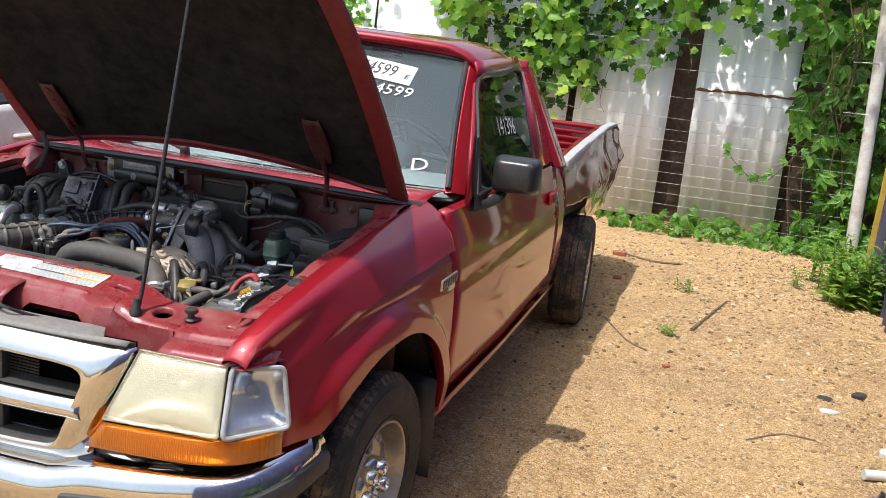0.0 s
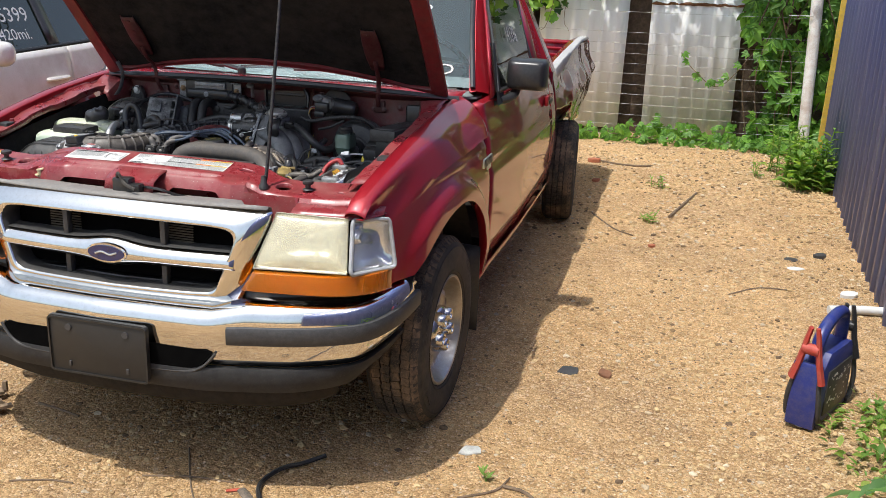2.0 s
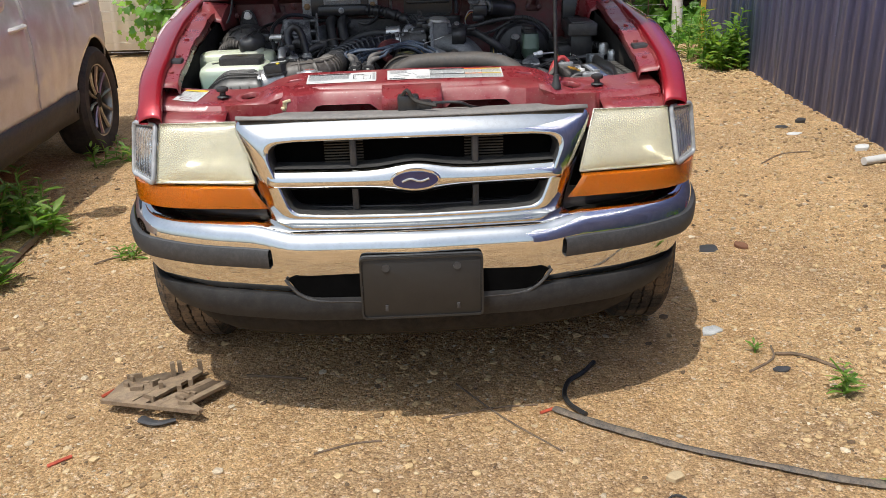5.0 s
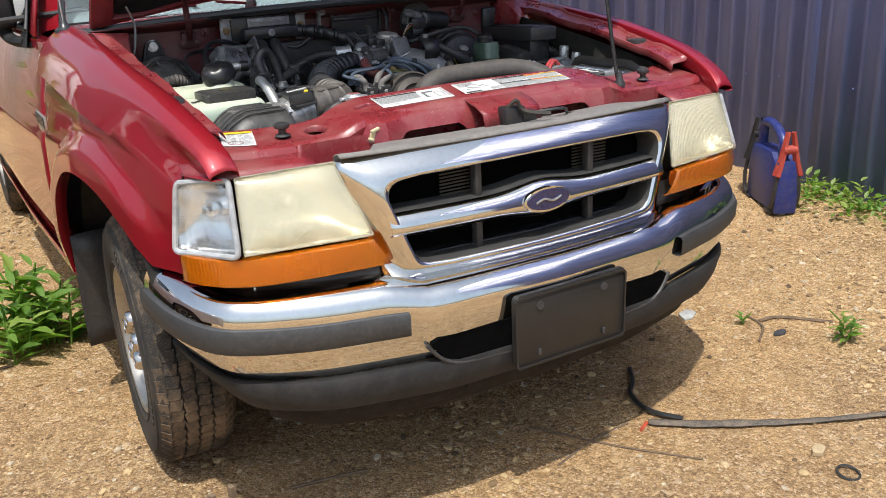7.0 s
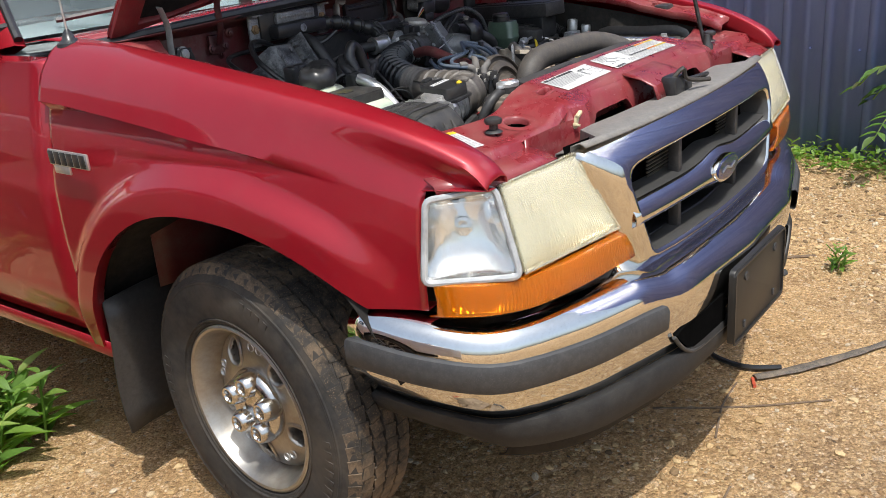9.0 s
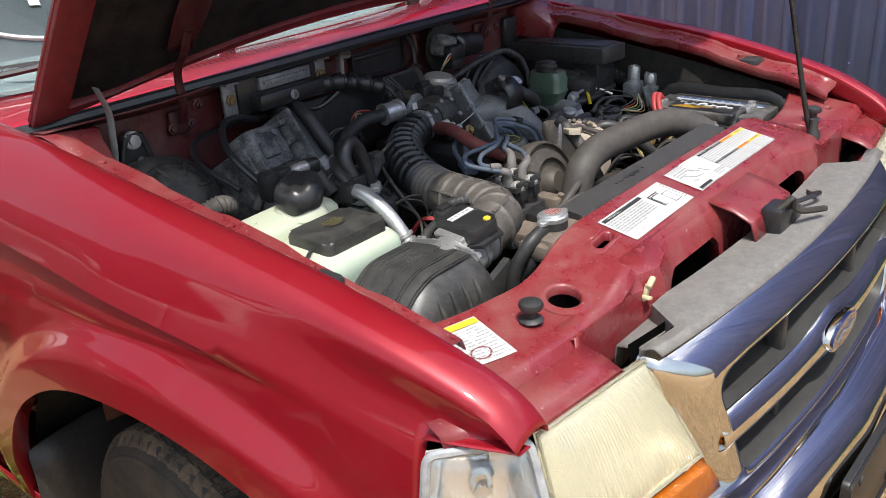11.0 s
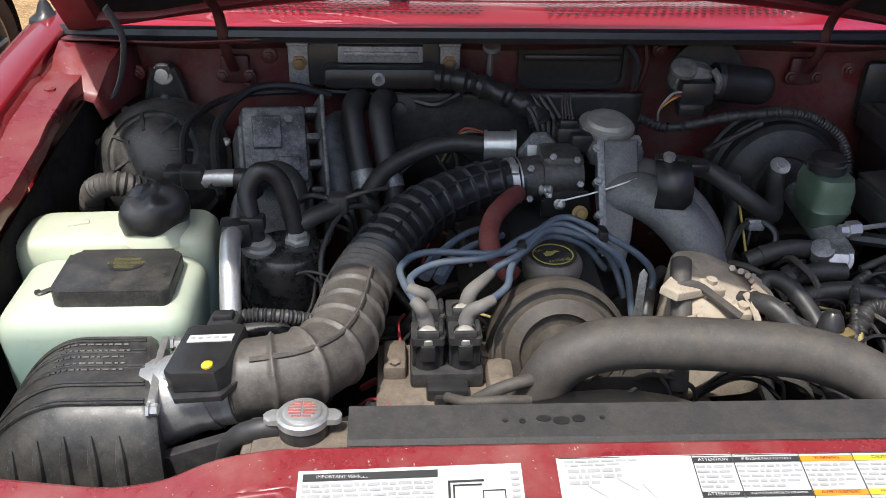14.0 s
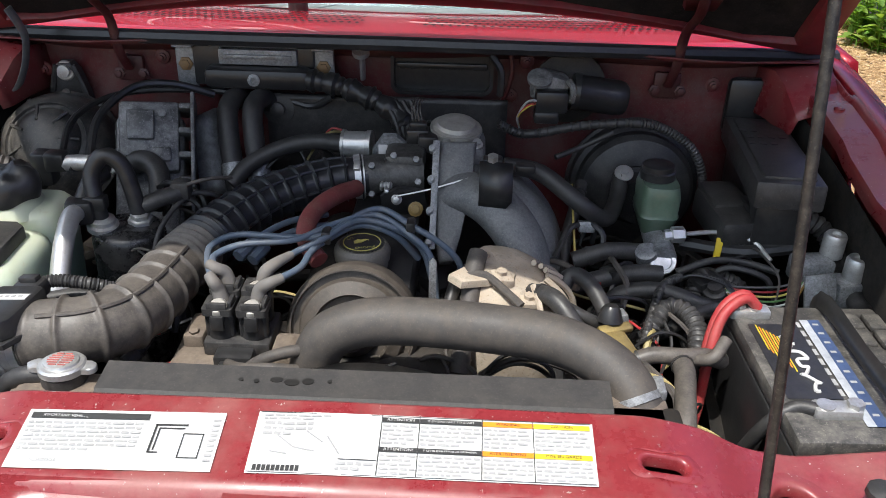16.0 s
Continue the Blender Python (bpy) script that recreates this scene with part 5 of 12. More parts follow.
# chassis, so that no light shows below
bm = bmesh.new()
box(bm, (0, 2.9, 0.42), (0.9, 4.2, 0.10), 0.02)
box(bm, (0, 0.75, 0.36), (1.2, 0.14, 0.12), 0.03)
box(bm, (0, 3.68, 0.34), (1.5, 0.11, 0.11), 0.03)
box(bm, (0, 0.62, 0.50), (1.0, 0.9, 0.03))
part("chassis", bm, M_DARK, truck)


# ---- bed ----
M_CRUSHED = paint_material("scuffed_red_paint", (0.20, 0.012, 0.016), 0.12)
BED_LOW = [(3.03, 0.80), (3.5, 0.80), (3.62, 0.72), (3.9, 0.52), (4.4, 0.44), (5.0, 0.50), (5.28, 0.58)]


def dented(y, z):
    """How far the struck bed side stands out: a belly above one long crease, tucked in below it."""
    d = max(0.0, min(1.0, (y - 3.05) / 0.5))
    crease = 0.80 + 0.055 * (y - 3.4) + 0.03 * noise.noise(Vector((y * 3.1, 0, 5)))
    out = 0.075 * max(0.0, 1 - (z - crease) / 0.30) if z > crease else 0.075 - 0.32 * (crease - z)
    ridge = abs(noise.noise(Vector((y * 1.1 + z * 1.5, z * 3.2 - y * 0.8, 7))))
    fold = abs(noise.noise(Vector((y * 2.4 - z * 2.0, z * 6.5 + y * 1.4, 2))))
    return d * (out - 0.012 - (0.05 * ridge + 0.022 * fold) * max(0.0, min(1.0, (1.09 - z) / 0.16)))


def bed_side(sx, crushed):
    bm = bmesh.new()
    rows = []
    for k in range(57):
        y = 3.03 + (5.28 - 3.03) * k / 56
        row = []
        low, top = arch_bottom(y, 3.70, 0.40, 0.42), 1.02
        if crushed:
            low = lerp_table(BED_LOW, y) + 0.012 * noise.noise(Vector((y * 7, 0, 0)))
            top = 1.02 + 0.095 * max(0.0, min(1.0, (y - 3.05) / 1.4)) - 0.11 * max(0.0, (y - 4.9) / 0.38) ** 2
        for j in range(25):
            z = low + (top - low) * j / 24
            x = side_x(2.9, min(z, 1.0), 0.885)
            if crushed:
                x += dented(y, z)
            if y > 5.15:
                x -= 0.10 * ((y - 5.15) / 0.13) ** 2
            row.append(Vector((sx * x, y, z)))
        rows.append(row)
    sheet(bm, rows)
    part("bed_side", bm, M_CRUSHED if crushed else M_RED, truck, "crumpled scraped bed side" if crushed else "red bed side", solid=0.003, angle=55)
    bm = bmesh.new()
    tops = [r[-1] for r in rows]
    rr = []
    for q in tops:
        inner = 0.07
        rr.append([q + Vector((0.002 * sx, 0, 0.0)), q + Vector((0, 0, 0.008)), q + Vector((-inner * sx, 0, 0.008)), q + Vector((-inner * sx, 0, -0.03)), Vector((sx * 0.75, q.y, 0.86)), Vector((sx * 0.74, q.y, 0.86)), Vector((sx * 0.735, q.y, 0.55))])
    sheet(bm, rr)
    part("bed_inner", bm, M_RED, truck, solid=0.002)
    return tops


tops_l = bed_side(1, True)
bed_side(-1, False)
for k in range(5):
    bm = bmesh.new()
    box(bm, (-0.728, 4.15, 0.62 + 0.085 * k), (0.03, 2.2, 0.035), 0.012)
    part("bed_rib", bm, M_RED, truck)
bm = bmesh.new()
box(bm, (0, 4.15, 0.54), (1.5, 2.2, 0.03))
box(bm, (0, 3.04, 0.73), (1.5, 0.03, 0.4), 0.008)
part("bed_floor", bm, M_RED, truck)
bm = bmesh.new()
box(bm, (0, 5.27, 0.82), (1.5, 0.045, 0.52), 0.012)
gate = part("tailgate", bm, M_RED, truck, "red tailgate with pressed ribs inside")
for z in (1.062, 1.012, 0.962, 0.912, 0.862):
    bm = bmesh.new()
    box(bm, (0, 5.236, z), (1.46, 0.032, 0.024), 0.010)
    part("pressed_rib", bm, M_RED, gate)
# pale torn rail cap that has come loose over the crushed side
M_CAP = plain("pale_grey_rail_cap", (0.40, 0.40, 0.39), 0.6, 0, 0.1, 30, (0.3, 0.27, 0.22), 0.4)
bm = bmesh.new()
rows = []
for i, q in enumerate(tops_l[0:49:2]):
    t = i / 24
    hang = lerp_table([(0.0, 0.042), (0.3, 0.030), (0.42, 0.008), (0.6, 0.012), (1.0, 0.016)], t)
    up = 0.012 + 0.006 * math.sin(t * 5.0) ** 2
    rows.append([q + Vector((0.020 + 0.3 * hang, 0, up - hang)), q + Vector((0.012, 0, up)), q + Vector((-0.030, 0, up + 0.003)), q + Vector((-0.034, 0, up - 0.010))])
sheet(bm, rows)
part("rail_cap", bm, M_CAP, truck, "loose pale plastic bed rail cap", solid=0.003)
# rear bumper corner
bm = bmesh.new()
box(bm, (0, 5.36, 0.52), (1.6, 0.14, 0.16), 0.03)
part("rear_bumper", bm, M_CHROME, truck)


# ---- hood, raised on its rod ----
HOOD_A = radians(43.5)
HINGE = Vector((0, 1.112, 1.074))
HX, HN = Vector((0, -math.cos(HOOD_A), math.sin(HOOD_A))), Vector((0, -math.sin(HOOD_A), -math.cos(HOOD_A)))


def hood_pt(x, s, d):
    """s metres from the hinge along the raised hood, d metres below its skin."""
    bow = -0.03 * math.sin(math.pi * s / 1.16)
    return HINGE + Vector((x, 0, 0)) + HX * s + HN * (d + bow)


def hood_half(s):
    return lerp_table([(0, 0.700), (0.3, 0.700), (0.6, 0.695), (0.9, 0.676), (1.04, 0.65), (1.10, 0.61), (1.14, 0.52)], s)


def hood_rear(u):
    """The rear edge bows forward in the middle, along the cowl."""
    return 0.012 + 0.101 * (1 - u * u)


def hood_crown(u, s):
    return 0.050 * (1 - abs(u) ** 3) * min(1.0, max(0.0, (s - 0.05) / 0.5))


bm = bmesh.new()
rows = []
for k in range(21):
    row = []
    for i in range(25):
        u = i / 12 - 1
        s0 = hood_rear(u)
        s = s0 + (1.14 - s0) * k / 20
        row.append(hood_pt(hood_half(s) * u, s, -hood_crown(u, s) + (0.02 if k == 20 else 0)))
    rows.append(row)
sheet(bm, rows)
hood = part("hood", bm, M_RED, truck, "raised red hood lined with black insulation", solid=0.0015)


def hood_loop(inset, d):
    """A closed line round the hood's underside, set in from its edge."""
    pts = []
    side = [0.02 + (1.13 - inset - 0.02) * k / 12 for k in range(13)]
    for s in side:
        s2 = max(s, inset)
        pts.append(hood_pt(hood_half(s2) - inset, s2, d))
    wf = hood_half(1.13 - inset) - inset
    for i in range(1, 8):
        pts.append(hood_pt(wf * (1 - i / 4), 1.13 - inset, d))
    for s in side[::-1]:
        s2 = max(s, inset)
        pts.append(hood_pt(-(hood_half(s2) - inset), s2, d))
    wr = hood_half(inset) - inset
    for i in range(1, 16):
        u = i / 8 - 1
        s2 = hood_rear(u) + inset * 0.5
        pts.append(hood_pt(wr * u, s2, d - hood_crown(u, s2)))
    return pts


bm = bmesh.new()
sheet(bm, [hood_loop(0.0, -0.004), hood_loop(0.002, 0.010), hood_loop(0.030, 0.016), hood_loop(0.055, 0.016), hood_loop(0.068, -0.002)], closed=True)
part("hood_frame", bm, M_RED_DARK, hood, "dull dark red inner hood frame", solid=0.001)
M_LINER = plain("black_hood_liner", (0.012, 0.011, 0.011), 0.95, 0, 0.5, 25, (0.045, 0.038, 0.032), 0.5, 0.5, 5.0, spec=0.2)
bm = bmesh.new()
rows = []
for k in range(25):
    row = []
    for i in range(31):
        u = i / 15 - 1
        s0 = hood_rear(u) + 0.030
        s = s0 + (1.075 - s0) * k / 24
        w = hood_half(s) - 0.060
        q = 0.005 * math.sin(math.pi * (k / 24))
        q += 0.010 * abs(math.sin(k * math.pi / 12)) * abs(math.sin(i * math.pi / 15)) + 0.004 * noise.noise(Vector((u * 4, s * 5, 0)))
        row.append(hood_pt(w * u, s, 0.007 - 0.85 * hood_crown(u, s) + q))
    rows.append(row)
sheet(bm, rows)
part("hood_liner", bm, M_LINER, hood, "sagging black hood insulation")
# hinges
for sx in (-1, 1):
    bm = bmesh.new()
    x = 0.463 * sx
    a = hood_pt(x, 0.28, 0.02)
    rows = []
    for k in range(9):
        p = hood_pt(x, 0.345 - 0.185 * k / 8, 0.014 + 0.006 * k / 8)
        w = 0.024 + 0.008 * math.sin(math.pi * k / 8)
        rows.append([p + Vector((-w, 0, 0)), p + Vector((-w * 0.9, 0.003, -0.007)), p + Vector((w * 0.9, 0.003, -0.007)), p + Vector((w, 0, 0))])
    sheet(bm, rows)
    # hinge red is darkened to paint in the shadow under the hood
    M_HINGE = plain("shade_darkened_red_hinge", (0.060, 0.009, 0.011), 0.45, 0, 0.2, 40, (0.12, 0.08, 0.06), 0.3)
    hg = part("hinge", bm, M_HINGE, hood, "pressed red hinge plate, darkened for shade, with a thin arm", solid=0.004)
    bm = bmesh.new()
    tube(bm, [hood_pt(x, 0.20, 0.026), hood_pt(x, 0.155, 0.034), Vector((x * 0.985, 1.026, 1.125)), Vector((x * 0.975, 1.034, 1.07)), Vector((x * 0.965, 1.054, 1.032))], 0.0085, 10, 5, flat=0.55)
    part("hinge_arm", bm, M_HINGE, hg)
    bm = bmesh.new()
    box(bm, (x * 0.965, 1.066, 1.030), (0.044, 0.010, 0.044), 0.004)
    part("hinge_foot", bm, M_HINGE, hg)
    for px in (-0.020, 0.022):
        bm = bmesh.new()
        lathe(bm, (x * 0.965 + px, 1.060, 1.022), (0, -1, 0.1), [(0.010, 0), (0.010, 0.002), (0.006, 0.003), (0.006, 0.007), (0.0, 0.008)], 6)
        part("bolt", bm, M_HINGE, hg)
    for s in (0.22, 0.27, 0.32):
        bm = bmesh.new()
        lathe(bm, hood_pt(x, s, 0.018), HN, [(0.008, 0), (0.008, 0.006), (0, 0.007)], 6)
        part("bolt", bm, M_HINGE, hg)
# prop rod
bm = bmesh.new()
tube(bm, [(0.386, 0.205, 0.905), (0.388, 0.225, 0.95), (0.388, 0.30, 1.28), (0.386, 0.385, 1.66), (0.386, 0.40, 1.74)], 0.0050, 12, 4)
rod = part("prop_rod", bm, plain("dark_steel_rod", (0.016, 0.015, 0.015), 0.35, 0.2, 0.2, 60, (0.22, 0.19, 0.16), 0.16, 0.1, 90.0), truck, "thin steel hood prop rod")
bm = bmesh.new()
lathe(bm, (0.386, 0.205, 0.895), (0, 0.05, 1), [(0.014, 0), (0.014, 0.010), (0.009, 0.018), (0.007, 0.038)], 12)
part("grommet", bm, M_RUBBER, rod)


# ---- cowl with its air slots, and the wipers ----
M_COWL = paint_material("bright_red_cowl", (0.46, 0.008, 0.026), 0.03)


def cowl_pt(u, t):
    """u from -1 to 1 across, t from the bay's edge (0) back to the glass (1)."""
    a = Vector((0.735 * u, 1.005 + 0.13 * u * u, 1.100 - 0.03 * u * u))
    b = WS_BOT(u * 0.985) + Vector((0, 0.02, -0.012))
    return a.lerp(b, t) + Vector((0, 0, 0.012 * math.sin(math.pi * t)))


bm = bmesh.new()
sheet(bm, [[cowl_pt(i / 20 - 1, k / 6) for i in range(41)] for k in range(7)])
cowl = part("cowl", bm, M_COWL, truck, "red cowl panel with air slots", solid=0.002)
# flat dark flecks over the uncut cowl paint the shade inside its slots
M_SLOT = plain("slot_shade", (0.022, 0.004, 0.005), 0.8)
for lo, hi in ((-0.70, -0.08), (0.06, 0.72)):
    bm = bmesh.new()
    n = 34
    for i in range(n):
        for k in range(6):
            u = lo + (hi - lo) * (i + 0.5 * (k % 2)) / n
            c = cowl_pt(u, 0.34 + 0.055 * k) + Vector((0, 0, 0.003))
            e = cowl_pt(u + 0.006, 0.34 + 0.055 * k) + Vector((0, 0, 0.003))
            f = cowl_pt(u, 0.34 + 0.055 * (k + 0.5)) + Vector((0, 0, 0.003))
            bm.faces.new([bm.verts.new(c + (e - c) * p * 1.55 + (f - c) * q * 1.05) for p, q in ((-0.7, 0), (0, -0.7), (0.7, 0), (0, 0.7))])
    tagged(part("slotted_grid", bm, M_SLOT, cowl), kind="stuff")
# rubber weather strip along the bay's rear edge
bm = bmesh.new()
tube(bm, [cowl_pt(i / 10 - 1, 0.0) + Vector((0, -0.012, 0.004 - 0.004 * abs(i / 10 - 1))) for i in range(21)], 0.012, 8, 3)
part("weather_strip", bm, M_BLACK, truck, "black rubber seal along the cowl")
for x0 in (-0.20, 0.46):
    bm = bmesh.new()
    u0 = x0 / 0.735
    piv = cowl_pt(u0, 0.72) + Vector((0, 0, 0.02))
    tip = cowl_pt(u0 - 0.62, 0.96) + Vector((0, -0.004, 0.04))
    tube(bm, [piv, piv.lerp(tip, 0.35) + Vector((0, 0, 0.02)), tip], 0.007, 6, 4)
    wiper = part("wiper", bm, M_BLACK, truck, "black wiper arm parked on the cowl")
    bm = bmesh.new()
    lathe(bm, piv - Vector((0, 0, 0.02)), (0, -0.3, 1), [(0.018, 0), (0.018, 0.02), (0.012, 0.03), (0, 0.034)], 10)
    tube(bm, [piv, piv.lerp(tip, 0.22) + Vector((0, 0, 0.012))], 0.014, 6, 1, flat=0.7)
    part("arm_cover", bm, M_BLACK, wiper)
    bm = bmesh.new()
    q = cowl_pt(u0 - 0.98, 1.02) + Vector((0, 0, 0.035))
    r = cowl_pt(u0 - 0.20, 0.98) + Vector((0, 0, 0.035))
    tube(bm, [q, q.lerp(r, 0.5) + Vector((0, 0, 0.012)), r], 0.006, 6, 4, flat=1.6)
    part("blade", bm, M_RUBBER, wiper)
# antenna on the passenger fender
bm = bmesh.new()
lathe(bm, (-0.755, 1.16, 1.070), (0, 0, 1), [(0.028, 0), (0.026, 0.012), (0.014, 0.020), (0.010, 0.032), (0.005, 0.04)], 14)
ant = part("antenna_base", bm, M_BLACK, truck)
bm = bmesh.new()
tube(bm, [(-0.755, 1.16, 1.10), (-0.757, 1.165, 1.45), (-0.76, 1.17, 1.85)], 0.0022, 6, 2)
part("antenna_mast", bm, M_STEEL, ant)


# ---- engine bay ----
# firewall, in dull dark red, bowed a little
bm = bmesh.new()
rows = []
for i in range(29):
    u = i / 14 - 1
    x = 0.70 * u
    y = 1.085 - 0.01 * math.cos(u * 9) + 0.10 * max(0, abs(u) - 0.75)
    rows.append([(x, y - 0.06, 1.098 - 0.02 * u * u), (x, y - 0.03, 1.075), (x, y, 1.06), (x, y, 0.95), (x, y - 0.015, 0.88), (x, y - 0.02, 0.75), (x, y - 0.01, 0.5)])
sheet(bm, rows)
M_FIREWALL = plain("firewall_red", (0.105, 0.014, 0.016), 0.40, 0.0, 0.2, 30, (0.13, 0.10, 0.085), 0.55, 0.1, 13.0)
part("firewall", bm, M_FIREWALL, truck, "dusty dark red firewall", solid=0.003)
bm = bmesh.new()
rows = []
for i in range(25):
    x = -0.215 + 0.40 * i / 24
    rows.append([(x, 1.040 + 0.004 * noise.noise(Vector((x * 14, z * 9, 0))), z) for z in (1.003, 0.995, 0.97, 0.94, 0.90, 0.85)])
sheet(bm, rows)
part("insulation_pad", bm, M_BLACK_DUSTY, truck, "dusty black insulation pad on the firewall", solid=0.008)
for x, z in ((-0.455, 1.045), (-0.395, 1.048), (-0.43, 1.005), (0.46, 1.04), (0.525, 1.03), (0.215, 1.06), (-0.60, 1.02), (0.19, 1.0), (-0.02, 1.065), (0.60, 1.03)):
    bm = bmesh.new()
    lathe(bm, (x, 1.076, z), (0, -1, 0), [(0.013, 0), (0.012, 0.002), (0.007, 0.003), (0.007, 0.007), (0.004, 0.008), (0.004, 0.012), (0, 0.013)], 12)
    part("stud", bm, M_FIREWALL, truck)
for x, w in ((0.185, 0.008),):
    bm = bmesh.new()
    tube(bm, [(x, 1.066, 1.085), (x + 0.006, 1.055, 1.05), (x, 1.058, 1.015), (x - 0.010, 1.066, 0.99)], w, 6, 4, flat=0.5)
    part("bracket", bm, M_FIREWALL, truck)
# dark floor added to keep light from leaking up into the bay
bm = bmesh.new()
box(bm, (0, 0.70, 0.515), (1.2, 0.86, 0.02))
part("bay_light_stop", bm, M_DARK, truck)
# rough dark fillers low in the bay: engine block and frame rails
M_GRIME = plain("oily_grime", (0.034, 0.031, 0.028), 0.6, 0.1, 0.4, 45, (0.10, 0.08, 0.06), 0.4, 0.4, 40.0)
M_GRIME_TAN = plain("dusty_block", (0.15, 0.12, 0.095), 0.75, 0.1, 0.3, 45, (0.28, 0.22, 0.16), 0.4, 0.4, 40.0)
bm = bmesh.new()
box(bm, (0.03, 0.74, 0.68), (0.30, 0.56, 0.26), 0.03)
box(bm, (0.03, 0.55, 0.74), (0.22, 0.10, 0.20), 0.03)
part("engine_block", bm, M_GRIME, truck, "grimy engine block")
bm = bmesh.new()
box(bm, (0.005, 0.78, 0.865), (0.11, 0.40, 0.07), 0.02)
vc = part("valve_cover", bm, M_BLACK, truck, "black valve cover")

# radiator support: raised middle, sloped shoulders, lower ends, with holes and slots
SUP = [(0.0, 0.940), (0.300, 0.936), (0.355, 0.925), (0.40, 0.904), (0.46, 0.898), (0.60, 0.899), (0.665, 0.905)]


def sup_z(x):
    return smooth_table(SUP, abs(x), 0.012)


def sup_back(x):
    return lerp_table([(0, 0.315), (0.33, 0.318), (0.44, 0.312), (0.54, 0.326), (0.62, 0.347), (0.668, 0.360)], abs(x))


def sup_front(x):
    return lerp_table([(0, 0.205), (0.27, 0.205), (0.36, 0.190), (0.46, 0.188), (0.56, 0.192), (0.665, 0.20)], abs(x))


bm = bmesh.new()
NX, NY = 160, 22
grid = []
for i in range(NX + 1):
    x = -0.668 + 1.336 * i / NX
    f, r = sup_front(x), sup_back(x)
    col = [(x, f + 0.004, sup_z(x) - 0.085), (x, f - 0.004, sup_z(x) - 0.028), (x, f + 0.004, sup_z(x) - 0.016)]
    for j in range(NY + 1):
        t = j / NY
        y = f + 0.012 + (r - f - 0.02) * t
        col.append((x, y, sup_z(x) - 0.012 + 0.018 * t - 0.003 * math.exp(-((abs(x) - 0.50) / 0.03) ** 2 - ((y - 0.25) / 0.03) ** 2)))
    col += [(x, r - 0.004, sup_z(x) + 0.004), (x, r, sup_z(x) - 0.004), (x, r, sup_z(x) - 0.06)]
    grid.append([bm.verts.new(p) for p in col])
for i in range(NX):
    for j in range(len(grid[0]) - 1):
        c = sum((v.co for v in (grid[i][j], grid[i + 1][j], grid[i + 1][j + 1], grid[i][j + 1])), Vector()) / 4
        ax_ = abs(c.x)
        if j >= 3:
            if (ax_ - 0.432) ** 2 + (c.y - 0.245) ** 2 < 0.030 ** 2:
                continue
            if ((ax_ - 0.310) / 0.026) ** 4 + ((c.y - 0.257) / 0.014) ** 4 < 1:
                continue
            if (ax_ - 0.605) ** 2 / 0.014 ** 2 + (c.y - 0.25) ** 2 / 0.010 ** 2 < 1:
                continue
        bm.faces.new((grid[i][j], grid[i + 1][j], grid[i + 1][j + 1], grid[i][j + 1]))
sup = part("radiator_support", bm, M_RED_DULL, truck, "dusty red radiator support panel with holes", solid=0.003, angle=30)


def sup_at(x, y):
    f, r = sup_front(x), sup_back(x)
    return sup_z(x) - 0.012 + 0.018 * (y - f - 0.012) / (r - f - 0.02)


def pressed_rim(cx, cy, hole, w=0.016):
    """A pressed rim round a hole in the support; hole is the inner outline."""
    bm = bmesh.new()
    loops = []
    for grow, up in ((0.0, -0.012), (0.0, -0.001), (0.002, 0.0012), (0.006, 0.0022), (0.010, 0.0012), (w, 0.0004)):
        ring = []
        for a, b in hole:
            k = 1 + grow / math.hypot(a, b)
            ring.append((cx + a * k, cy + b * k, sup_at(cx + a * k, cy + b * k) + up))
        loops.append(ring)
    sheet(bm, loops, closed=True)
    part("pressed_rim", bm, M_RED_DULL, sup, angle=70)


for sx in (-1, 1):
    pressed_rim(sx * 0.432, 0.245, oval(0.046, 0.046, 32))
    pressed_rim(sx * 0.310, 0.257, rounded(0.040, 0.016, 0.008, 6), 0.014)
    pressed_rim(sx * 0.605, 0.25, oval(0.018, 0.010, 20), 0.012)
# lower front flange with arched openings, and the latch plate
bm = bmesh.new()
rows = []
for i in range(81):
    x = -0.50 + 1.0 * i / 80
    ax_ = abs(x)
    low = 0.79
    if 0.085 < ax_ < 0.27:
        low = 0.872 - 0.02 * max(0, abs(ax_ - 0.178) - 0.07) / 0.02
    f = 0.185 - 0.02 * max(0.0, 1 - abs(ax_ - 0.30) / 0.06)
    rows.append([(x, 0.215, 0.925 if ax_ < 0.34 else 0.89), (x, f + 0.01, 0.905 if ax_ < 0.34 else 0.88), (x, f, 0.885), (x, f - 0.004, low + 0.006), (x, f + 0.012, low)])
sheet(bm, rows)
part("support_flange", bm, M_RED_DULL, sup, solid=0.003, angle=26)
bm = bmesh.new()
rows = []
for i in range(9):
    x = -0.078 + 0.156 * i / 8
    rows.append([(x, 0.225, 0.925), (x, 0.165, 0.912), (x, 0.135, 0.898), (x, 0.125, 0.870)])
sheet(bm, rows)
latch_plate = part("latch_plate", bm, M_RED_DULL, sup, solid=0.003)
bm = bmesh.new()
box(bm, (-0.01, 0.122, 0.885), (0.055, 0.035, 0.05), 0.006)
box(bm, (0.03, 0.118, 0.880), (0.04, 0.03, 0.03), 0.005)
latch = part("hood_latch", bm, M_BLACK, truck, "greasy black hood latch")
bm = bmesh.new()
tube(bm, [(-0.03, 0.12, 0.90), (-0.012, 0.10, 0.925), (0.0, 0.10, 0.905), (0.02, 0.09, 0.895), (0.06, 0.07, 0.89)], 0.005, 6, 3)
part("latch_lever", bm, M_GRIME, latch)
bm = bmesh.new()
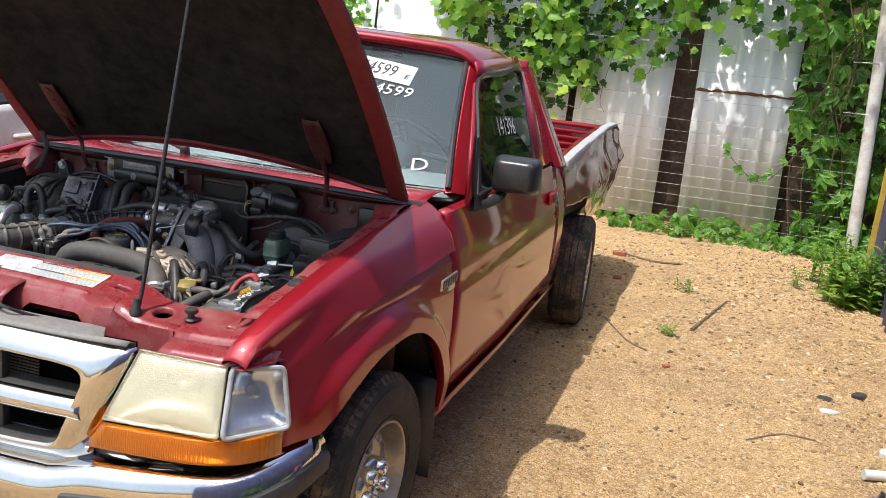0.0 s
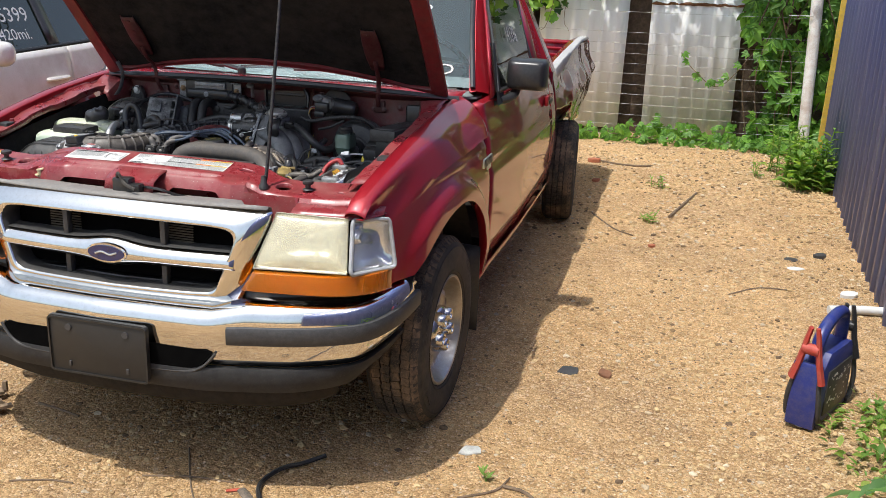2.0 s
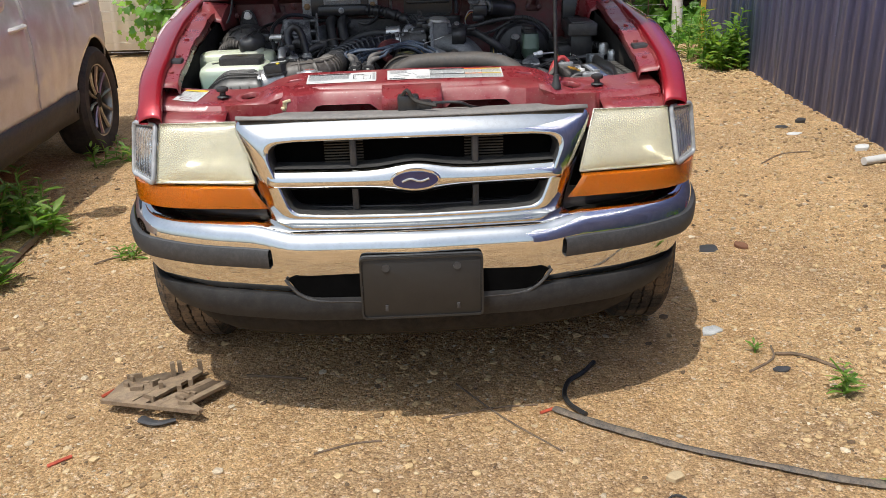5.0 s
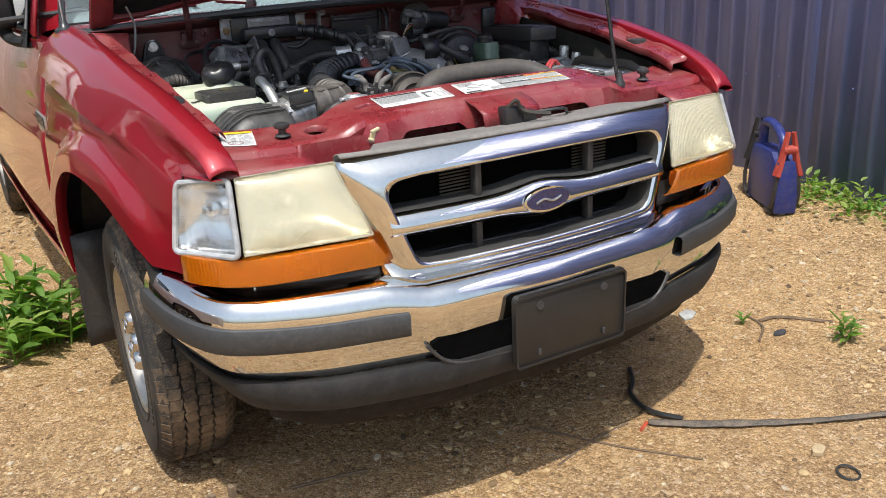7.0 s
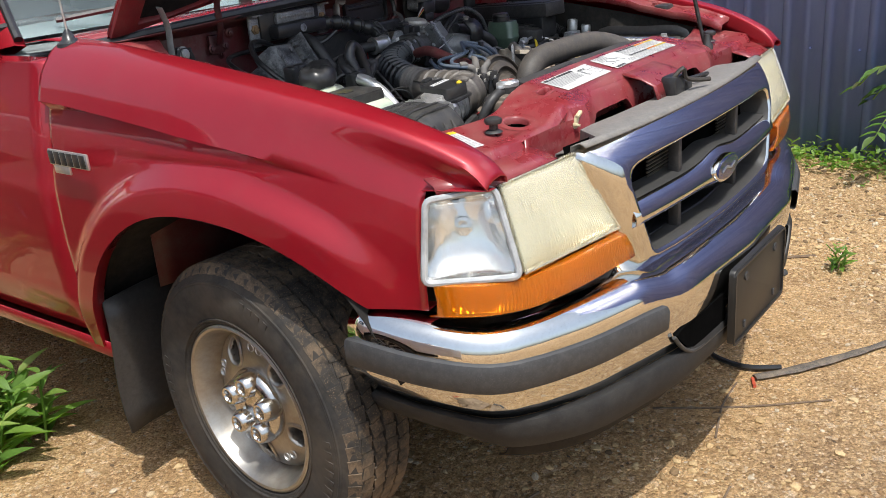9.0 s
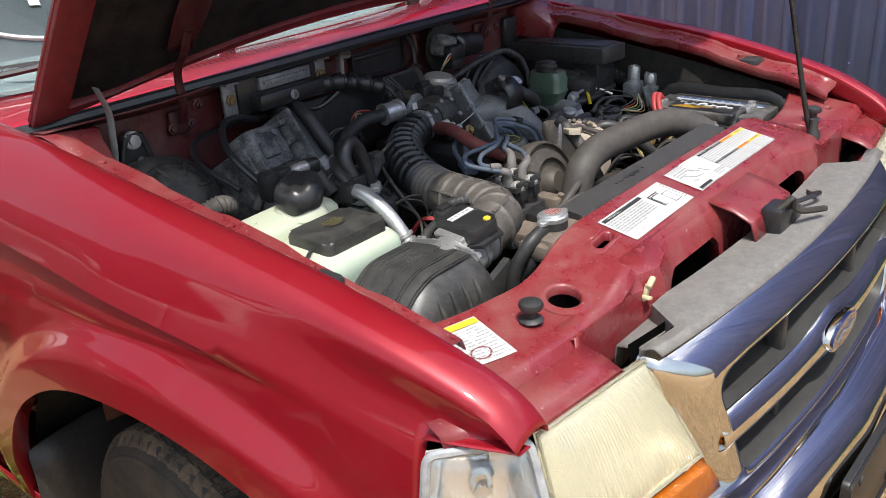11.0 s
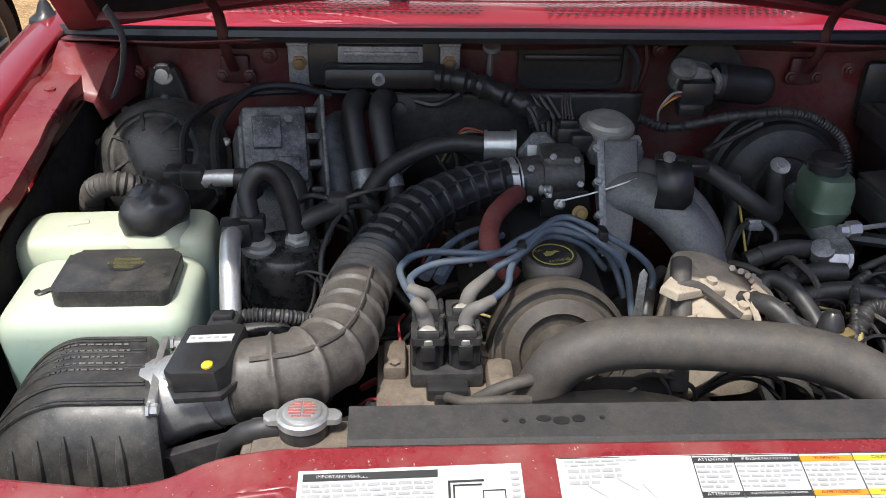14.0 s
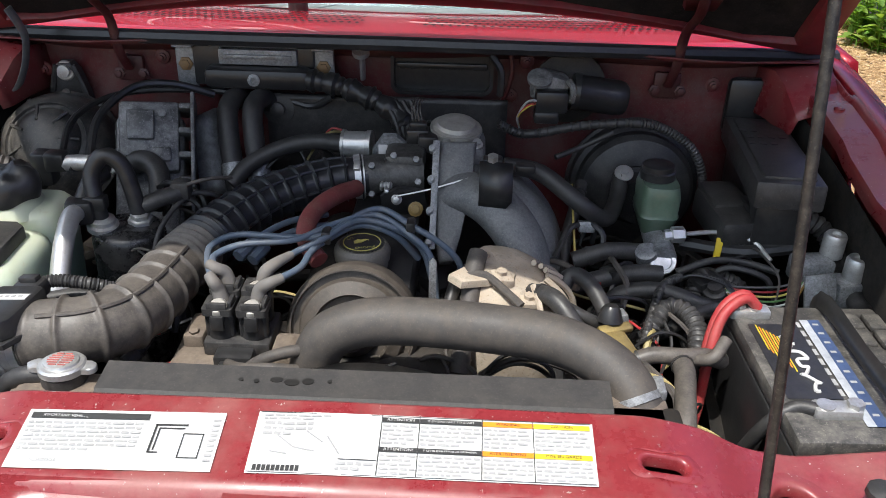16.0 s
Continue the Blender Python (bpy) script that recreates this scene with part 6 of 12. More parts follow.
tube(bm, [(0.05, 0.13, 0.885), (0.12, 0.10, 0.89), (0.16, 0.13, 0.87), (0.26, 0.17, 0.85)], 0.004, 6, 4)
part("latch_cable", bm, M_BLACK, latch)
# sun-bleached plastic cover plate behind the grille
bm = bmesh.new()
rows = []
for i in range(25):
    x = -0.42 + 0.84 * i / 24
    rows.append([(x, 0.085 + 0.10 * x * x, 0.858), (x, 0.13 + 0.02 * x * x, 0.848 + 0.004 * noise.noise(Vector((x * 8, 0, 0)))), (x, 0.172, 0.84), (x, 0.176, 0.80)])
sheet(bm, rows)
part("sight_shield", bm, M_SIGHT, truck, "dusty grey plastic sight shield", solid=0.003)
for sx in (-1, 1):
    bm = bmesh.new()
    lathe(bm, (sx * 0.505, 0.247, 0.896), (0, 0, 1), [(0.017, 0), (0.014, 0.003), (0.008, 0.005), (0.008, 0.014), (0.015, 0.016), (0.0165, 0.020), (0.0155, 0.025), (0.009, 0.028), (0.0, 0.0285)], 10)
    part("bump_stop", bm, M_RUBBER, sup, "black rubber hood bump stop")
    # rubber clip high on the fender rail
    bm = bmesh.new()
    y = 0.45
    z = smooth_table(CROWN, y) - 0.035
    box(bm, (sx * 0.672, y, z), (0.05, 0.045, 0.028), 0.008)
    box(bm, (sx * 0.655, y - 0.004, z - 0.004), (0.012, 0.025, 0.012), 0.003)
    part("rubber_buffer", bm, M_RUBBER, truck)
bm = bmesh.new()
box(bm, (-0.333, 0.176, 0.880), (0.012, 0.006, 0.026), 0.002, turned(8, 10, 0))
box(bm, (-0.327, 0.173, 0.893), (0.022, 0.008, 0.007), 0.002, turned(0, -14, 10))
box(bm, (-0.338, 0.172, 0.875), (0.010, 0.012, 0.005), 0.001, turned(0, 20, 0))
part("clip", bm, plain("yellow_plastic_clip", (0.66, 0.56, 0.34), 0.5), sup, "small yellow plastic clip")


# labels on the support
def label_plane(x0, x1, y0, y1, name, text_label):
    """A sticker on the support; returns the part, and a function that lays marks on it."""
    bm = bmesh.new()
    rows = []
    for i in range(13):
        x = x0 + (x1 - x0) * i / 12
        rows.append([lay(x, y0 + (y1 - y0) * j / 4) - Vector((0, 0, 0.001)) for j in range(5)])
    sheet(bm, rows)
    return part(name, bm, M_WHITE, sup, text_label)


def lay(x, y, up=0.0):
    x, y = x + 0.0052, y + 0.003 + 0.012 * x
    return Vector((x, y, sup_at(x, y) + 0.0026 + up))


def bar(bm, x0, x1, y0, y1, up=0.0):
    bm.faces.new([bm.verts.new(lay(*p, up)) for p in ((x0, y0), (x1, y0), (x1, y1), (x0, y1))])


def on_label(name, text, size, x, y, mat, parent, align="LEFT"):
    p = lay(x, y, 0.0006)
    return words(name, text, size, Matrix.Translation(p) @ turned(9, 0, 0).to_matrix().to_4x4(), mat, parent, align)


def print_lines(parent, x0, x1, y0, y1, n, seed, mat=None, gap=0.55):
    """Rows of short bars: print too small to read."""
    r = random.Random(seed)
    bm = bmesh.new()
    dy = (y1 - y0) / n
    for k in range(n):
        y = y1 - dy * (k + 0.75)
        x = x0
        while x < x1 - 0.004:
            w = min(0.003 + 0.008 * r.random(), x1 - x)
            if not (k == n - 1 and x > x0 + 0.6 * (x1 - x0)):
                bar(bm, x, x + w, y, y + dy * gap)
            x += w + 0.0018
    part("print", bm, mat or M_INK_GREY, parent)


s1 = label_plane(-0.283, -0.098, 0.222, 0.287, "emission_label", "white emission information sticker")
bm = bmesh.new()
bar(bm, -0.279, -0.168, 0.276, 0.283)
part("header_bar", bm, M_INK, s1)
on_label("heading", "IMPORTANT VEHICLE INFORMATION", 0.0044, -0.268, 0.2795, M_WHITE, s1)
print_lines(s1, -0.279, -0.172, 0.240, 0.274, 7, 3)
on_label("heading", "Catalyst", 0.0075, -0.262, 0.231, M_INK_GREY, s1)
bm = bmesh.new()
for x0, x1, y0, y1 in ((-0.160, -0.158, 0.240, 0.272), (-0.160, -0.130, 0.270, 0.272), (-0.156, -0.1545, 0.243, 0.268), (-0.156, -0.132, 0.2665, 0.268), (-0.132, -0.131, 0.235, 0.262), (-0.132, -0.113, 0.261, 0.262), (-0.114, -0.113, 0.235, 0.262), (-0.132, -0.113, 0.235, 0.236), (-0.160, -0.150, 0.240, 0.2415)):
    bar(bm, x0, x1, y0, y1)
part("hose_diagram", bm, M_INK, s1)
bm = bmesh.new()
for k in range(9):
    bar(bm, -0.108, -0.101, 0.232 + 0.0055 * k, 0.2345 + 0.0055 * k)
part("print", bm, M_INK_GREY, s1)
s2 = label_plane(-0.068, 0.243, 0.222, 0.290, "service_label", "white service sticker with orange and yellow warning bars")
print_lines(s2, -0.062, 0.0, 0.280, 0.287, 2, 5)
bm = bmesh.new()
for a, b, c, d in ((-0.045, -0.030, 0.262, 0.250), (-0.030, -0.010, 0.250, 0.246), (-0.020, -0.004, 0.268, 0.256), (-0.05, -0.035, 0.245, 0.243), (0.0, 0.012, 0.262, 0.244)):
    tube(bm, [lay(a, c), lay(b, d)], 0.0008, 4, 1)
part("belt_diagram", bm, M_INK_GREY, s2)
bm = bmesh.new()
for k in range(10):
    bar(bm, -0.062 + 0.0042 * k, -0.0588 + 0.0042 * k, 0.2245, 0.2305)
part("maker_mark", bm, M_INK, s2)
cols = ((0.048, 0.082, "ATTENTION", M_INK, M_WHITE), (0.083, 0.140, "IF ENGINE FAILS TO START", M_INK, M_WHITE), (0.141, 0.187, "WARNING", M_ORANGE, M_INK), (0.188, 0.240, "CAUTION", M_YELLOW, M_INK))
low = ("ATTENTION!", "SI LE MOTEUR REFUSE DE DEMARRER", "AVERTISSEMENT", "MISE EN GARDE")
for (x0, x1, t, bg, fg), t2 in zip(cols, low):
    for yt, tx in ((0.2865, t), (0.2535, t2)):
        bm = bmesh.new()
        bar(bm, x0, x1, yt - 0.0055, yt)
        part("warning_bar", bm, bg, s2)
        on_label("heading", tx, 0.0046 if len(tx) < 20 else 0.0036 if len(tx) < 28 else 0.0029, (x0 + x1) / 2, yt - 0.0028, fg, s2, "CENTER")
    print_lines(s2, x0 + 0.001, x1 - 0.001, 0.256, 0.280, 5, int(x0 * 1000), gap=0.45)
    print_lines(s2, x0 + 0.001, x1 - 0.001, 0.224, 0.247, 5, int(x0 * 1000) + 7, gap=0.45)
bm = bmesh.new()
for x in (0.0475, 0.0825, 0.1405, 0.1875):
    bar(bm, x - 0.0004, x + 0.0004, 0.223, 0.289, 0.0002)
bar(bm, -0.066, 0.241, 0.2885, 0.2893, 0.0002)
bar(bm, -0.066, 0.241, 0.2227, 0.2234, 0.0002)
bar(bm, 0.012, 0.046, 0.238, 0.2388, 0.0002)
part("dividing_line", bm, M_INK, s2)
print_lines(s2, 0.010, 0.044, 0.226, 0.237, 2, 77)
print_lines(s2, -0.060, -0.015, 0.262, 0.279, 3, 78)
def lay0(a, b, up=0.0):
    """A place on the turned sticker at the end of the support."""
    p = Vector((-0.594, 0.271, 0)) + Matrix.Rotation(radians(-14), 3, "Z") @ Vector((a, b, 0))
    return Vector((p.x, p.y, sup_at(p.x, p.y) + 0.0018 + up))


bm = bmesh.new()
sheet(bm, [[lay0(-0.034 + 0.068 * i / 6, -0.043 + 0.086 * j / 6) for j in range(7)] for i in range(7)])
s0 = part("belt_label", bm, M_WHITE, sup, "white sticker with a yellow warning bar")
bm = bmesh.new()
bm.faces.new([bm.verts.new(lay0(a, b, 0.0012)) for a, b in ((-0.032, 0.029), (0.032, 0.029), (0.032, 0.040), (-0.032, 0.040))])
part("warning_bar", bm, M_YELLOW, s0)
bm = bmesh.new()
rl = random.Random(9)
for k in range(11):
    for x0, x1 in ((-0.031, -0.002), (0.002, 0.031)):
        x = x0
        while x < x1 - 0.003:
            w = min(rl.uniform(0.002, 0.007), x1 - x)
            b = 0.024 - 0.006 * k
            if rl.random() < 0.85:
                bm.faces.new([bm.verts.new(lay0(p, q, 0.0012)) for p, q in ((x, b - 0.0022), (x + w, b - 0.0022), (x + w, b), (x, b))])
            x += w + 0.0012
part("print", bm, M_INK_GREY, s0)

# radiator, shroud and cap
bm = bmesh.new()
box(bm, (0.02, 0.345, 0.70), (0.66, 0.05, 0.42), 0.008)
rad = part("radiator", bm, M_DARK, truck, "dark radiator core")
bm = bmesh.new()
box(bm, (0.0, 0.362, 0.895), (0.68, 0.055, 0.03), 0.010)
box(bm, (-0.275, 0.352, 0.900), (0.11, 0.055, 0.035), 0.010)
part("radiator_tank", bm, M_GRIME_TAN, rad, "dusty radiator tank")
bm = bmesh.new()
lathe(bm, (-0.282, 0.362, 0.904), (0, 0, 1), [(0.019, -0.02), (0.019, 0.012), (0.023, 0.014), (0.023, 0.026), (0.020, 0.027)], 24)
for k in range(5):
    box(bm, (-0.235 + 0.018 * k, 0.352 + 0.004 * (k % 2), 0.905), (0.012, 0.030, 0.022), 0.003)
neck = part("filler_neck", bm, M_BLACK_DUSTY, rad, "black filler neck under the pressure cap")
bm = bmesh.new()
lathe(bm, (-0.282, 0.362, 0.930), (0, 0.06, 1), [(r_ * 0.88, h_ * 0.9) for r_, h_ in [(0.0, -0.002), (0.025, -0.002), (0.027, 0.000), (0.0272, 0.007), (0.025, 0.0095), (0.0205, 0.0100), (0.0195, 0.0125), (0.017, 0.0135), (0.0, 0.0140)]], 32)
for a in (-1, 1):
    slab(bm, rounded(0.020, 0.016, 0.007), 0.0062, (-0.282 + a * 0.0255, 0.362, 0.9302), (1, 0, 0), (0, 1, 0), 0.002)
cap = part("radiator_cap", bm, M_BRIGHT_ALU, rad, "steel radiator pressure cap with red print")
bm = bmesh.new()
for k in range(6):
    y = 0.352 + 0.0041 * k
    half = math.sqrt(max(0.0, 0.0135 ** 2 - (y - 0.362) ** 2))
    for a in (-1, 1):
        box(bm, (-0.282 + a * half * 0.52, y, 0.9427 + 0.06 * (0.362 - y)), (half * 0.86, 0.0016, 0.0008))
part("cap_print", bm, plain("red_ink", (0.40, 0.12, 0.10), 0.6), cap)
bm = bmesh.new()
tube(bm, [(-0.296, 0.366, 0.919), (-0.322, 0.362, 0.920), (-0.346, 0.366, 0.905), (-0.360, 0.378, 0.868), (-0.364, 0.390, 0.80)], 0.0105, 12, 6)
part("overflow_hose", bm, M_RUBBER, rad, "black overflow hose at the filler neck")
bm = bmesh.new()
rows = []
for i in range(21):
    x = -0.241 + 0.517 * i / 20
    rows.append([(x, 0.333, 0.905), (x, 0.334, 0.923), (x, 0.338, 0.927), (x, 0.379, 0.931), (x, 0.386, 0.924), (x, 0.388, 0.86)])
v = sheet(bm, rows)
bm.faces.new(v[0])
bm.faces.new(v[-1])
shroud = part("fan_shroud", bm, plain("matt_grey_black_plastic", (0.040, 0.038, 0.037), 0.6, 0.0, 0.12, 120, (0.10, 0.088, 0.075), 0.3, 0.06, 30.0), truck, "black plastic shroud bar behind the support")
M_OIL_SPOT = plain("oily_spot", (0.024, 0.023, 0.022), 0.4)
for x, y, w, d in ((-0.062, 0.360, 0.014, 0.008), (-0.046, 0.357, 0.016, 0.010), (-0.030, 0.359, 0.013, 0.009), (-0.082, 0.357, 0.006, 0.006), (-0.098, 0.358, 0.005, 0.005), (-0.008, 0.360, 0.005, 0.005)):
    bm = bmesh.new()
    slab(bm, oval(w, d, 16), 0.0005, (x, y, 0.9292 + 0.0976 * (y - 0.357)), (1, 0, 0), (0, 1, 0.0976))
    part("oil_spot", bm, M_OIL_SPOT, shroud)
bm = bmesh.new()
sheet(bm, [[(0.24 * math.cos(a) + 0.02, 0.385, 0.70 + 0.21 * math.sin(a)) for a in (2 * math.pi * k / 40 for k in range(40))], [(0.22 * math.cos(a) + 0.02, 0.45, 0.70 + 0.19 * math.sin(a)) for a in (2 * math.pi * k / 40 for k in range(40))]], closed=True)
part("shroud_ring", bm, M_BLACK, shroud, solid=0.004)
bm = bmesh.new()
for k in range(9):
    a = 2 * math.pi * k / 9
    m = Matrix.Translation((0.02, 0.43, 0.70)) @ Matrix.Rotation(a, 4, "Y") @ Matrix.Translation((0, 0, 0.11)) @ turned(0, 0, 35).to_matrix().to_4x4() @ Matrix.Diagonal((0.075, 0.004, 0.16, 1))
    bmesh.ops.create_cube(bm, size=1.0, matrix=m)
lathe(bm, (0.02, 0.41, 0.70), (0, 1, 0), [(0.06, 0), (0.065, 0.02), (0.065, 0.05), (0.03, 0.07)], 20)
part("cooling_fan", bm, M_BLACK, truck)
# upper radiator hose: across the shroud and down to the tank
bm = bmesh.new()
hose_line = [(-0.052, 0.472, 0.82), (-0.048, 0.470, 0.863), (-0.030, 0.470, 0.906), (0.001, 0.472, 0.925), (0.044, 0.473, 0.932), (0.104, 0.468, 0.934), (0.163, 0.458, 0.936), (0.220, 0.447, 0.935), (0.264, 0.430, 0.927), (0.294, 0.408, 0.914), (0.310, 0.386, 0.896), (0.318, 0.370, 0.872)]
tube(bm, hose_line, 0.0275, 20, 6)
hose = part("upper_radiator_hose", bm, M_HOSE, truck, "thick grey rubber radiator hose")
bm = bmesh.new()
tube(bm, [(0.306, 0.392, 0.902), (0.309, 0.387, 0.896)], 0.0300, 20, 1)
tube(bm, [(0.312, 0.381, 0.889), (0.315, 0.376, 0.881)], 0.0300, 20, 1)
box(bm, (0.332, 0.395, 0.912), (0.012, 0.03, 0.014), 0.003)
part("hose_clamp", bm, M_ALU, hose)
bm = bmesh.new()
box(bm, (0.318, 0.352, 0.855), (0.06, 0.05, 0.07), 0.012)
part("tank_outlet", bm, M_TAN_ALU, rad)

M_EGR = plain("zinc_plated_steel", (0.50, 0.48, 0.44), 0.42, 0.45, 0.12, 80, (0.33, 0.29, 0.23), 0.4)
# pulley, belt and coil pack
bm = bmesh.new()
lathe(bm, (-0.012, 0.536, 0.870), (0, -1, 0.34), [(r_ * 1.04, h_) for r_, h_ in [(0.0, -0.085), (0.066, -0.085), (0.077, -0.062), (0.080, -0.030), (0.079, -0.018), (0.075, -0.010), (0.073, -0.010), (0.072, -0.017), (0.064, -0.017), (0.061, -0.008), (0.046, -0.002), (0.043, -0.009), (0.032, -0.010), (0.028, 0.002), (0.020, 0.012), (0.0, 0.014)]], 48)
pulley = part("fan_pulley", bm, plain("brown_dusted_steel", (0.072, 0.061, 0.051), 0.5, 0.15, 0.12, 120, (0.15, 0.125, 0.10), 0.35, 0.05, 30.0), truck, "brown dusted round fan pulley", angle=22)
bm = bmesh.new()
lathe(bm, (0.034, 0.476, 0.838), (0, -1, 0.3), [(0.026, 0), (0.026, 0.012), (0.018, 0.014), (0.017, 0.020), (0.0, 0.018)], 20)
part("idler", bm, M_STEEL, pulley)
bm = bmesh.new()
lathe(bm, (-0.010, 0.648, 0.905), (0, 0, 1), [(0.034, 0), (0.034, 0.012), (0.031, 0.015)], 24)
lathe(bm, (-0.010, 0.648, 0.92), (0, 0, 1), [(0.036, -0.006), (0.0375, 0.006), (0.035, 0.012), (0.031, 0.016), (0.0, 0.017)], 24)
oil = part("oil_cap", bm, plain("greyed_cap_plastic", (0.105, 0.098, 0.088), 0.5, 0, 0.2, 80, (0.18, 0.16, 0.13), 0.45), vc, "black oil filler cap with a yellow ring")
bm = bmesh.new()
ring_plate(bm, oval(0.050, 0.050), oval(0.047, 0.047), 0.0008, (-0.010, 0.648, 0.9372), (1, 0, 0), (0, 1, 0))
M_CAP_PRINT = plain("worn_yellow_print", (0.38, 0.34, 0.10), 0.6)
part("cap_ring", bm, M_CAP_PRINT, oil)
bm = bmesh.new()
slab(bm, oval(0.058, 0.058, 32), 0.0006, (-0.010, 0.648, 0.9366), (1, 0, 0), (0, 1, 0))
part("cap_face", bm, M_BLACK, oil)
bm = bmesh.new()
slab(bm, [(-0.010, -0.004), (-0.002, -0.004), (0.008, 0.002), (0.010, 0.000), (0.010, 0.002), (0.006, 0.005), (0.0, 0.004), (-0.004, 0.007), (-0.006, 0.004), (-0.010, 0.003)], 0.0005, (-0.011, 0.650, 0.9373), (0.9, 0.3, 0), (-0.3, 0.9, 0))
part("cap_symbol", bm, M_CAP_PRINT, oil)
words("cap_print", "ENGINE", 0.0075, Matrix.Translation((-0.004, 0.6335, 0.9376)) @ turned(0, 0, 14).to_matrix().to_4x4(), M_CAP_PRINT, oil)
words("cap_print", "OIL", 0.0075, Matrix.Translation((-0.026, 0.6565, 0.9376)) @ turned(0, 0, 38).to_matrix().to_4x4(), M_CAP_PRINT, oil)
bm = bmesh.new()
box(bm, (-0.143, 0.534, 0.866), (0.080, 0.075, 0.020), 0.004)
coil = part("coil_pack", bm, M_BLACK_DUSTY, truck, "black ignition coil pack with four towers")
for tx, ty, tz in ((-0.164, 0.519, 0.0), (-0.124, 0.519, 0.0), (-0.163, 0.552, 0.006), (-0.125, 0.553, 0.006)):
    bm = bmesh.new()
    lathe(bm, (tx, ty, 0.872 + tz), (0, 0, 1), [(0.0165, 0), (0.0165, 0.026), (0.0150, 0.030), (0.0155, 0.040), (0.013, 0.044), (0.0, 0.045)], 16)
    for sgn in (-1, 1):
        box(bm, (tx + 0.014 * sgn, ty - 0.004, 0.892 + tz), (0.006, 0.012, 0.030), 0.002)
    tw = part("coil_tower", bm, M_BLACK, coil)
    bm = bmesh.new()
    lathe(bm, (tx, ty - 0.005, 0.912 + tz), (0, -0.5, 0.87), [(0.0125, 0), (0.0122, 0.005), (0.0095, 0.0095), (0.0040, 0.0115), (0.0, 0.0115)], 18)
    part("tower_cap", bm, M_EGR, tw)
    bm = bmesh.new()
    ring_plate(bm, rounded(0.036, 0.034, 0.004), oval(0.024, 0.024), 0.009, (tx, ty, 0.909 + tz), (1, 0, 0), (0, 1, 0))
    box(bm, (tx, ty - 0.014, 0.921 + tz), (0.024, 0.005, 0.010), 0.0015)
    box(bm, (tx + 0.014, ty, 0.921 + tz), (0.005, 0.022, 0.008), 0.0015)
    part("tower_clip", bm, M_BLACK_DUSTY, tw)
    bm = bmesh.new()
    box(bm, (tx, ty - 0.017, 0.900 + tz), (0.016, 0.006, 0.020), 0.002)
    part("tower_latch", bm, M_BLACK, tw)
bm = bmesh.new()
box(bm, (-0.143, 0.486, 0.862), (0.046, 0.024, 0.018), 0.004)
box(bm, (-0.143, 0.472, 0.860), (0.030, 0.010, 0.012), 0.003)
part("coil_plug", bm, M_BLACK, coil)
bm = bmesh.new()
box(bm, (-0.145, 0.520, 0.848), (0.150, 0.12, 0.018), 0.004)
box(bm, (-0.200, 0.540, 0.858), (0.026, 0.055, 0.030), 0.005)
box(bm, (-0.085, 0.500, 0.862), (0.030, 0.050, 0.030), 0.006)
box(bm, (-0.175, 0.462, 0.838), (0.080, 0.030, 0.030), 0.006)
part("coil_bracket", bm, M_GRIME_TAN, coil)
for x, y, z in ((-0.200, 0.522, 0.872), (-0.080, 0.480, 0.876), (-0.195, 0.470, 0.852), (-0.095, 0.555, 0.856)):
    bm = bmesh.new()
    lathe(bm, (x, y, z), (0, -0.2, 1), [(0.0065, 0), (0.0065, 0.005), (0, 0.006)], 6)
    part("bolt", bm, M_GRIME_TAN, coil)
M_WIRE = plain("blue_grey_plug_wire", (0.080, 0.108, 0.150), 0.38, 0, 0.1, 50, (0.25, 0.23, 0.20), 0.2)
M_BOOT = plain("pale_grey_boot", (0.15, 0.142, 0.135), 0.6, 0, 0.1, 50, (0.20, 0.165, 0.13), 0.45)
leads = [[(-0.164, 0.520, 0.935), (-0.175, 0.533, 0.942), (-0.190, 0.572, 0.946), (-0.192, 0.602, 0.950), (-0.163, 0.623, 0.955), (-0.091, 0.618, 0.956), (-0.052, 0.627, 0.958), (-0.017, 0.669, 0.966), (0.013, 0.688, 0.966), (0.052, 0.667, 0.955), (0.097, 0.658, 0.930), (0.119, 0.655, 0.900), (0.107, 0.637, 0.870)],
         [(-0.160, 0.541, 0.945), (-0.178, 0.552, 0.948), (-0.181, 0.577, 0.950), (-0.151, 0.598, 0.955), (-0.089, 0.609, 0.958), (-0.044, 0.647, 0.963), (0.005, 0.678, 0.962), (0.052, 0.657, 0.945), (0.080, 0.646, 0.918), (0.090, 0.623, 0.860)],
         [(-0.120, 0.548, 0.945), (-0.097, 0.579, 0.947), (-0.081, 0.602, 0.948), (-0.054, 0.614, 0.958), (-0.016, 0.661, 0.962), (0.031, 0.666, 0.950), (0.067, 0.669, 0.918), (0.084, 0.647, 0.875)],
         [(-0.122, 0.524, 0.935), (-0.099, 0.538, 0.940), (-0.075, 0.565, 0.944), (-0.068, 0.594, 0.948), (-0.056, 0.619, 0.950), (-0.016, 0.663, 0.954), (0.030, 0.670, 0.938), (0.062, 0.676, 0.900)],
         [(-0.166, 0.619, 0.925), (-0.149, 0.651, 0.935), (-0.113, 0.694, 0.940), (-0.068, 0.730, 0.935)],
         [(-0.148, 0.619, 0.920), (-0.133, 0.650, 0.930), (-0.100, 0.677, 0.936), (-0.064, 0.709, 0.930)]]
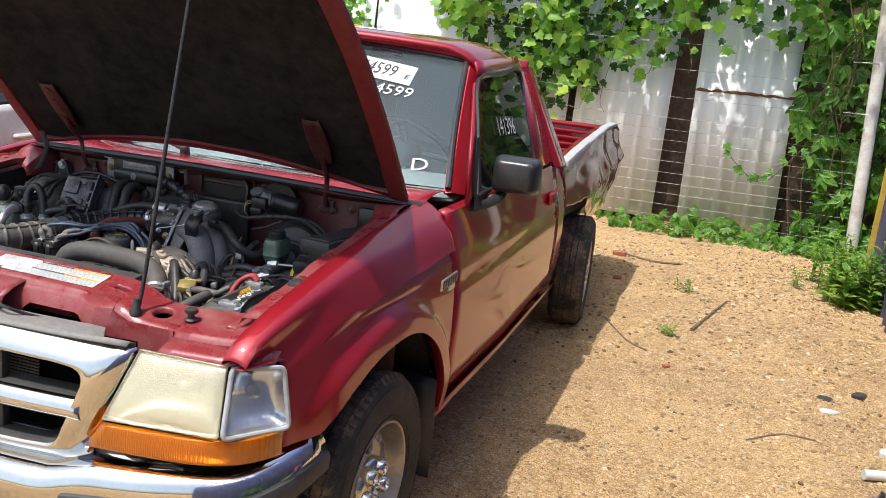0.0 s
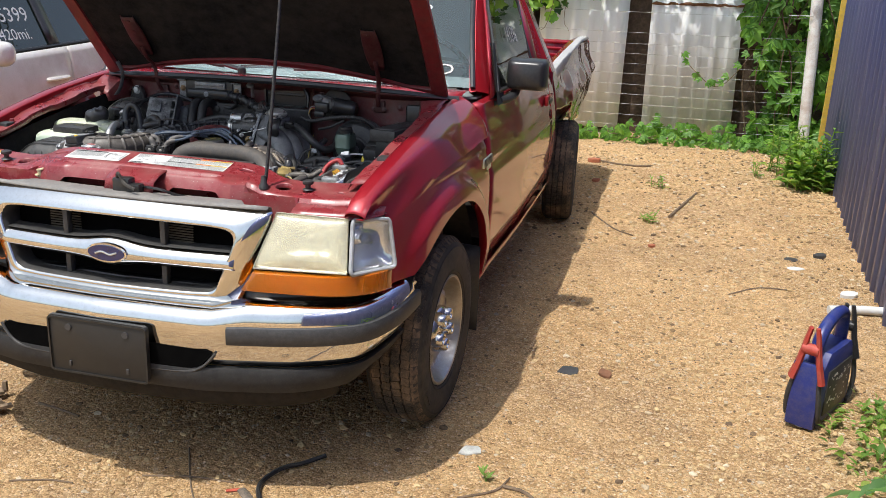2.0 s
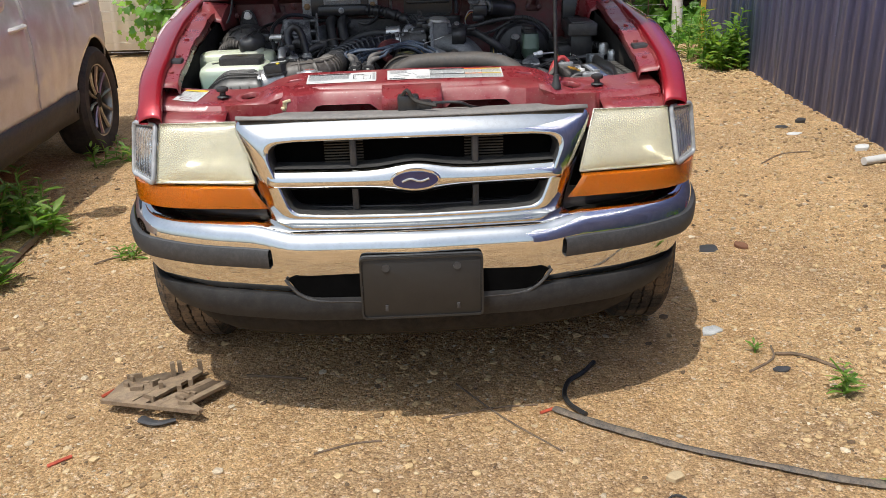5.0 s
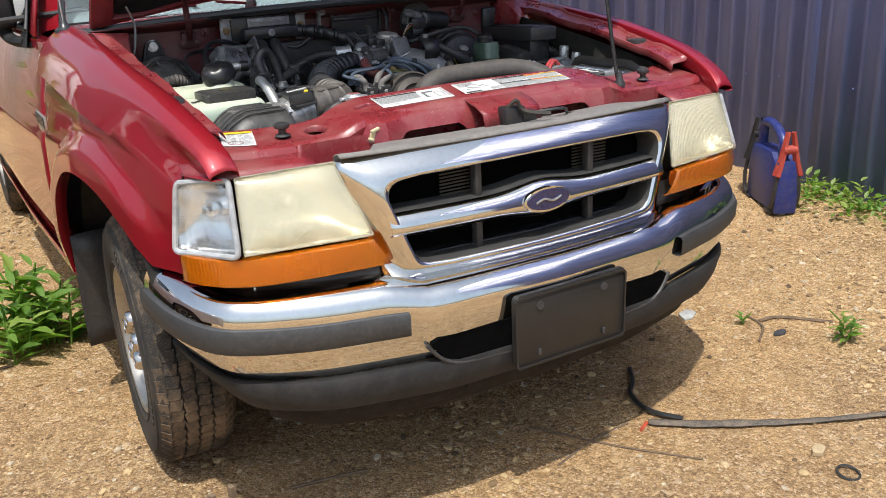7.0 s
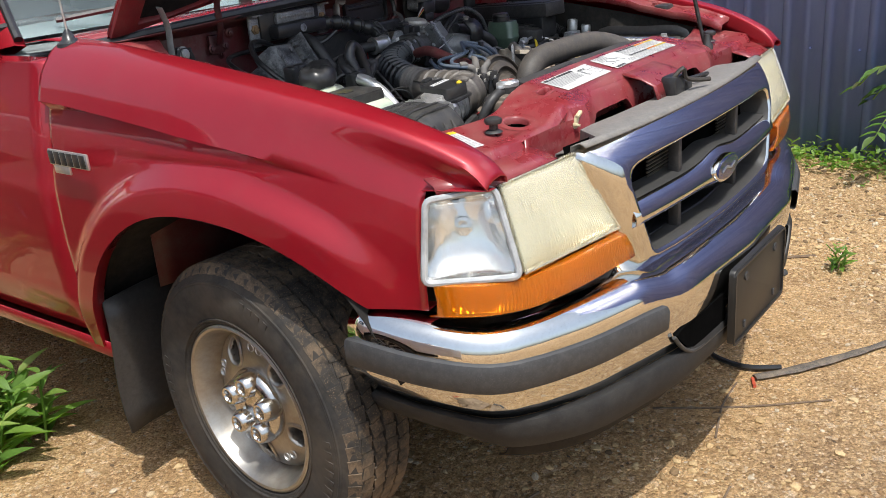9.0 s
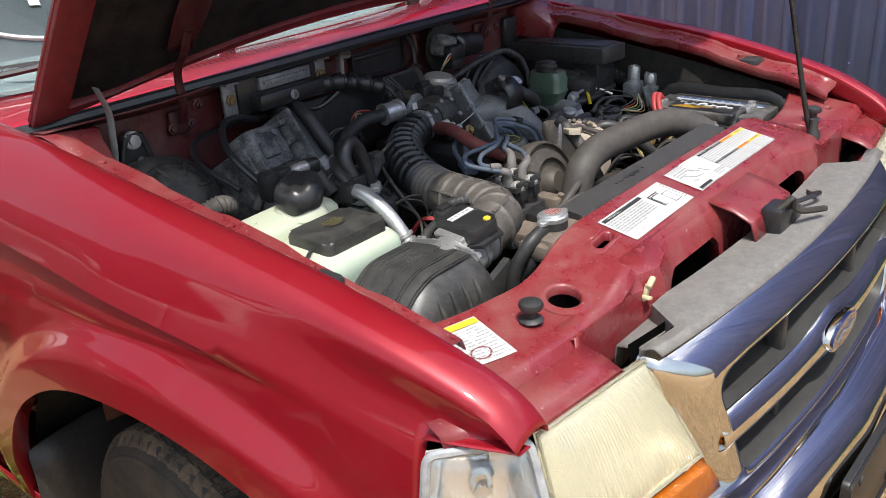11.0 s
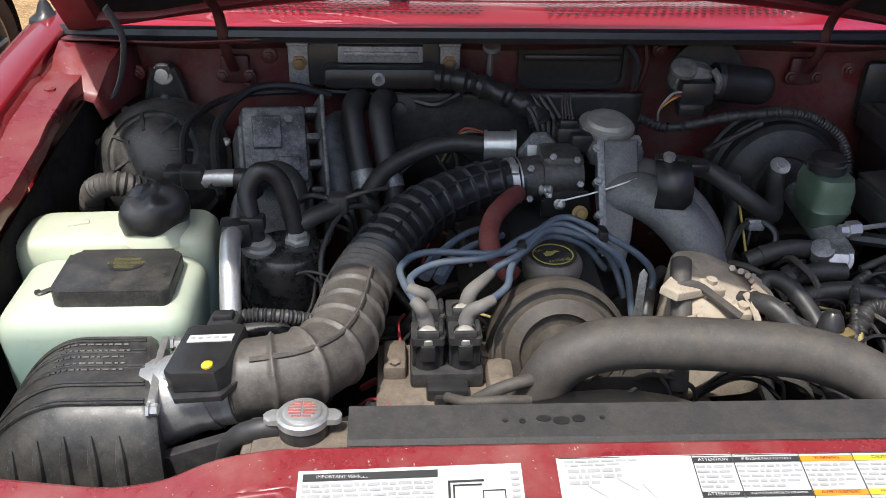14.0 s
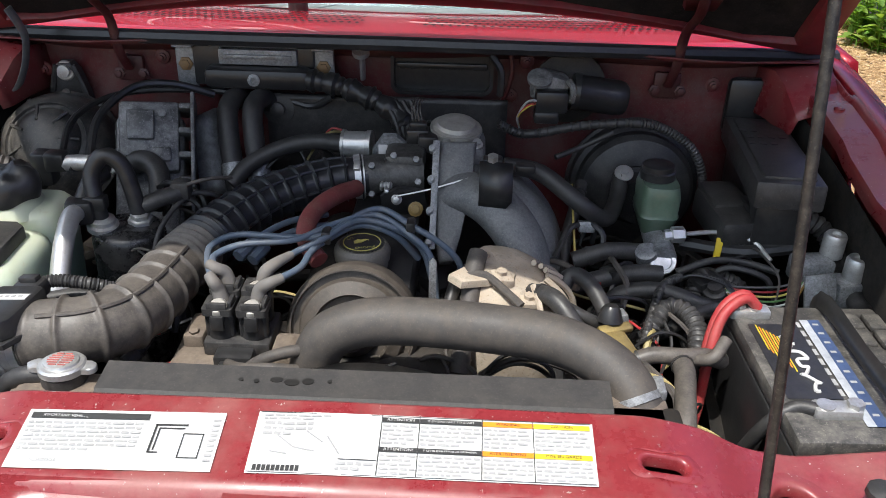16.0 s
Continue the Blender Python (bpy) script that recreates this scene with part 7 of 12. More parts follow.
for k, ln in enumerate(leads):
    bm = bmesh.new()
    tube(bm, ln[1:] if k < 4 else ln, 0.0043, 12, 7)
    w = part("plug_lead", bm, M_WIRE, coil, "blue-grey spark plug lead")
    bm = bmesh.new()
    if k < 4:
        out_ = -1 if k < 2 else 1
        tube(bm, [Vector(ln[0]) + Vector((0, 0.010, -0.022)), Vector(ln[0]) + Vector((out_ * 0.004, 0.012, -0.006)), Vector(ln[0]).lerp(Vector(ln[1]), 0.7), Vector(ln[0]).lerp(Vector(ln[1]), 1.3)], lambda s: 0.0098 - 0.075 * s, 12, 4)
        part("boot", bm, M_BOOT, w)
    else:
        tube(bm, [ln[0], Vector(ln[0]).lerp(Vector(ln[1]), 0.8)], 0.0085, 8, 1)
        part("boot", bm, M_WIRE, w)
for q in (leads[0][6], leads[0][9]):
    bm = bmesh.new()
    box(bm, Vector(q) + Vector((0, 0, -0.002)), (0.012, 0.022, 0.018), 0.003)
    part("lead_clip", bm, M_BLACK, coil)
# red vacuum hose, open at its end
M_REDHOSE = plain("faded_red_hose", (0.17, 0.035, 0.035), 0.65, 0, 0.2, 40, (0.22, 0.13, 0.10), 0.4)
bm = bmesh.new()
tube(bm, [(-0.036, 0.798, 0.945), (-0.056, 0.753, 0.955), (-0.079, 0.703, 0.955), (-0.086, 0.662, 0.945), (-0.077, 0.635, 0.935), (-0.061, 0.616, 0.925)], 0.0125, 12, 5)
part("breather_hose", bm, M_REDHOSE, truck, "faded dark red breather hose")

# air filter box: a barrel-shaped lid that falls away outboard and rolls over at the front
BOX_V = [(0.514, -0.12), (0.514, -0.016), (0.509, -0.004), (0.500, 0.0), (0.475, 0.001), (0.450, 0.001), (0.425, 0.0), (0.406, -0.004), (0.392, -0.012), (0.380, -0.027), (0.370, -0.050), (0.363, -0.085), (0.358, -0.13), (0.355, -0.19)]


def box_at(u, y, dz, out=0.0):
    """A place on the lid: u from the outer side to the inner, y along the truck, dz below the ridge."""
    round_ = math.sin(math.pi / 2 * min(1.0, (u + 0.015) / 0.66)) ** 0.72
    z = 0.765 + 0.160 * round_ + dz * (0.35 + 0.65 * round_) + out
    return Vector((-0.640 + 0.198 * u + 0.22 * (0.45 - y) * u - 0.10 * (0.45 - y) * (1 - u), y - out * 0.5 * (dz < -0.02), z))


bm = bmesh.new()
rows = []
for y, dz in BOX_V:
    rows.append([box_at(0.0, y, dz) + Vector((0.004, 0, -0.10))] + [box_at(i / 22, y, dz) for i in range(23)] + [box_at(1.0, y, dz) + Vector((0.006, 0, -0.006)), box_at(1.0, y, dz) + Vector((0.008, 0, -0.14))])
v = sheet(bm, rows)
M_AIRBOX = plain("sun_greyed_plastic", (0.034, 0.033, 0.032), 0.36, 0.0, 0.22, 110, (0.13, 0.118, 0.10), 0.40, 0.10, 34.0)
airbox = part("air_box", bm, M_AIRBOX, truck, "dusty ribbed black air filter box", angle=40)
for i in range(5):
    bm = bmesh.new()
    u = 0.40 + 0.115 * i
    tube(bm, [box_at(u, y, dz, 0.001) for y, dz in BOX_V[9:]], lambda s: 0.0052 * min(1.0, 0.25 + s / 0.03), 8, 4)
    part("front_rib", bm, M_AIRBOX, airbox)
for y in (0.498, 0.478, 0.452, 0.426, 0.404):
    for off in (0.0, 0.0045):
        bm = bmesh.new()
        tube(bm, [box_at(0.03 + 0.95 * i / 24, y - off, 0.001 if y > 0.42 else -0.003, 0.0004) for i in range(25)], 0.0013, 6, 1)
        part("lid_rib", bm, M_AIRBOX, airbox)
bm = bmesh.new()
rl = random.Random(5)
for k in range(5):
    x = 0.50
    while x < 0.88:
        w = rl.uniform(0.012, 0.035)
        a, b = box_at(x, 0.487 - 0.0105 * k, 0.001, 0.0006), box_at(x + w, 0.487 - 0.0105 * k, 0.001, 0.0006)
        tube(bm, [a, b], 0.0011, 4, 1)
        x += w + 0.012
part("moulded_print", bm, M_AIRBOX, airbox)
# cast flange and air meter between the box and the duct
M_METER = plain("brushed_cast_alloy", (0.52, 0.51, 0.50), 0.30, 0.65, 0.14, 90, (0.30, 0.26, 0.22), 0.40)
maf_a, maf_b = Vector((-0.436, 0.446, 0.884)), Vector((-0.362, 0.451, 0.908))
ax_m = (maf_b - maf_a).normalized()
bm = bmesh.new()
slab(bm, [(0.062, -0.075), (0.068, -0.010), (0.060, 0.040), (0.020, 0.047), (-0.046, 0.042), (-0.062, 0.010), (-0.062, -0.075)], 0.007, maf_a + Vector((-0.004, 0, 0)), (-0.10, 0.995, 0), (0.10, 0, 1), 0.002)
part("meter_flange", bm, M_METER, airbox, "cast alloy flange")
bm = bmesh.new()
tube(bm, [maf_a, maf_a.lerp(maf_b, 0.22), maf_a.lerp(maf_b, 0.5), maf_b], lambda s: 0.0445 - 0.08 * min(s, 0.035), 32, 5)
box(bm, maf_a + ax_m * 0.044 + Vector((0, 0.004, 0.036)), (0.056, 0.058, 0.014), 0.004, turned(0, -16, -4))
maf = part("air_meter", bm, M_METER, truck, "cast alloy air meter body")
for t0, t1, r in ((0.62, 0.74, 0.0438), (0.80, 0.93, 0.0432)):
    bm = bmesh.new()
    tube(bm, [maf_a.lerp(maf_b, t0), maf_a.lerp(maf_b, t1)], r, 32, 1)
    part("meter_band", bm, M_METER, maf)
bm = bmesh.new()
slab(bm, [(-0.060, -0.030), (0.030, -0.042), (0.045, -0.034), (0.040, 0.0), (-0.060, 0.004)], 0.012, maf_a + Vector((0.045, -0.046, -0.012)), (0.95, 0.10, 0.30), (-0.3, 0, 0.95), 0.003)
part("lower_rib", bm, M_BLACK_DUSTY, maf)
SEN = Matrix.Translation((-0.383, 0.447, 0.939)) @ turned(0, -7, -7).to_matrix().to_4x4()
bm = bmesh.new()
slab(bm, [(-0.030, -0.034), (-0.022, -0.041), (0.022, -0.041), (0.031, -0.030), (0.031, 0.036), (0.024, 0.041), (-0.024, 0.041), (-0.030, 0.036)], 0.022, (0, 0, -0.010), (1, 0, 0), (0, 1, 0), 0.003)
box(bm, (0.004, 0.050, 0.002), (0.034, 0.022, 0.020), 0.004)
box(bm, (0.004, 0.052, 0.014), (0.022, 0.012, 0.008), 0.002)
slab(bm, [(-0.034, -0.030), (-0.020, -0.050), (0.026, -0.048), (0.036, -0.026), (0.034, 0.030), (-0.034, 0.030)], 0.006, (0, 0, -0.017), (1, 0, 0), (0, 1, 0), 0.001)
bmesh.ops.transform(bm, matrix=SEN, verts=bm.verts)
sen = part("meter_sensor", bm, M_BLACK, maf, "black sensor with a white tag and a yellow seal")
bm = bmesh.new()
box(bm, (0.002, 0.014, 0.0125), (0.046, 0.0115, 0.0010))
bmesh.ops.transform(bm, matrix=SEN, verts=bm.verts)
tag = part("tag", bm, M_WHITE, sen)
bm = bmesh.new()
for k in range(5):
    box(bm, (-0.016 + 0.008 * k, 0.014, 0.0134), (0.0045, 0.0028, 0.0006))
bmesh.ops.transform(bm, matrix=SEN, verts=bm.verts)
part("print", bm, M_INK_GREY, tag)
bm = bmesh.new()
lathe(bm, (0.013, -0.031, 0.012), (0, 0, 1), [(0.0058, 0), (0.0058, 0.002), (0.003, 0.004), (0, 0.0042)], 12)
bmesh.ops.transform(bm, matrix=SEN, verts=bm.verts)
part("seal_dot", bm, M_YELLOW, sen)
bm = bmesh.new()
tube(bm, [(-0.376, 0.505, 0.941), (-0.350, 0.512, 0.944), (-0.315, 0.515, 0.940), (-0.285, 0.528, 0.925)], lambda s: 0.0075 + 0.0010 * math.sin(s * 1500), 10, 22)
part("sensor_loom", bm, M_BLACK_DUSTY, sen)
for dy, dz in ((0.054, 0.034), (-0.050, 0.032), (0.052, -0.060), (-0.052, -0.060)):
    bm = bmesh.new()
    lathe(bm, maf_a + Vector((0.004, dy, dz)), (1, 0, 0), [(0.0085, 0), (0.0085, 0.003), (0.006, 0.003), (0.006, 0.010), (0, 0.011)], 6)
    part("bolt", bm, M_STEEL, maf)

# intake duct: smooth dusty elbow, a bellows, then a black ribbed run to the throttle
duct = [(-0.368, 0.451, 0.907), (-0.335, 0.451, 0.911), (-0.298, 0.459, 0.913), (-0.270, 0.484, 0.912), (-0.256, 0.522, 0.911), (-0.249, 0.566, 0.910), (-0.243, 0.612, 0.911), (-0.226, 0.668, 0.915), (-0.200, 0.725, 0.922), (-0.163, 0.776, 0.930), (-0.112, 0.816, 0.937), (-0.066, 0.836, 0.942), (-0.026, 0.845, 0.944)]
total = line_length(duct, 30)
TAN_END, BEL_A, BEL_B = 0.292, 0.246, 0.318


def duct_base(s):
    return 0.0405 - 0.0110 * (s / total)


def duct_r(s):
    base = duct_base(s)
    if BEL_A < s < BEL_B:
        return base + 0.0010 + 0.0028 * math.sin(s * 2 * math.pi / 0.0118)
    if s < BEL_A:
        ph = (s % 0.0330) / 0.0330
        return base + 0.0040 * math.exp(-((ph - 0.5) / 0.085) ** 2) + (0.0022 if s < 0.016 else 0.0)
    ph = ((s - BEL_B) % 0.0245) / 0.0245
    return base + 0.0056 * math.exp(-((ph - 0.5) / 0.075) ** 2)


def duct_piece(lo, hi):
    """The duct between two lengths along it, with the length so far."""
    line, s0 = curve_points(duct, 44), 0.0
    out = []
    for i, p in enumerate(line):
        if i:
            s0 += (p - line[i - 1]).length
        if lo <= s0 <= hi:
            out.append((p, s0))
    return out


def duct_mesh(lo, hi):
    q = duct_piece(lo, hi)
    bm = bmesh.new()
    tube(bm, [p for p, _ in q], lambda s: duct_r(q[0][1] + s), 32, 1)
    return bm


M_DUCT_BLACK = plain("clean_black_duct", (0.017, 0.018, 0.021), 0.30, 0.0, 0.2, 90, (0.05, 0.05, 0.052), 0.3, 0.05, 60.0)
dct = part("intake_duct", duct_mesh(0.0, TAN_END), M_DUSTY_RUBBER, truck, "ribbed rubber intake duct, tan with dust towards the air box", angle=50)
part("duct_rear", duct_mesh(TAN_END - 0.003, 9.0), M_DUCT_BLACK, dct, "clean black ribbed rear of the duct", angle=50)
for lo, hi, angs, mt, rr in ((0.030, BEL_A, (62, 150), M_DUSTY_RUBBER, 0.0030), (BEL_B, total - 0.025, (4, 62, 122), M_DUCT_BLACK, 0.0026)):
    q = duct_piece(lo, hi)
    for a in angs:
        bm = bmesh.new()
        pts = []
        for i in range(0, len(q), 8):
            p, s0 = q[i]
            d = (q[min(i + 8, len(q) - 1)][0] - q[max(i - 8, 0)][0]).normalized()
            side = d.cross(Vector((0, 0, 1))).normalized()
            top = side.cross(d)
            pts.append(p + (duct_base(s0) + 0.001) * (math.cos(radians(a)) * side + math.sin(radians(a)) * top))
        tube(bm, pts, rr, 6, 1)
        part("lengthwise_rib", bm, mt, dct)
ends = curve_points(duct, 44)
for p, q, r in ((ends[3], ends[16], 0.0445), (ends[-22], ends[-6], 0.0330)):
    bm = bmesh.new()
    tube(bm, [p, q], r, 32, 1)
    cl_ = part("duct_clamp", bm, M_BRIGHT_ALU, dct, "steel band clamp")
    bm = bmesh.new()
    box(bm, p.lerp(q, 0.5) + Vector((0, -r * 0.62, r * 0.80)), (0.010, 0.016, 0.008), 0.002, turned(35, 0, 0))
    part("clamp_screw", bm, M_STEEL, cl_)

# throttle body, idle valve, manifold
M_DARK_ALU = plain("oily_cast_alloy", (0.10, 0.097, 0.092), 0.42, 0.4, 0.3, 120, (0.06, 0.056, 0.052), 0.5, 0.3, 40.0)
bm = bmesh.new()
tube(bm, [(-0.030, 0.846, 0.944), (0.004, 0.852, 0.945)], 0.031, 24, 1)
tube(bm, [(0.002, 0.852, 0.945), (0.058, 0.856, 0.946)], lambda s: 0.036 + 0.004 * math.sin(s * 90), 24, 5)
box(bm, (0.030, 0.862, 0.968), (0.060, 0.060, 0.030), 0.009)
box(bm, (0.036, 0.838, 0.922), (0.052, 0.050, 0.030), 0.008)
thr = part("throttle_body", bm, M_DARK_ALU, truck, "cast alloy throttle body")
bm = bmesh.new()
slab(bm, [(-0.030, -0.030), (0.030, -0.036), (0.034, 0.006), (0.008, 0.034), (-0.012, 0.034), (-0.030, 0.006)], 0.010, (0.006, 0.902, 0.962), (1, 0.1, 0), (0, -0.25, 1), 0.002)
lug = part("valve_flange", bm, M_ALU, thr)
bm = bmesh.new()
box(bm, (-0.006, 0.885, 0.966), (0.014, 0.004, 0.026), 0.001, turned(-14, 0, 6))
part("tag", bm, M_WHITE, lug)
bm = bmesh.new()
slab(bm, [(-0.034, -0.020), (0.014, -0.030), (0.034, -0.012), (0.026, 0.020), (-0.010, 0.026), (-0.036, 0.010)], 0.006, (0.034, 0.806, 0.928), (1, 0, 0.05), (0, -0.35, 0.94), 0.001)
lev = part("throttle_lever", bm, M_BLACK, thr, "black throttle linkage")
for x, y, z, r_ in ((0.022, 0.797, 0.930, 0.008), (0.050, 0.792, 0.918, 0.011), (0.008, 0.803, 0.940, 0.005)):
    bm = bmesh.new()
    lathe(bm, (x, y, z), (0, -1, 0.4), [(r_, 0), (r_, 0.004), (r_ * 0.6, 0.006), (r_ * 0.55, 0.011), (0, 0.012)], 12)
    part("pivot", bm, M_STEEL if r_ < 0.01 else plain("amber_plastic", (0.30, 0.20, 0.07), 0.5), lev)
bm = bmesh.new()
lathe(bm, (-0.004, 0.815, 0.942), (1, 0, 0), [(r_, h_) for h_ in (0, 0.003, 0.006, 0.009, 0.012, 0.015, 0.018) for r_ in ((0.0075,) if round(h_ * 1000) % 6 else (0.0055,))], 12)
part("spring", bm, M_STEEL, lev)
for x, y, z in ((-0.016, 0.822, 0.970), (0.048, 0.832, 0.978), (-0.016, 0.815, 0.928), (0.052, 0.815, 0.950), (0.015, 0.832, 0.983)):
    bm = bmesh.new()
    lathe(bm, (x, y, z), (0, -0.7, 0.7), [(0.0050, 0), (0.0050, 0.004), (0, 0.005)], 6)
    part("bolt", bm, M_ALU, thr)
bm = bmesh.new()
tube(bm, [(-0.072, 0.916, 0.966), (-0.026, 0.912, 0.967)], 0.0205, 24, 1)
iac = part("idle_valve", bm, M_BRIGHT_ALU, thr, "shiny idle control canister")
for a, b, r_ in ((0.0, 0.10, 0.0225), (0.84, 1.0, 0.0230)):
    bm = bmesh.new()
    p, q = Vector((-0.072, 0.916, 0.966)), Vector((-0.026, 0.912, 0.967))
    tube(bm, [p.lerp(q, a), p.lerp(q, b)], r_, 24, 1)
    part("band", bm, M_STEEL, iac)
bm = bmesh.new()
box(bm, (0.046, 0.902, 0.990), (0.034, 0.026, 0.024), 0.004)
box(bm, (0.046, 0.905, 1.006), (0.026, 0.018, 0.010), 0.003)
part("throttle_sensor", bm, M_BLACK, thr)
for k in range(4):
    bm = bmesh.new()
    tube(bm, [(0.038 + 0.005 * k, 0.905, 1.008), (0.036 + 0.004 * k, 0.912, 1.030), (0.040 + 0.004 * k, 0.935, 1.038)], 0.0012, 5, 4)
    part("sensor_wire", bm, M_HOSE, thr)
bm = bmesh.new()
tube(bm, [(0.022, 0.790, 0.938), (0.07, 0.792, 0.950), (0.125, 0.800, 0.966)], 0.0013, 6, 3)
part("throttle_cable", bm, M_BRIGHT_ALU, thr)
M_MANIFOLD = plain("chalky_cast_alloy", (0.165, 0.168, 0.170), 0.52, 0.25, 0.22, 260, (0.30, 0.295, 0.285), 0.45, 0.45, 60.0)
# plenum: an upright cast slab, and broad runners that arch over to the driver's side
bm = bmesh.new()
slab(bm, [(-0.024, 0.086), (-0.028, 0.02), (-0.024, -0.070), (-0.018, -0.094), (0.002, -0.092), (0.010, -0.056), (0.018, -0.010), (0.026, 0.030), (0.030, 0.086)], 0.030, (0.104, 0.818, 0.918), (1, 0.10, 0), (0, 0.62, 0.785), 0.006)
box(bm, (0.110, 0.900, 0.972), (0.078, 0.090, 0.034), 0.012)
man = part("intake_manifold", bm, M_MANIFOLD, truck, "grey cast alloy intake manifold with arched runners", angle=50)
bm = bmesh.new()
slab(bm, [(-0.005, 0.080), (0.005, 0.080), (0.004, -0.080), (-0.005, -0.080)], 0.004, (0.077, 0.788, 0.944), (1, 0.10, 0), (0, 0.62, 0.785), 0.001)
part("joint_plate", bm, M_ALU, man)
for k in range(4):
    bm = bmesh.new()
    c = Vector((0.072, 0.784, 0.946)) + Vector((0, 0.62, 0.785)) * (0.068 - 0.046 * k)
    lathe(bm, c, (0, -0.785, 0.62), [(0.006, -0.012), (0.006, 0.002), (0.0042, 0.003), (0.0042, 0.006), (0, 0.007)], 8)
    part("bolt", bm, M_ALU, man)
for dy, dx, dz, r0 in ((0.0, 0.0, 0.0, 0.036), (0.052, 0.018, -0.002, 0.034), (0.104, 0.030, -0.020, 0.032)):
    bm = bmesh.new()
    tube(bm, [(0.098 + dx * 0.4, 0.826 + dy, 0.930 + dz), (0.136 + dx, 0.806 + dy, 0.938 + dz), (0.175 + dx, 0.778 + dy, 0.922 + dz), (0.205 + dx, 0.750 + dy, 0.888 + dz), (0.217 + dx, 0.730 + dy, 0.84 + dz), (0.214 + dx, 0.724 + dy, 0.76 + dz)], lambda s: r0 + 0.002 * math.sin(min(1, s / 0.2) * 3.1), 22, 7, flat=0.82)
    part("runner", bm, M_MANIFOLD, man)
bm = bmesh.new()
slab(bm, rounded(0.032, 0.052, 0.015), 0.006, (0.196, 0.728, 0.902), (0.9, -0.25, -0.3), (-0.1, 0.6, 0.8), 0.002)
part("runner_pad", bm, M_MANIFOLD, man)
for q in ((0.136, 0.868, 0.992), (0.090, 0.870, 0.990)):
    bm = bmesh.new()
    lathe(bm, q, (0, -0.5, 0.8), [(0.009, -0.012), (0.009, 0), (0.006, 0.001), (0.006, 0.007), (0, 0.008)], 8)
    part("bolt", bm, M_STEEL, man)
bm = bmesh.new()
lathe(bm, (0.103, 0.914, 0.984), (0.04, -0.14, 1), [(0.022, -0.03), (0.020, 0.0), (0.030, 0.004), (0.038, 0.008), (0.040, 0.013), (0.040, 0.016), (0.031, 0.020), (0.029, 0.026), (0.016, 0.029), (0.012, 0.028), (0.0, 0.028)], 36)
egr = part("egr_valve", bm, M_EGR, man, "round steel exhaust recirculation valve")
bm = bmesh.new()
rows = []
for k in range(7):
    z = 0.998 - 0.058 * k / 6
    y = 0.800 - 0.012 * math.sin(k * 0.7)
    rows.append([(0.140, y - 0.020 - 0.035 * k / 6, z + 0.004), (0.186 - 0.008 * (k == 6), y - 0.026 - 0.035 * k / 6, z + 0.004)])
sheet(bm, rows)
cbr = part("cable_bracket", bm, M_BLACK, man, "black throttle cable bracket", solid=0.004)
for q in ((0.158, 0.790, 0.998), (0.205, 0.800, 0.985)):
    bm = bmesh.new()
    box(bm, q, (0.028, 0.020, 0.012), 0.003)
    part("bracket_tab", bm, M_BLACK, cbr)
bm = bmesh.new()
lathe(bm, (0.158, 0.782, 1.002), (0, -0.2, 1), [(0.008, 0), (0.008, 0.008), (0, 0.009)], 6)
part("bolt", bm, M_STEEL, cbr)
bm = bmesh.new()
tube(bm, [(0.278, 0.84, 0.945), (0.281, 0.80, 0.90), (0.285, 0.76, 0.85)], 0.0018, 6, 3)
part("yellow_wire", bm, plain("mustard_wire_skin", (0.45, 0.34, 0.08), 0.5), man, "thin yellow wire")
bm = bmesh.new()
box(bm, (0.286, 0.752, 0.842), (0.016, 0.012, 0.016), 0.003)
part("white_plug", bm, M_WHITE, man, "small white plug")
bm = bmesh.new()
box(bm, (0.062, 0.888, 0.985), (0.030, 0.030, 0.026), 0.004)
part("sensor_plug", bm, M_BLACK, man)
bm = bmesh.new()
ring_plate(bm, oval(0.079, 0.079), oval(0.066, 0.066), 0.0008, (0.103, 0.912, 1.001), (1, 0, -0.04), (0, 1, 0.14))
part("label_ring", bm, M_EGR, egr)
bm = bmesh.new()
tube(bm, [(0.175, 0.83, 0.975), (0.23, 0.83, 0.965), (0.29, 0.80, 0.93), (0.33, 0.82, 0.90), (0.352, 0.87, 0.91), (0.360, 0.90, 0.935)], 0.013, 10, 5)
part("brake_vacuum_hose", bm, M_RUBBER, truck, "black brake vacuum hose")
bm = bmesh.new()
lathe(bm, (0.363, 0.902, 0.930), (0, -0.6, 1), [(0.009, 0), (0.009, 0.012), (0.0145, 0.013), (0.0145, 0.016), (0.0065, 0.017), (0.0055, 0.0185), (0.0, 0.0185)], 20)
part("check_valve", bm, M_BRIGHT_ALU, truck, "pale round check valve")

# brake booster, master cylinder and its reservoir
bm = bmesh.new()
lathe(bm, (0.397, 1.010, 0.880), (0, -1, 0.06), [(0.0, -0.02), (0.100, -0.010), (0.110, 0.0), (0.110, 0.006), (0.1055, 0.009), (0.104, 0.026), (0.0965, 0.030), (0.095, 0.044), (0.088, 0.054), (0.070, 0.063), (0.050, 0.067), (0.047, 0.064), (0.040, 0.066), (0.036, 0.10), (0.0, 0.10)], 64)
part("brake_booster", bm, plain("black_steel", (0.022, 0.022, 0.023), 0.42, 0.1, 0.3, 20, (0.095, 0.09, 0.085), 0.5, 0.05, 26.0), truck, "round black brake booster", angle=22)
bm = bmesh.new()
tube(bm, [(0.405, 0.92, 0.89), (0.406, 0.80, 0.878), (0.406, 0.752, 0.872)], 0.020, 16, 2)
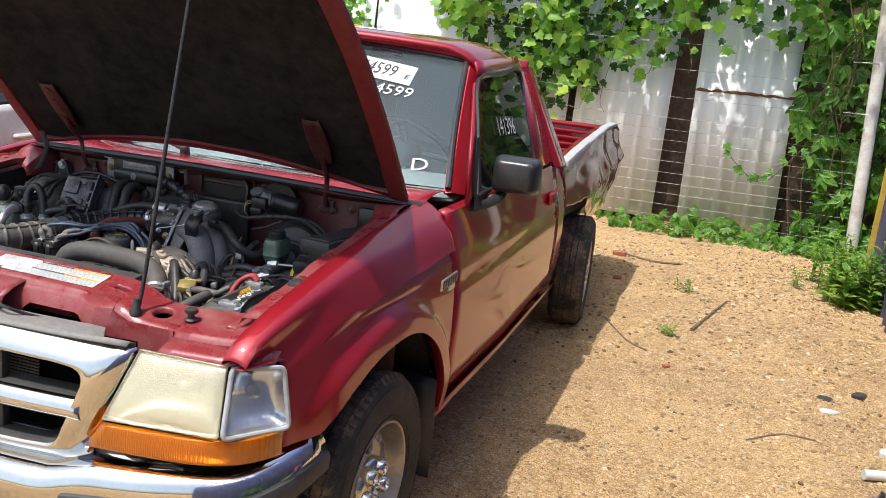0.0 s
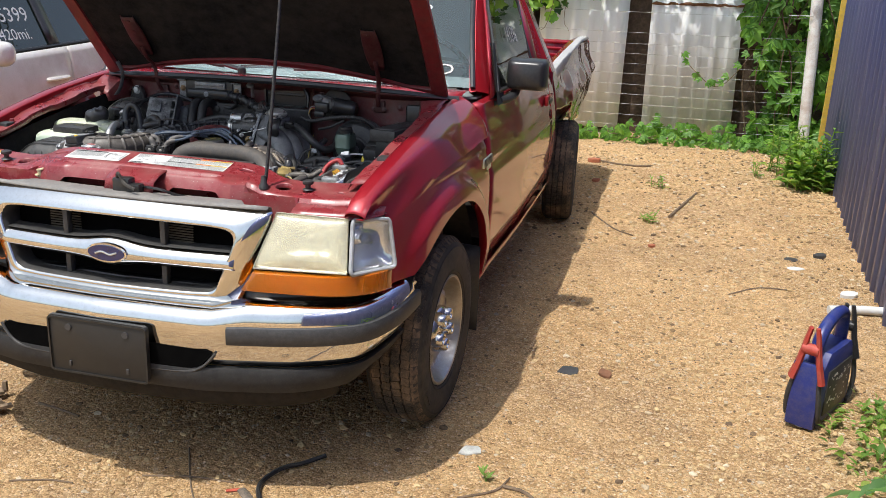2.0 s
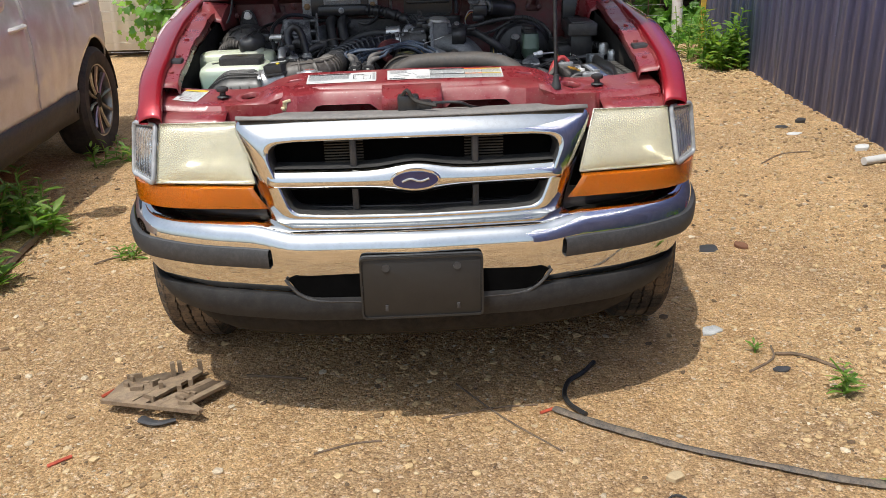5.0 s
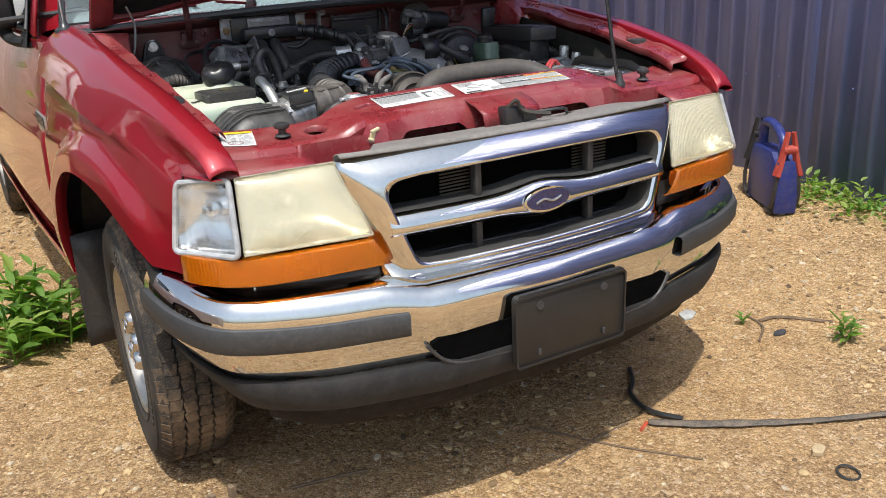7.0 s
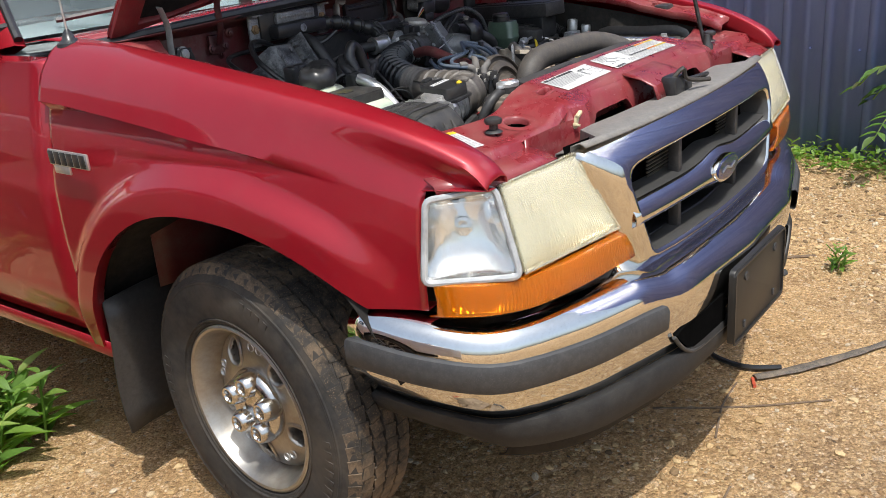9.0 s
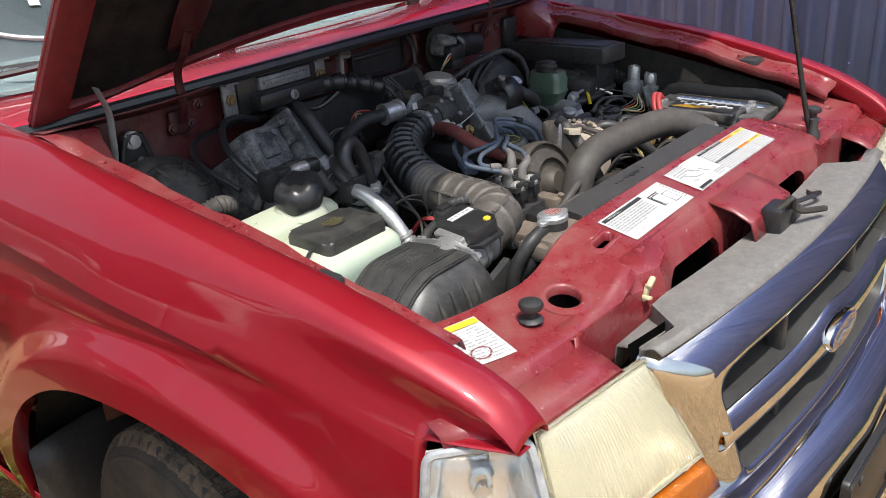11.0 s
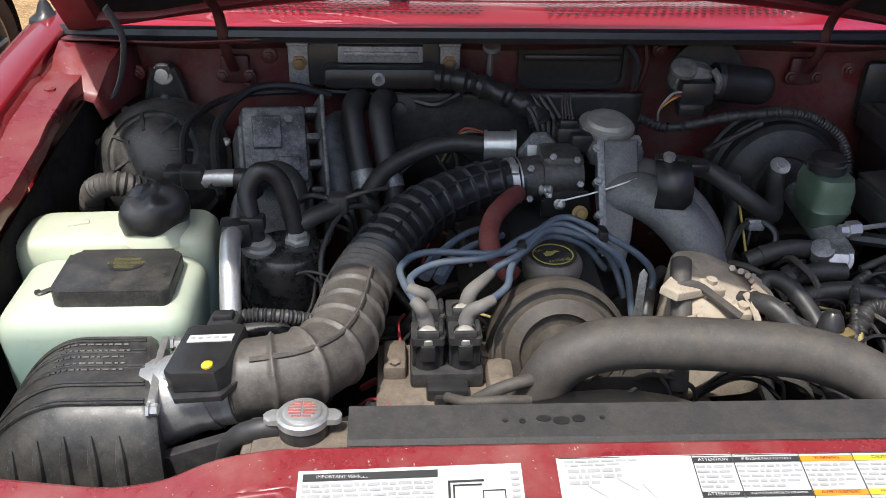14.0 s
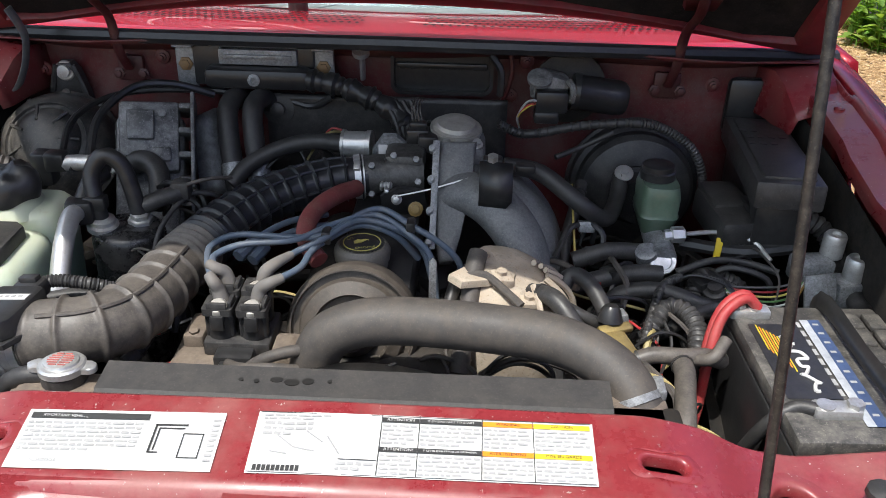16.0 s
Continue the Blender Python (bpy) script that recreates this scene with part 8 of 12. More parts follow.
lathe(bm, (0.388, 0.765, 0.862), (-0.3, -0.4, 1), [(0.016, 0), (0.016, 0.022), (0.012, 0.024), (0.0, 0.024)], 18)
mc = part("master_cylinder", bm, M_ALU, truck, "bare metal brake master cylinder")
bm = bmesh.new()
lathe(bm, (0.406, 0.752, 0.868), (0.05, -0.75, 0.6), [(0.019, -0.01), (0.0195, 0.004), (0.018, 0.006), (0.013, 0.006), (0.012, 0.0045), (0.0, 0.0045)], 28)
part("end_cap", bm, M_BRIGHT_ALU, mc, "round bright end cap")
bm = bmesh.new()
lathe(bm, (0.418, 0.775, 0.900), (1, 0.1, 0.05), [(0.008, -0.01), (0.008, 0.0), (0.012, 0.001), (0.012, 0.018), (0.009, 0.020), (0.0, 0.020)], 6)
part("pressure_switch", bm, M_BRIGHT_ALU, mc, "bright hexagonal fitting")
bm = bmesh.new()
tube(bm, [(0.438, 0.777, 0.901), (0.49, 0.785, 0.902), (0.535, 0.775, 0.895), (0.555, 0.745, 0.880)], 0.0036, 8, 5)
part("brake_pipe", bm, M_STEEL, mc)
bm = bmesh.new()
box(bm, (0.487, 0.770, 0.884), (0.010, 0.004, 0.030), 0.001, turned(-20, 8, 0))
part("cable_tag", bm, M_YELLOW, mc, "small yellow paper tag")
M_GREEN = plain("olive_green_reservoir", (0.095, 0.150, 0.105), 0.3, 0, 0.15, 30, (0.16, 0.16, 0.12), 0.25, coat=0.5)
bm = bmesh.new()
rows = []
for z, w, d in ((0.895, 0.055, 0.075), (0.910, 0.068, 0.10), (0.925, 0.076, 0.115), (0.930, 0.080, 0.12), (0.935, 0.076, 0.115), (0.960, 0.078, 0.118), (0.978, 0.070, 0.105)):
    rows.append([(0.403 + 0.72 * a, 0.830 + 0.74 * b, 0.884 + (z - 0.895) * 0.95) for a, b in rounded(w, d, 0.022, 4)])
v = sheet(bm, rows, closed=True)
bm.faces.new(v[0])
bm.faces.new(v[-1])
resv = part("fluid_reservoir", bm, M_GREEN, mc, "olive green brake fluid reservoir")
bm = bmesh.new()
lathe(bm, (0.400, 0.834, 0.961), (0, 0, 1), [(0.022, 0), (0.026, 0.003), (0.026, 0.014), (0.0235, 0.016), (0.023, 0.0225), (0.020, 0.024), (0.0, 0.024)], 24)
part("reservoir_cap", bm, M_BLACK, resv)

# coolant and washer tanks: milky plastic, green where the coolant stands behind it
def tank_material():
    m, n, l, b = nodes_of("milky_plastic_tank")
    f = noise_tex(n, l, 9.0, 6.0, 0.65)
    tc = n.new("ShaderNodeTexCoord")
    sep = n.new("ShaderNodeSeparateXYZ")
    l.new(tc.outputs["Object"], sep.inputs[0])
    hgt = n.new("ShaderNodeMath")
    hgt.operation = "MULTIPLY_ADD"
    hgt.inputs[1].default_value = 0.05
    l.new(f, hgt.inputs[0])
    l.new(sep.outputs[2], hgt.inputs[2])
    mr = n.new("ShaderNodeMapRange")
    mr.inputs[1].default_value, mr.inputs[2].default_value = 0.86, 0.975
    l.new(hgt.outputs[0], mr.inputs[0])
    c = ramp(n, l, mr.outputs[0], [(0.0, (0.30, 0.44, 0.38)), (0.45, (0.37, 0.51, 0.44)), (0.66, (0.47, 0.56, 0.455)), (0.85, (0.57, 0.61, 0.47)), (1.0, (0.54, 0.57, 0.43))])
    g = noise_tex(n, l, 60.0, 5.0, 0.7)
    c = mix_col(n, l, ramp(n, l, g, [(0.58, (0, 0, 0)), (0.75, (0.5, 0.5, 0.5))]), c, (0.42, 0.34, 0.20))
    l.new(c, b.inputs["Base Color"])
    b.inputs["Roughness"].default_value = 0.38
    b.inputs["Subsurface Weight"].default_value = 0.3
    b.inputs["Subsurface Radius"].default_value = (0.03, 0.035, 0.025)
    b.inputs["Subsurface Scale"].default_value = 0.5
    bump(n, l, b, g, 0.12, 0.001)
    return m


M_TANK = tank_material()


def tank_body(layers, corner):
    """A blown tank: rounded outlines stacked from the bottom up, each (z, x0, x1, y0, y1)."""
    bm = bmesh.new()
    rows = []
    for z, x0, x1, y0, y1 in layers:
        rows.append([((x0 + x1) / 2 + a, (y0 + y1) / 2 + b + 0.05 * a, z + 0.02 * b) for a, b in rounded(x1 - x0, y1 - y0, min(corner, (y1 - y0) * 0.45), 6)])
    v = sheet(bm, rows, closed=True)
    bm.faces.new(v[0])
    bm.faces.new(v[-1])
    return bm


bm = tank_body([(0.745, -0.622, -0.432, 0.540, 0.655), (0.80, -0.626, -0.428, 0.532, 0.660), (0.868, -0.628, -0.426, 0.529, 0.664), (0.905, -0.630, -0.424, 0.528, 0.666), (0.918, -0.628, -0.426, 0.530, 0.664), (0.927, -0.622, -0.432, 0.536, 0.660), (0.932, -0.612, -0.442, 0.546, 0.650), (0.934, -0.590, -0.462, 0.565, 0.632)], 0.024)
for v in bm.verts:
    if v.co.y < 0.56:
        v.co.y += 0.008 * math.exp(-((v.co.x + 0.482) / 0.012) ** 2)
cool = part("coolant_tank", bm, M_TANK, truck, "milky plastic coolant tank with a pale green tint", angle=60)
bm = bmesh.new()
slab(bm, rounded(0.126, 0.092, 0.012, 5), 0.024, (-0.508, 0.596, 0.927), (1, 0.02, 0), (-0.02, 1, 0.0), 0.006)
clid = part("tank_lid", bm, M_AIRBOX, cool, "flat black coolant cap cover with yellow print")
bm = bmesh.new()
tube(bm, [(-0.570, 0.585, 0.936), (-0.582, 0.578, 0.936), (-0.590, 0.572, 0.935), (-0.594, 0.578, 0.935)], 0.0035, 6, 3, flat=0.5)
part("lid_tether", bm, M_AIRBOX, clid)
bm = bmesh.new()
slab(bm, oval(0.040, 0.032, 24), 0.0008, (-0.503, 0.608, 0.9508), (1, 0.02, 0), (-0.02, 1, 0))
part("lid_boss", bm, M_BLACK, clid)
M_LID_PRINT = plain("faded_yellow_print", (0.30, 0.25, 0.08), 0.6)
for k, tx in enumerate(("ENGINE", "COOLANT", "ONLY")):
    words("lid_print", tx, 0.0085, Matrix.Translation((-0.503, 0.617 - 0.0085 * k, 0.9520)), M_LID_PRINT, clid)
bm = tank_body([(0.745, -0.650, -0.428, 0.668, 0.742), (0.86, -0.655, -0.424, 0.664, 0.748), (0.925, -0.656, -0.422, 0.662, 0.750), (0.940, -0.654, -0.424, 0.664, 0.748), (0.948, -0.648, -0.430, 0.669, 0.744), (0.952, -0.636, -0.440, 0.678, 0.736), (0.953, -0.60, -0.47, 0.69, 0.725)], 0.024)
wash = part("washer_tank", bm, M_TANK, truck, "milky plastic washer tank", angle=60)
bm = bmesh.new()
lathe(bm, (-0.490, 0.700, 0.945), (0.05, 0, 1), [(0.046, -0.004), (0.041, 0.006), (0.036, 0.014), (0.035, 0.022), (0.030, 0.024)], 28)
box(bm, (-0.585, 0.703, 0.953), (0.026, 0.010, 0.005), 0.002, turned(0, 0, 20))
part("filler_neck", bm, M_TANK, wash)
bm = bmesh.new()
rows = []
for z, s_ in ((0.957, 0.030), (0.961, 0.039), (0.972, 0.042), (0.983, 0.041), (0.992, 0.037), (0.999, 0.028), (1.001, 0.014)):
    rows.append([(-0.490 + s_ * math.cos(a) * (1.0 + 0.06 * math.cos(3 * a + 0.4)), 0.696 + s_ * 0.92 * math.sin(a) * (1 + 0.05 * math.sin(2 * a)), z + 0.006 * math.cos(a - 0.6) + 0.0022 * math.sin(5 * a + 90 * z)) for a in (2 * math.pi * k / 40 for k in range(40))])
v = sheet(bm, rows, closed=True)
bm.faces.new(v[-1])
part("washer_cap", bm, M_BLACK, wash, "black rubber washer cap with folds", angle=40)

# air conditioning: dryer can, silver pipe, fittings
bm = bmesh.new()
lathe(bm, (-0.338, 0.700, 0.72), (0, 0, 1), [(0.046, 0), (0.049, 0.02), (0.049, 0.118), (0.0515, 0.121), (0.0515, 0.128), (0.049, 0.131), (0.049, 0.188), (0.047, 0.196), (0.041, 0.202), (0.018, 0.205), (0.0, 0.206)], 36)
acc = part("dryer_can", bm, plain("satin_black_can", (0.020, 0.020, 0.021), 0.24, 0.1, 0.3, 60, (0.10, 0.095, 0.09), 0.35, 0.04, 30.0), truck, "black air conditioning dryer can")
for c, r_ in (((-0.322, 0.706, 0.924), 0.017), ((-0.368, 0.690, 0.922), 0.021)):
    bm = bmesh.new()
    lathe(bm, c, (0.1, -0.1, 1), [(r_, 0), (r_, 0.007), (r_ * 0.8, 0.009), (r_ * 0.78, 0.015), (r_ * 0.6, 0.017)], 6 if r_ < 0.02 else 20)
    part("fitting", bm, M_STEEL, acc)
bm = bmesh.new()
tube(bm, [(-0.368, 0.690, 0.925), (-0.374, 0.694, 0.962), (-0.378, 0.705, 0.995), (-0.362, 0.712, 1.018), (-0.342, 0.715, 1.008), (-0.330, 0.712, 0.975), (-0.322, 0.706, 0.932)], 0.0115, 14, 7)
part("dryer_hose", bm, M_BLACK, acc)
bm = bmesh.new()
tube(bm, [(-0.318, 0.712, 0.945), (-0.300, 0.722, 0.952), (-0.275, 0.738, 0.956)], 0.012, 10, 3)
box(bm, (-0.272, 0.742, 0.960), (0.026, 0.024, 0.026), 0.005)
part("pressure_plug", bm, M_BLACK_DUSTY, acc)
bm = bmesh.new()
tube(bm, [(-0.392, 0.682, 0.950), (-0.394, 0.664, 0.953), (-0.393, 0.645, 0.948), (-0.390, 0.615, 0.930), (-0.387, 0.585, 0.900), (-0.383, 0.560, 0.862), (-0.378, 0.545, 0.82)], 0.0125, 16, 6)
pipe = part("coolant_pipe", bm, M_BRIGHT_ALU, truck, "bright aluminium air conditioning pipe")
bm = bmesh.new()
d_ = Vector((0.004, -0.020, -0.032)).normalized()
for t in (0.0, 0.011, 0.022, 0.033):
    c = Vector((-0.3865, 0.580, 0.894)) + d_ * t
    lathe(bm, c, d_, [(0.0125, 0), (0.0165, 0.001), (0.0165, 0.006), (0.0125, 0.008)], 18, close=False)
part("pipe_collar", bm, M_BRIGHT_ALU, pipe)
bm = bmesh.new()
box(bm, (-0.392, 0.684, 0.950), (0.036, 0.030, 0.034), 0.006, turned(0, 0, 12))
box(bm, (-0.372, 0.690, 0.960), (0.030, 0.020, 0.020), 0.004)
tube(bm, [(-0.390, 0.69, 0.960), (-0.386, 0.715, 0.978), (-0.372, 0.735, 0.985)], 0.012, 10, 3)
part("pipe_block", bm, M_BLACK, pipe)
bm = bmesh.new()
tube(bm, [(-0.448, 0.775, 0.978), (-0.425, 0.775, 0.980), (-0.405, 0.775, 0.980)], 0.0115, 14, 2)
sw = part("pressure_switch", bm, M_STEEL, pipe)
bm = bmesh.new()
tube(bm, [(-0.404, 0.775, 0.980), (-0.385, 0.772, 0.979)], 0.014, 12, 1)
part("switch_cap", bm, M_BLACK, sw)
bm = bmesh.new()
box(bm, (-0.458, 0.776, 0.981), (0.030, 0.026, 0.028), 0.005)
box(bm, (-0.480, 0.782, 0.968), (0.030, 0.030, 0.050), 0.006)
part("switch_plug", bm, M_BLACK, sw)

M_HEATER = plain("dusty_grey_black_housing", (0.045, 0.046, 0.048), 0.34, 0.0, 0.25, 90, (0.33, 0.33, 0.33), 0.7, 0.2, 30.0)
M_BLOWER = plain("dusty_blower_plastic", (0.030, 0.030, 0.031), 0.40, 0.0, 0.25, 70, (0.20, 0.18, 0.15), 0.45, 0.12, 22.0)
# blower: a drum leaning forward, with a raised scroll round a sunken motor
b_axis = Vector((-0.02, -0.78, 0.62)).normalized()
b_c = Vector((-0.552, 0.985, 0.905))
bm = bmesh.new()
lathe(bm, b_c, b_axis, [(0.098, -0.16), (0.100, 0.0), (0.104, 0.004), (0.104, 0.012), (0.098, 0.016), (0.095, 0.030), (0.088, 0.044), (0.076, 0.056), (0.066, 0.062), (0.064, 0.058), (0.058, 0.060), (0.052, 0.072), (0.036, 0.082), (0.016, 0.086), (0.0, 0.086)], 48)
blow = part("blower_housing", bm, M_BLOWER, truck, "round dusty black blower housing", angle=32)
bx = b_axis.cross(Vector((1, 0, 0))).normalized()
by = b_axis.cross(bx)
for k in range(10):
    a = 2 * math.pi * k / 10
    bm = bmesh.new()
    lathe(bm, b_c + b_axis * 0.012 + 0.100 * (math.cos(a) * bx + math.sin(a) * by), b_axis, [(0.007, 0), (0.007, 0.005), (0.004, 0.007), (0, 0.007)], 8)
    part("screw", bm, M_STEEL if k % 3 else M_BLOWER, blow)
for k in range(7):
    a = 2 * math.pi * (k + 0.3) / 7
    bm = bmesh.new()
    tube(bm, [b_c + b_axis * (0.086 - 0.35 * (r_ - 0.02)) + r_ * (math.cos(a) * bx + math.sin(a) * by) for r_ in (0.030, 0.045, 0.060)], 0.003, 6, 1)
    part("motor_rib", bm, M_BLOWER, blow)
bm = bmesh.new()
tube(bm, [(-0.620, 0.842, 0.905), (-0.600, 0.815, 0.945), (-0.570, 0.805, 0.958), (-0.545, 0.812, 0.950), (-0.530, 0.835, 0.930)], lambda s: 0.0155 + 0.0016 * math.sin(s * 900), 12, 20)
part("blower_hose", bm, M_HOSE, blow, "grey convoluted cooling hose")
bm = bmesh.new()
slab(bm, [(-0.042, -0.02), (0.042, -0.02), (0.030, 0.060), (0.021, 0.098), (0.010, 0.112), (-0.010, 0.112), (-0.021, 0.098), (-0.030, 0.060)], 0.018, (-0.553, 1.075, 0.930), (1, 0, 0), (0, -0.10, 1), 0.004)
for sx in (-1, 1):
    tube(bm, [(-0.553 + sx * 0.040, 1.052, 0.92), (-0.553 + sx * 0.028, 1.050, 0.99), (-0.553 + sx * 0.014, 1.048, 1.036)], 0.005, 6, 3)
br = part("housing_bracket", bm, M_BLACK_DUSTY, blow, "black pressed bracket")
bm = bmesh.new()
lathe(bm, (-0.554, 1.052, 1.026), (0, -1, 0.1), [(0.017, 0), (0.017, 0.003), (0.015, 0.005), (0.010, 0.005), (0.010, 0.012), (0, 0.013)], 18)
part("bolt", bm, M_STEEL, br)
# heater case: a tilted ribbed block beside the blower
HB = Matrix.Translation((-0.380, 0.935, 0.945)) @ turned(-32, 4, 14).to_matrix().to_4x4()
bm = bmesh.new()
box(bm, (0, 0.02, -0.14), (0.105, 0.10, 0.36), 0.010)
box(bm, (0.0, -0.018, 0.005), (0.090, 0.060, 0.110), 0.006)
bmesh.ops.transform(bm, matrix=HB, verts=bm.verts)
heat = part("heater_box", bm, M_HEATER, truck, "dusty black heater housing", angle=30)
for k in range(6):
    bm = bmesh.new()
    box(bm, (0.055, -0.020, 0.052 - 0.038 * k), (0.022, 0.070, 0.010), 0.003)
    bmesh.ops.transform(bm, matrix=HB, verts=bm.verts)
    part("rib", bm, M_HEATER, heat)
bm = bmesh.new()
box(bm, (0.066, -0.030, -0.03), (0.006, 0.086, 0.20), 0.002)
box(bm, (-0.012, -0.052, 0.022), (0.040, 0.010, 0.046), 0.003)
box(bm, (0.018, -0.052, -0.024), (0.030, 0.008, 0.022), 0.003)
bmesh.ops.transform(bm, matrix=HB, verts=bm.verts)
part("case_flange", bm, M_HEATER, heat)
for q in ((0.020, -0.050, 0.040), (-0.030, -0.050, -0.020)):
    bm = bmesh.new()
    lathe(bm, HB @ Vector(q), HB.to_3x3() @ Vector((0, -1, 0)), [(0.006, 0), (0.006, 0.004), (0, 0.005)], 8)
    part("screw", bm, M_HEATER, heat)
bm = bmesh.new()
rows = []
for i in range(9):
    t = i / 8
    rows.append([(-0.318 + 0.020 * t, 0.955 - 0.06 * t, 0.985 - 0.11 * t), (-0.290 + 0.028 * t, 0.985 - 0.07 * t + 0.006 * math.sin(i), 0.992 - 0.12 * t), (-0.268 + 0.020 * t, 1.010 - 0.09 * t, 0.985 - 0.12 * t)])
sheet(bm, rows)
part("heat_shield", bm, plain("torn_foil_shield", (0.13, 0.135, 0.14), 0.45, 0.3, 0.3, 70, (0.05, 0.048, 0.045), 0.5), heat, "torn grey foil shield", solid=0.002)
for x0 in (-0.262, -0.222):
    bm = bmesh.new()
    tube(bm, [(x0 + 0.010, 1.035, 0.990), (x0 + 0.004, 1.008, 1.004), (x0 - 0.002, 0.975, 0.995), (x0 + 0.004, 0.945, 0.955), (x0 + 0.016, 0.915, 0.905), (x0 + 0.03, 0.88, 0.84)], 0.0165, 14, 6)
    hh = part("heater_hose", bm, M_RUBBER, truck, "black heater hose")
    bm = bmesh.new()
    tube(bm, [(x0 + 0.012, 0.925, 0.922), (x0 + 0.017, 0.912, 0.900)], 0.0185, 14, 1)
    part("hose_clamp", bm, M_ALU, hh)
bm = bmesh.new()
tube(bm, [(-0.072, 0.916, 0.966), (-0.12, 0.922, 0.966), (-0.17, 0.915, 0.955), (-0.215, 0.895, 0.935), (-0.24, 0.87, 0.91)], 0.0130, 12, 5)
part("idle_hose", bm, M_RUBBER, truck, "black idle air hose")
bm = bmesh.new()
tube(bm, [(-0.262, 0.770, 0.905), (-0.285, 0.745, 0.935), (-0.270, 0.735, 0.965), (-0.235, 0.745, 0.975), (-0.210, 0.775, 0.965)], 0.0028, 6, 6)
part("grey_wire", bm, M_HOSE, truck)
bm = bmesh.new()
tube(bm, [(-0.30, 1.03, 1.0), (-0.36, 1.01, 1.022), (-0.415, 0.98, 1.024), (-0.452, 0.92, 0.995), (-0.448, 0.86, 0.955), (-0.435, 0.82, 0.93)], 0.0065, 8, 6)
part("loom", bm, M_BLACK, truck)
# round boss and dark pad low on the firewall
bm = bmesh.new()
lathe(bm, (-0.195, 1.040, 0.978), (0, -1, 0.1), [(0.026, 0), (0.026, 0.010), (0.012, 0.012), (0.012, 0.022), (0.006, 0.024), (0, 0.024)], 18)
part("heater_valve", bm, M_BLACK_DUSTY, truck)

# control unit and harness on the firewall
bm = bmesh.new()
box(bm, (-0.232, 1.052, 1.050), (0.200, 0.035, 0.072), 0.005)
ecu = part("control_unit", bm, M_BLACK, truck, "black engine control unit with metal brackets")
for x in (-0.345, -0.118):
    bm = bmesh.new()
    box(bm, (x, 1.045, 1.045), (0.034, 0.008, 0.078), 0.003)
    box(bm, (x, 1.036, 1.080), (0.034, 0.022, 0.005), 0.002)
    ub = part("unit_bracket", bm, M_ALU, ecu)
    bm = bmesh.new()
    lathe(bm, (x, 1.041, 1.048), (0, -1, 0), [(0.012, 0), (0.012, 0.003), (0.008, 0.004), (0.008, 0.008), (0, 0.010)], 6)
    part("bolt", bm, plain("rusty_bolt", (0.22, 0.14, 0.07), 0.6, 0.4), ub)
bm = bmesh.new()
box(bm, (-0.222, 1.030, 1.066), (0.128, 0.014, 0.026), 0.003)
box(bm, (-0.222, 1.022, 1.068), (0.110, 0.006, 0.006), 0.001)
part("connector_frame", bm, M_ALU, ecu, "grey metal connector frame")
bm = bmesh.new()
box(bm, (-0.222, 1.021, 1.035), (0.170, 0.040, 0.034), 0.010)
plug = part("connector", bm, M_BLACK, ecu)
bm = bmesh.new()
lathe(bm, (-0.225, 1.000, 1.036), (0, -1, 0.1), [(0.010, 0), (0.010, 0.002), (0.005, 0.003), (0.005, 0.0), (0, 0.0)], 14)
part("bolt", bm, M_ALU, plug)
bm = bmesh.new()
tube(bm, [(-0.140, 1.018, 1.034), (-0.095, 1.010, 1.030), (-0.055, 1.0, 1.020), (-0.015, 0.988, 1.006), (0.015, 0.975, 0.985), (0.025, 0.965, 0.955)], lambda s: 0.017 + 0.0025 * math.sin(s * 190) + 0.0015 * math.sin(s * 710), 12, 9)
part("wiring_loom", bm, M_BLACK, ecu, "taped black wiring loom")
for k in range(5):
    bm = bmesh.new()
    tube(bm, [(-0.02 + 0.012 * k, 0.985, 1.015), (0.0 + 0.012 * k, 0.968, 1.0 - 0.004 * k), (0.012 + 0.008 * k, 0.955, 0.975), (0.02 + 0.006 * k, 0.95, 0.94)], 0.004, 6, 4)
    part("loom_branch", bm, M_RUBBER, ecu)
bm = bmesh.new()
tube(bm, [(-0.10, 1.01, 1.01), (-0.14, 1.03, 0.985), (-0.20, 1.04, 0.995), (-0.33, 1.05, 1.0), (-0.45, 1.02, 1.0), (-0.50, 0.94, 0.985), (-0.49, 0.85, 0.95)], 0.0055, 8, 5)
part("vacuum_line", bm, M_BLACK, truck)
bm = bmesh.new()
ring_plate(bm, rounded(0.17, 0.085, 0.018), rounded(0.158, 0.073, 0.014), 0.01, (0.075, 1.066, 1.045), (1, 0, 0), (0, 0, 1))
box(bm, (0.075, 1.071, 1.045), (0.16, 0.006, 0.075))
box(bm, (0.075, 1.064, 1.050), (0.15, 0.006, 0.010), 0.002)
part("firewall_grommet", bm, M_BLACK, truck, "black rubber opening in the firewall")
bm = bmesh.new()
tube(bm, [(0.155, 1.05, 1.075), (0.172, 1.045, 1.05), (0.172, 1.04, 1.01)], 0.006, 6, 4)
part("drain_tube", bm, M_BLACK, truck)
bm = bmesh.new()
tube(bm, [(-0.055, 1.045, 1.085), (-0.055, 1.048, 1.03)], 0.012, 8, 1, flat=0.4)
lathe(bm, (-0.055, 1.03, 1.075), (0, -0.4, 1), [(0.014, 0), (0.014, 0.008), (0.006, 0.010)], 12)
part("ground_strap", bm, M_STEEL, truck)
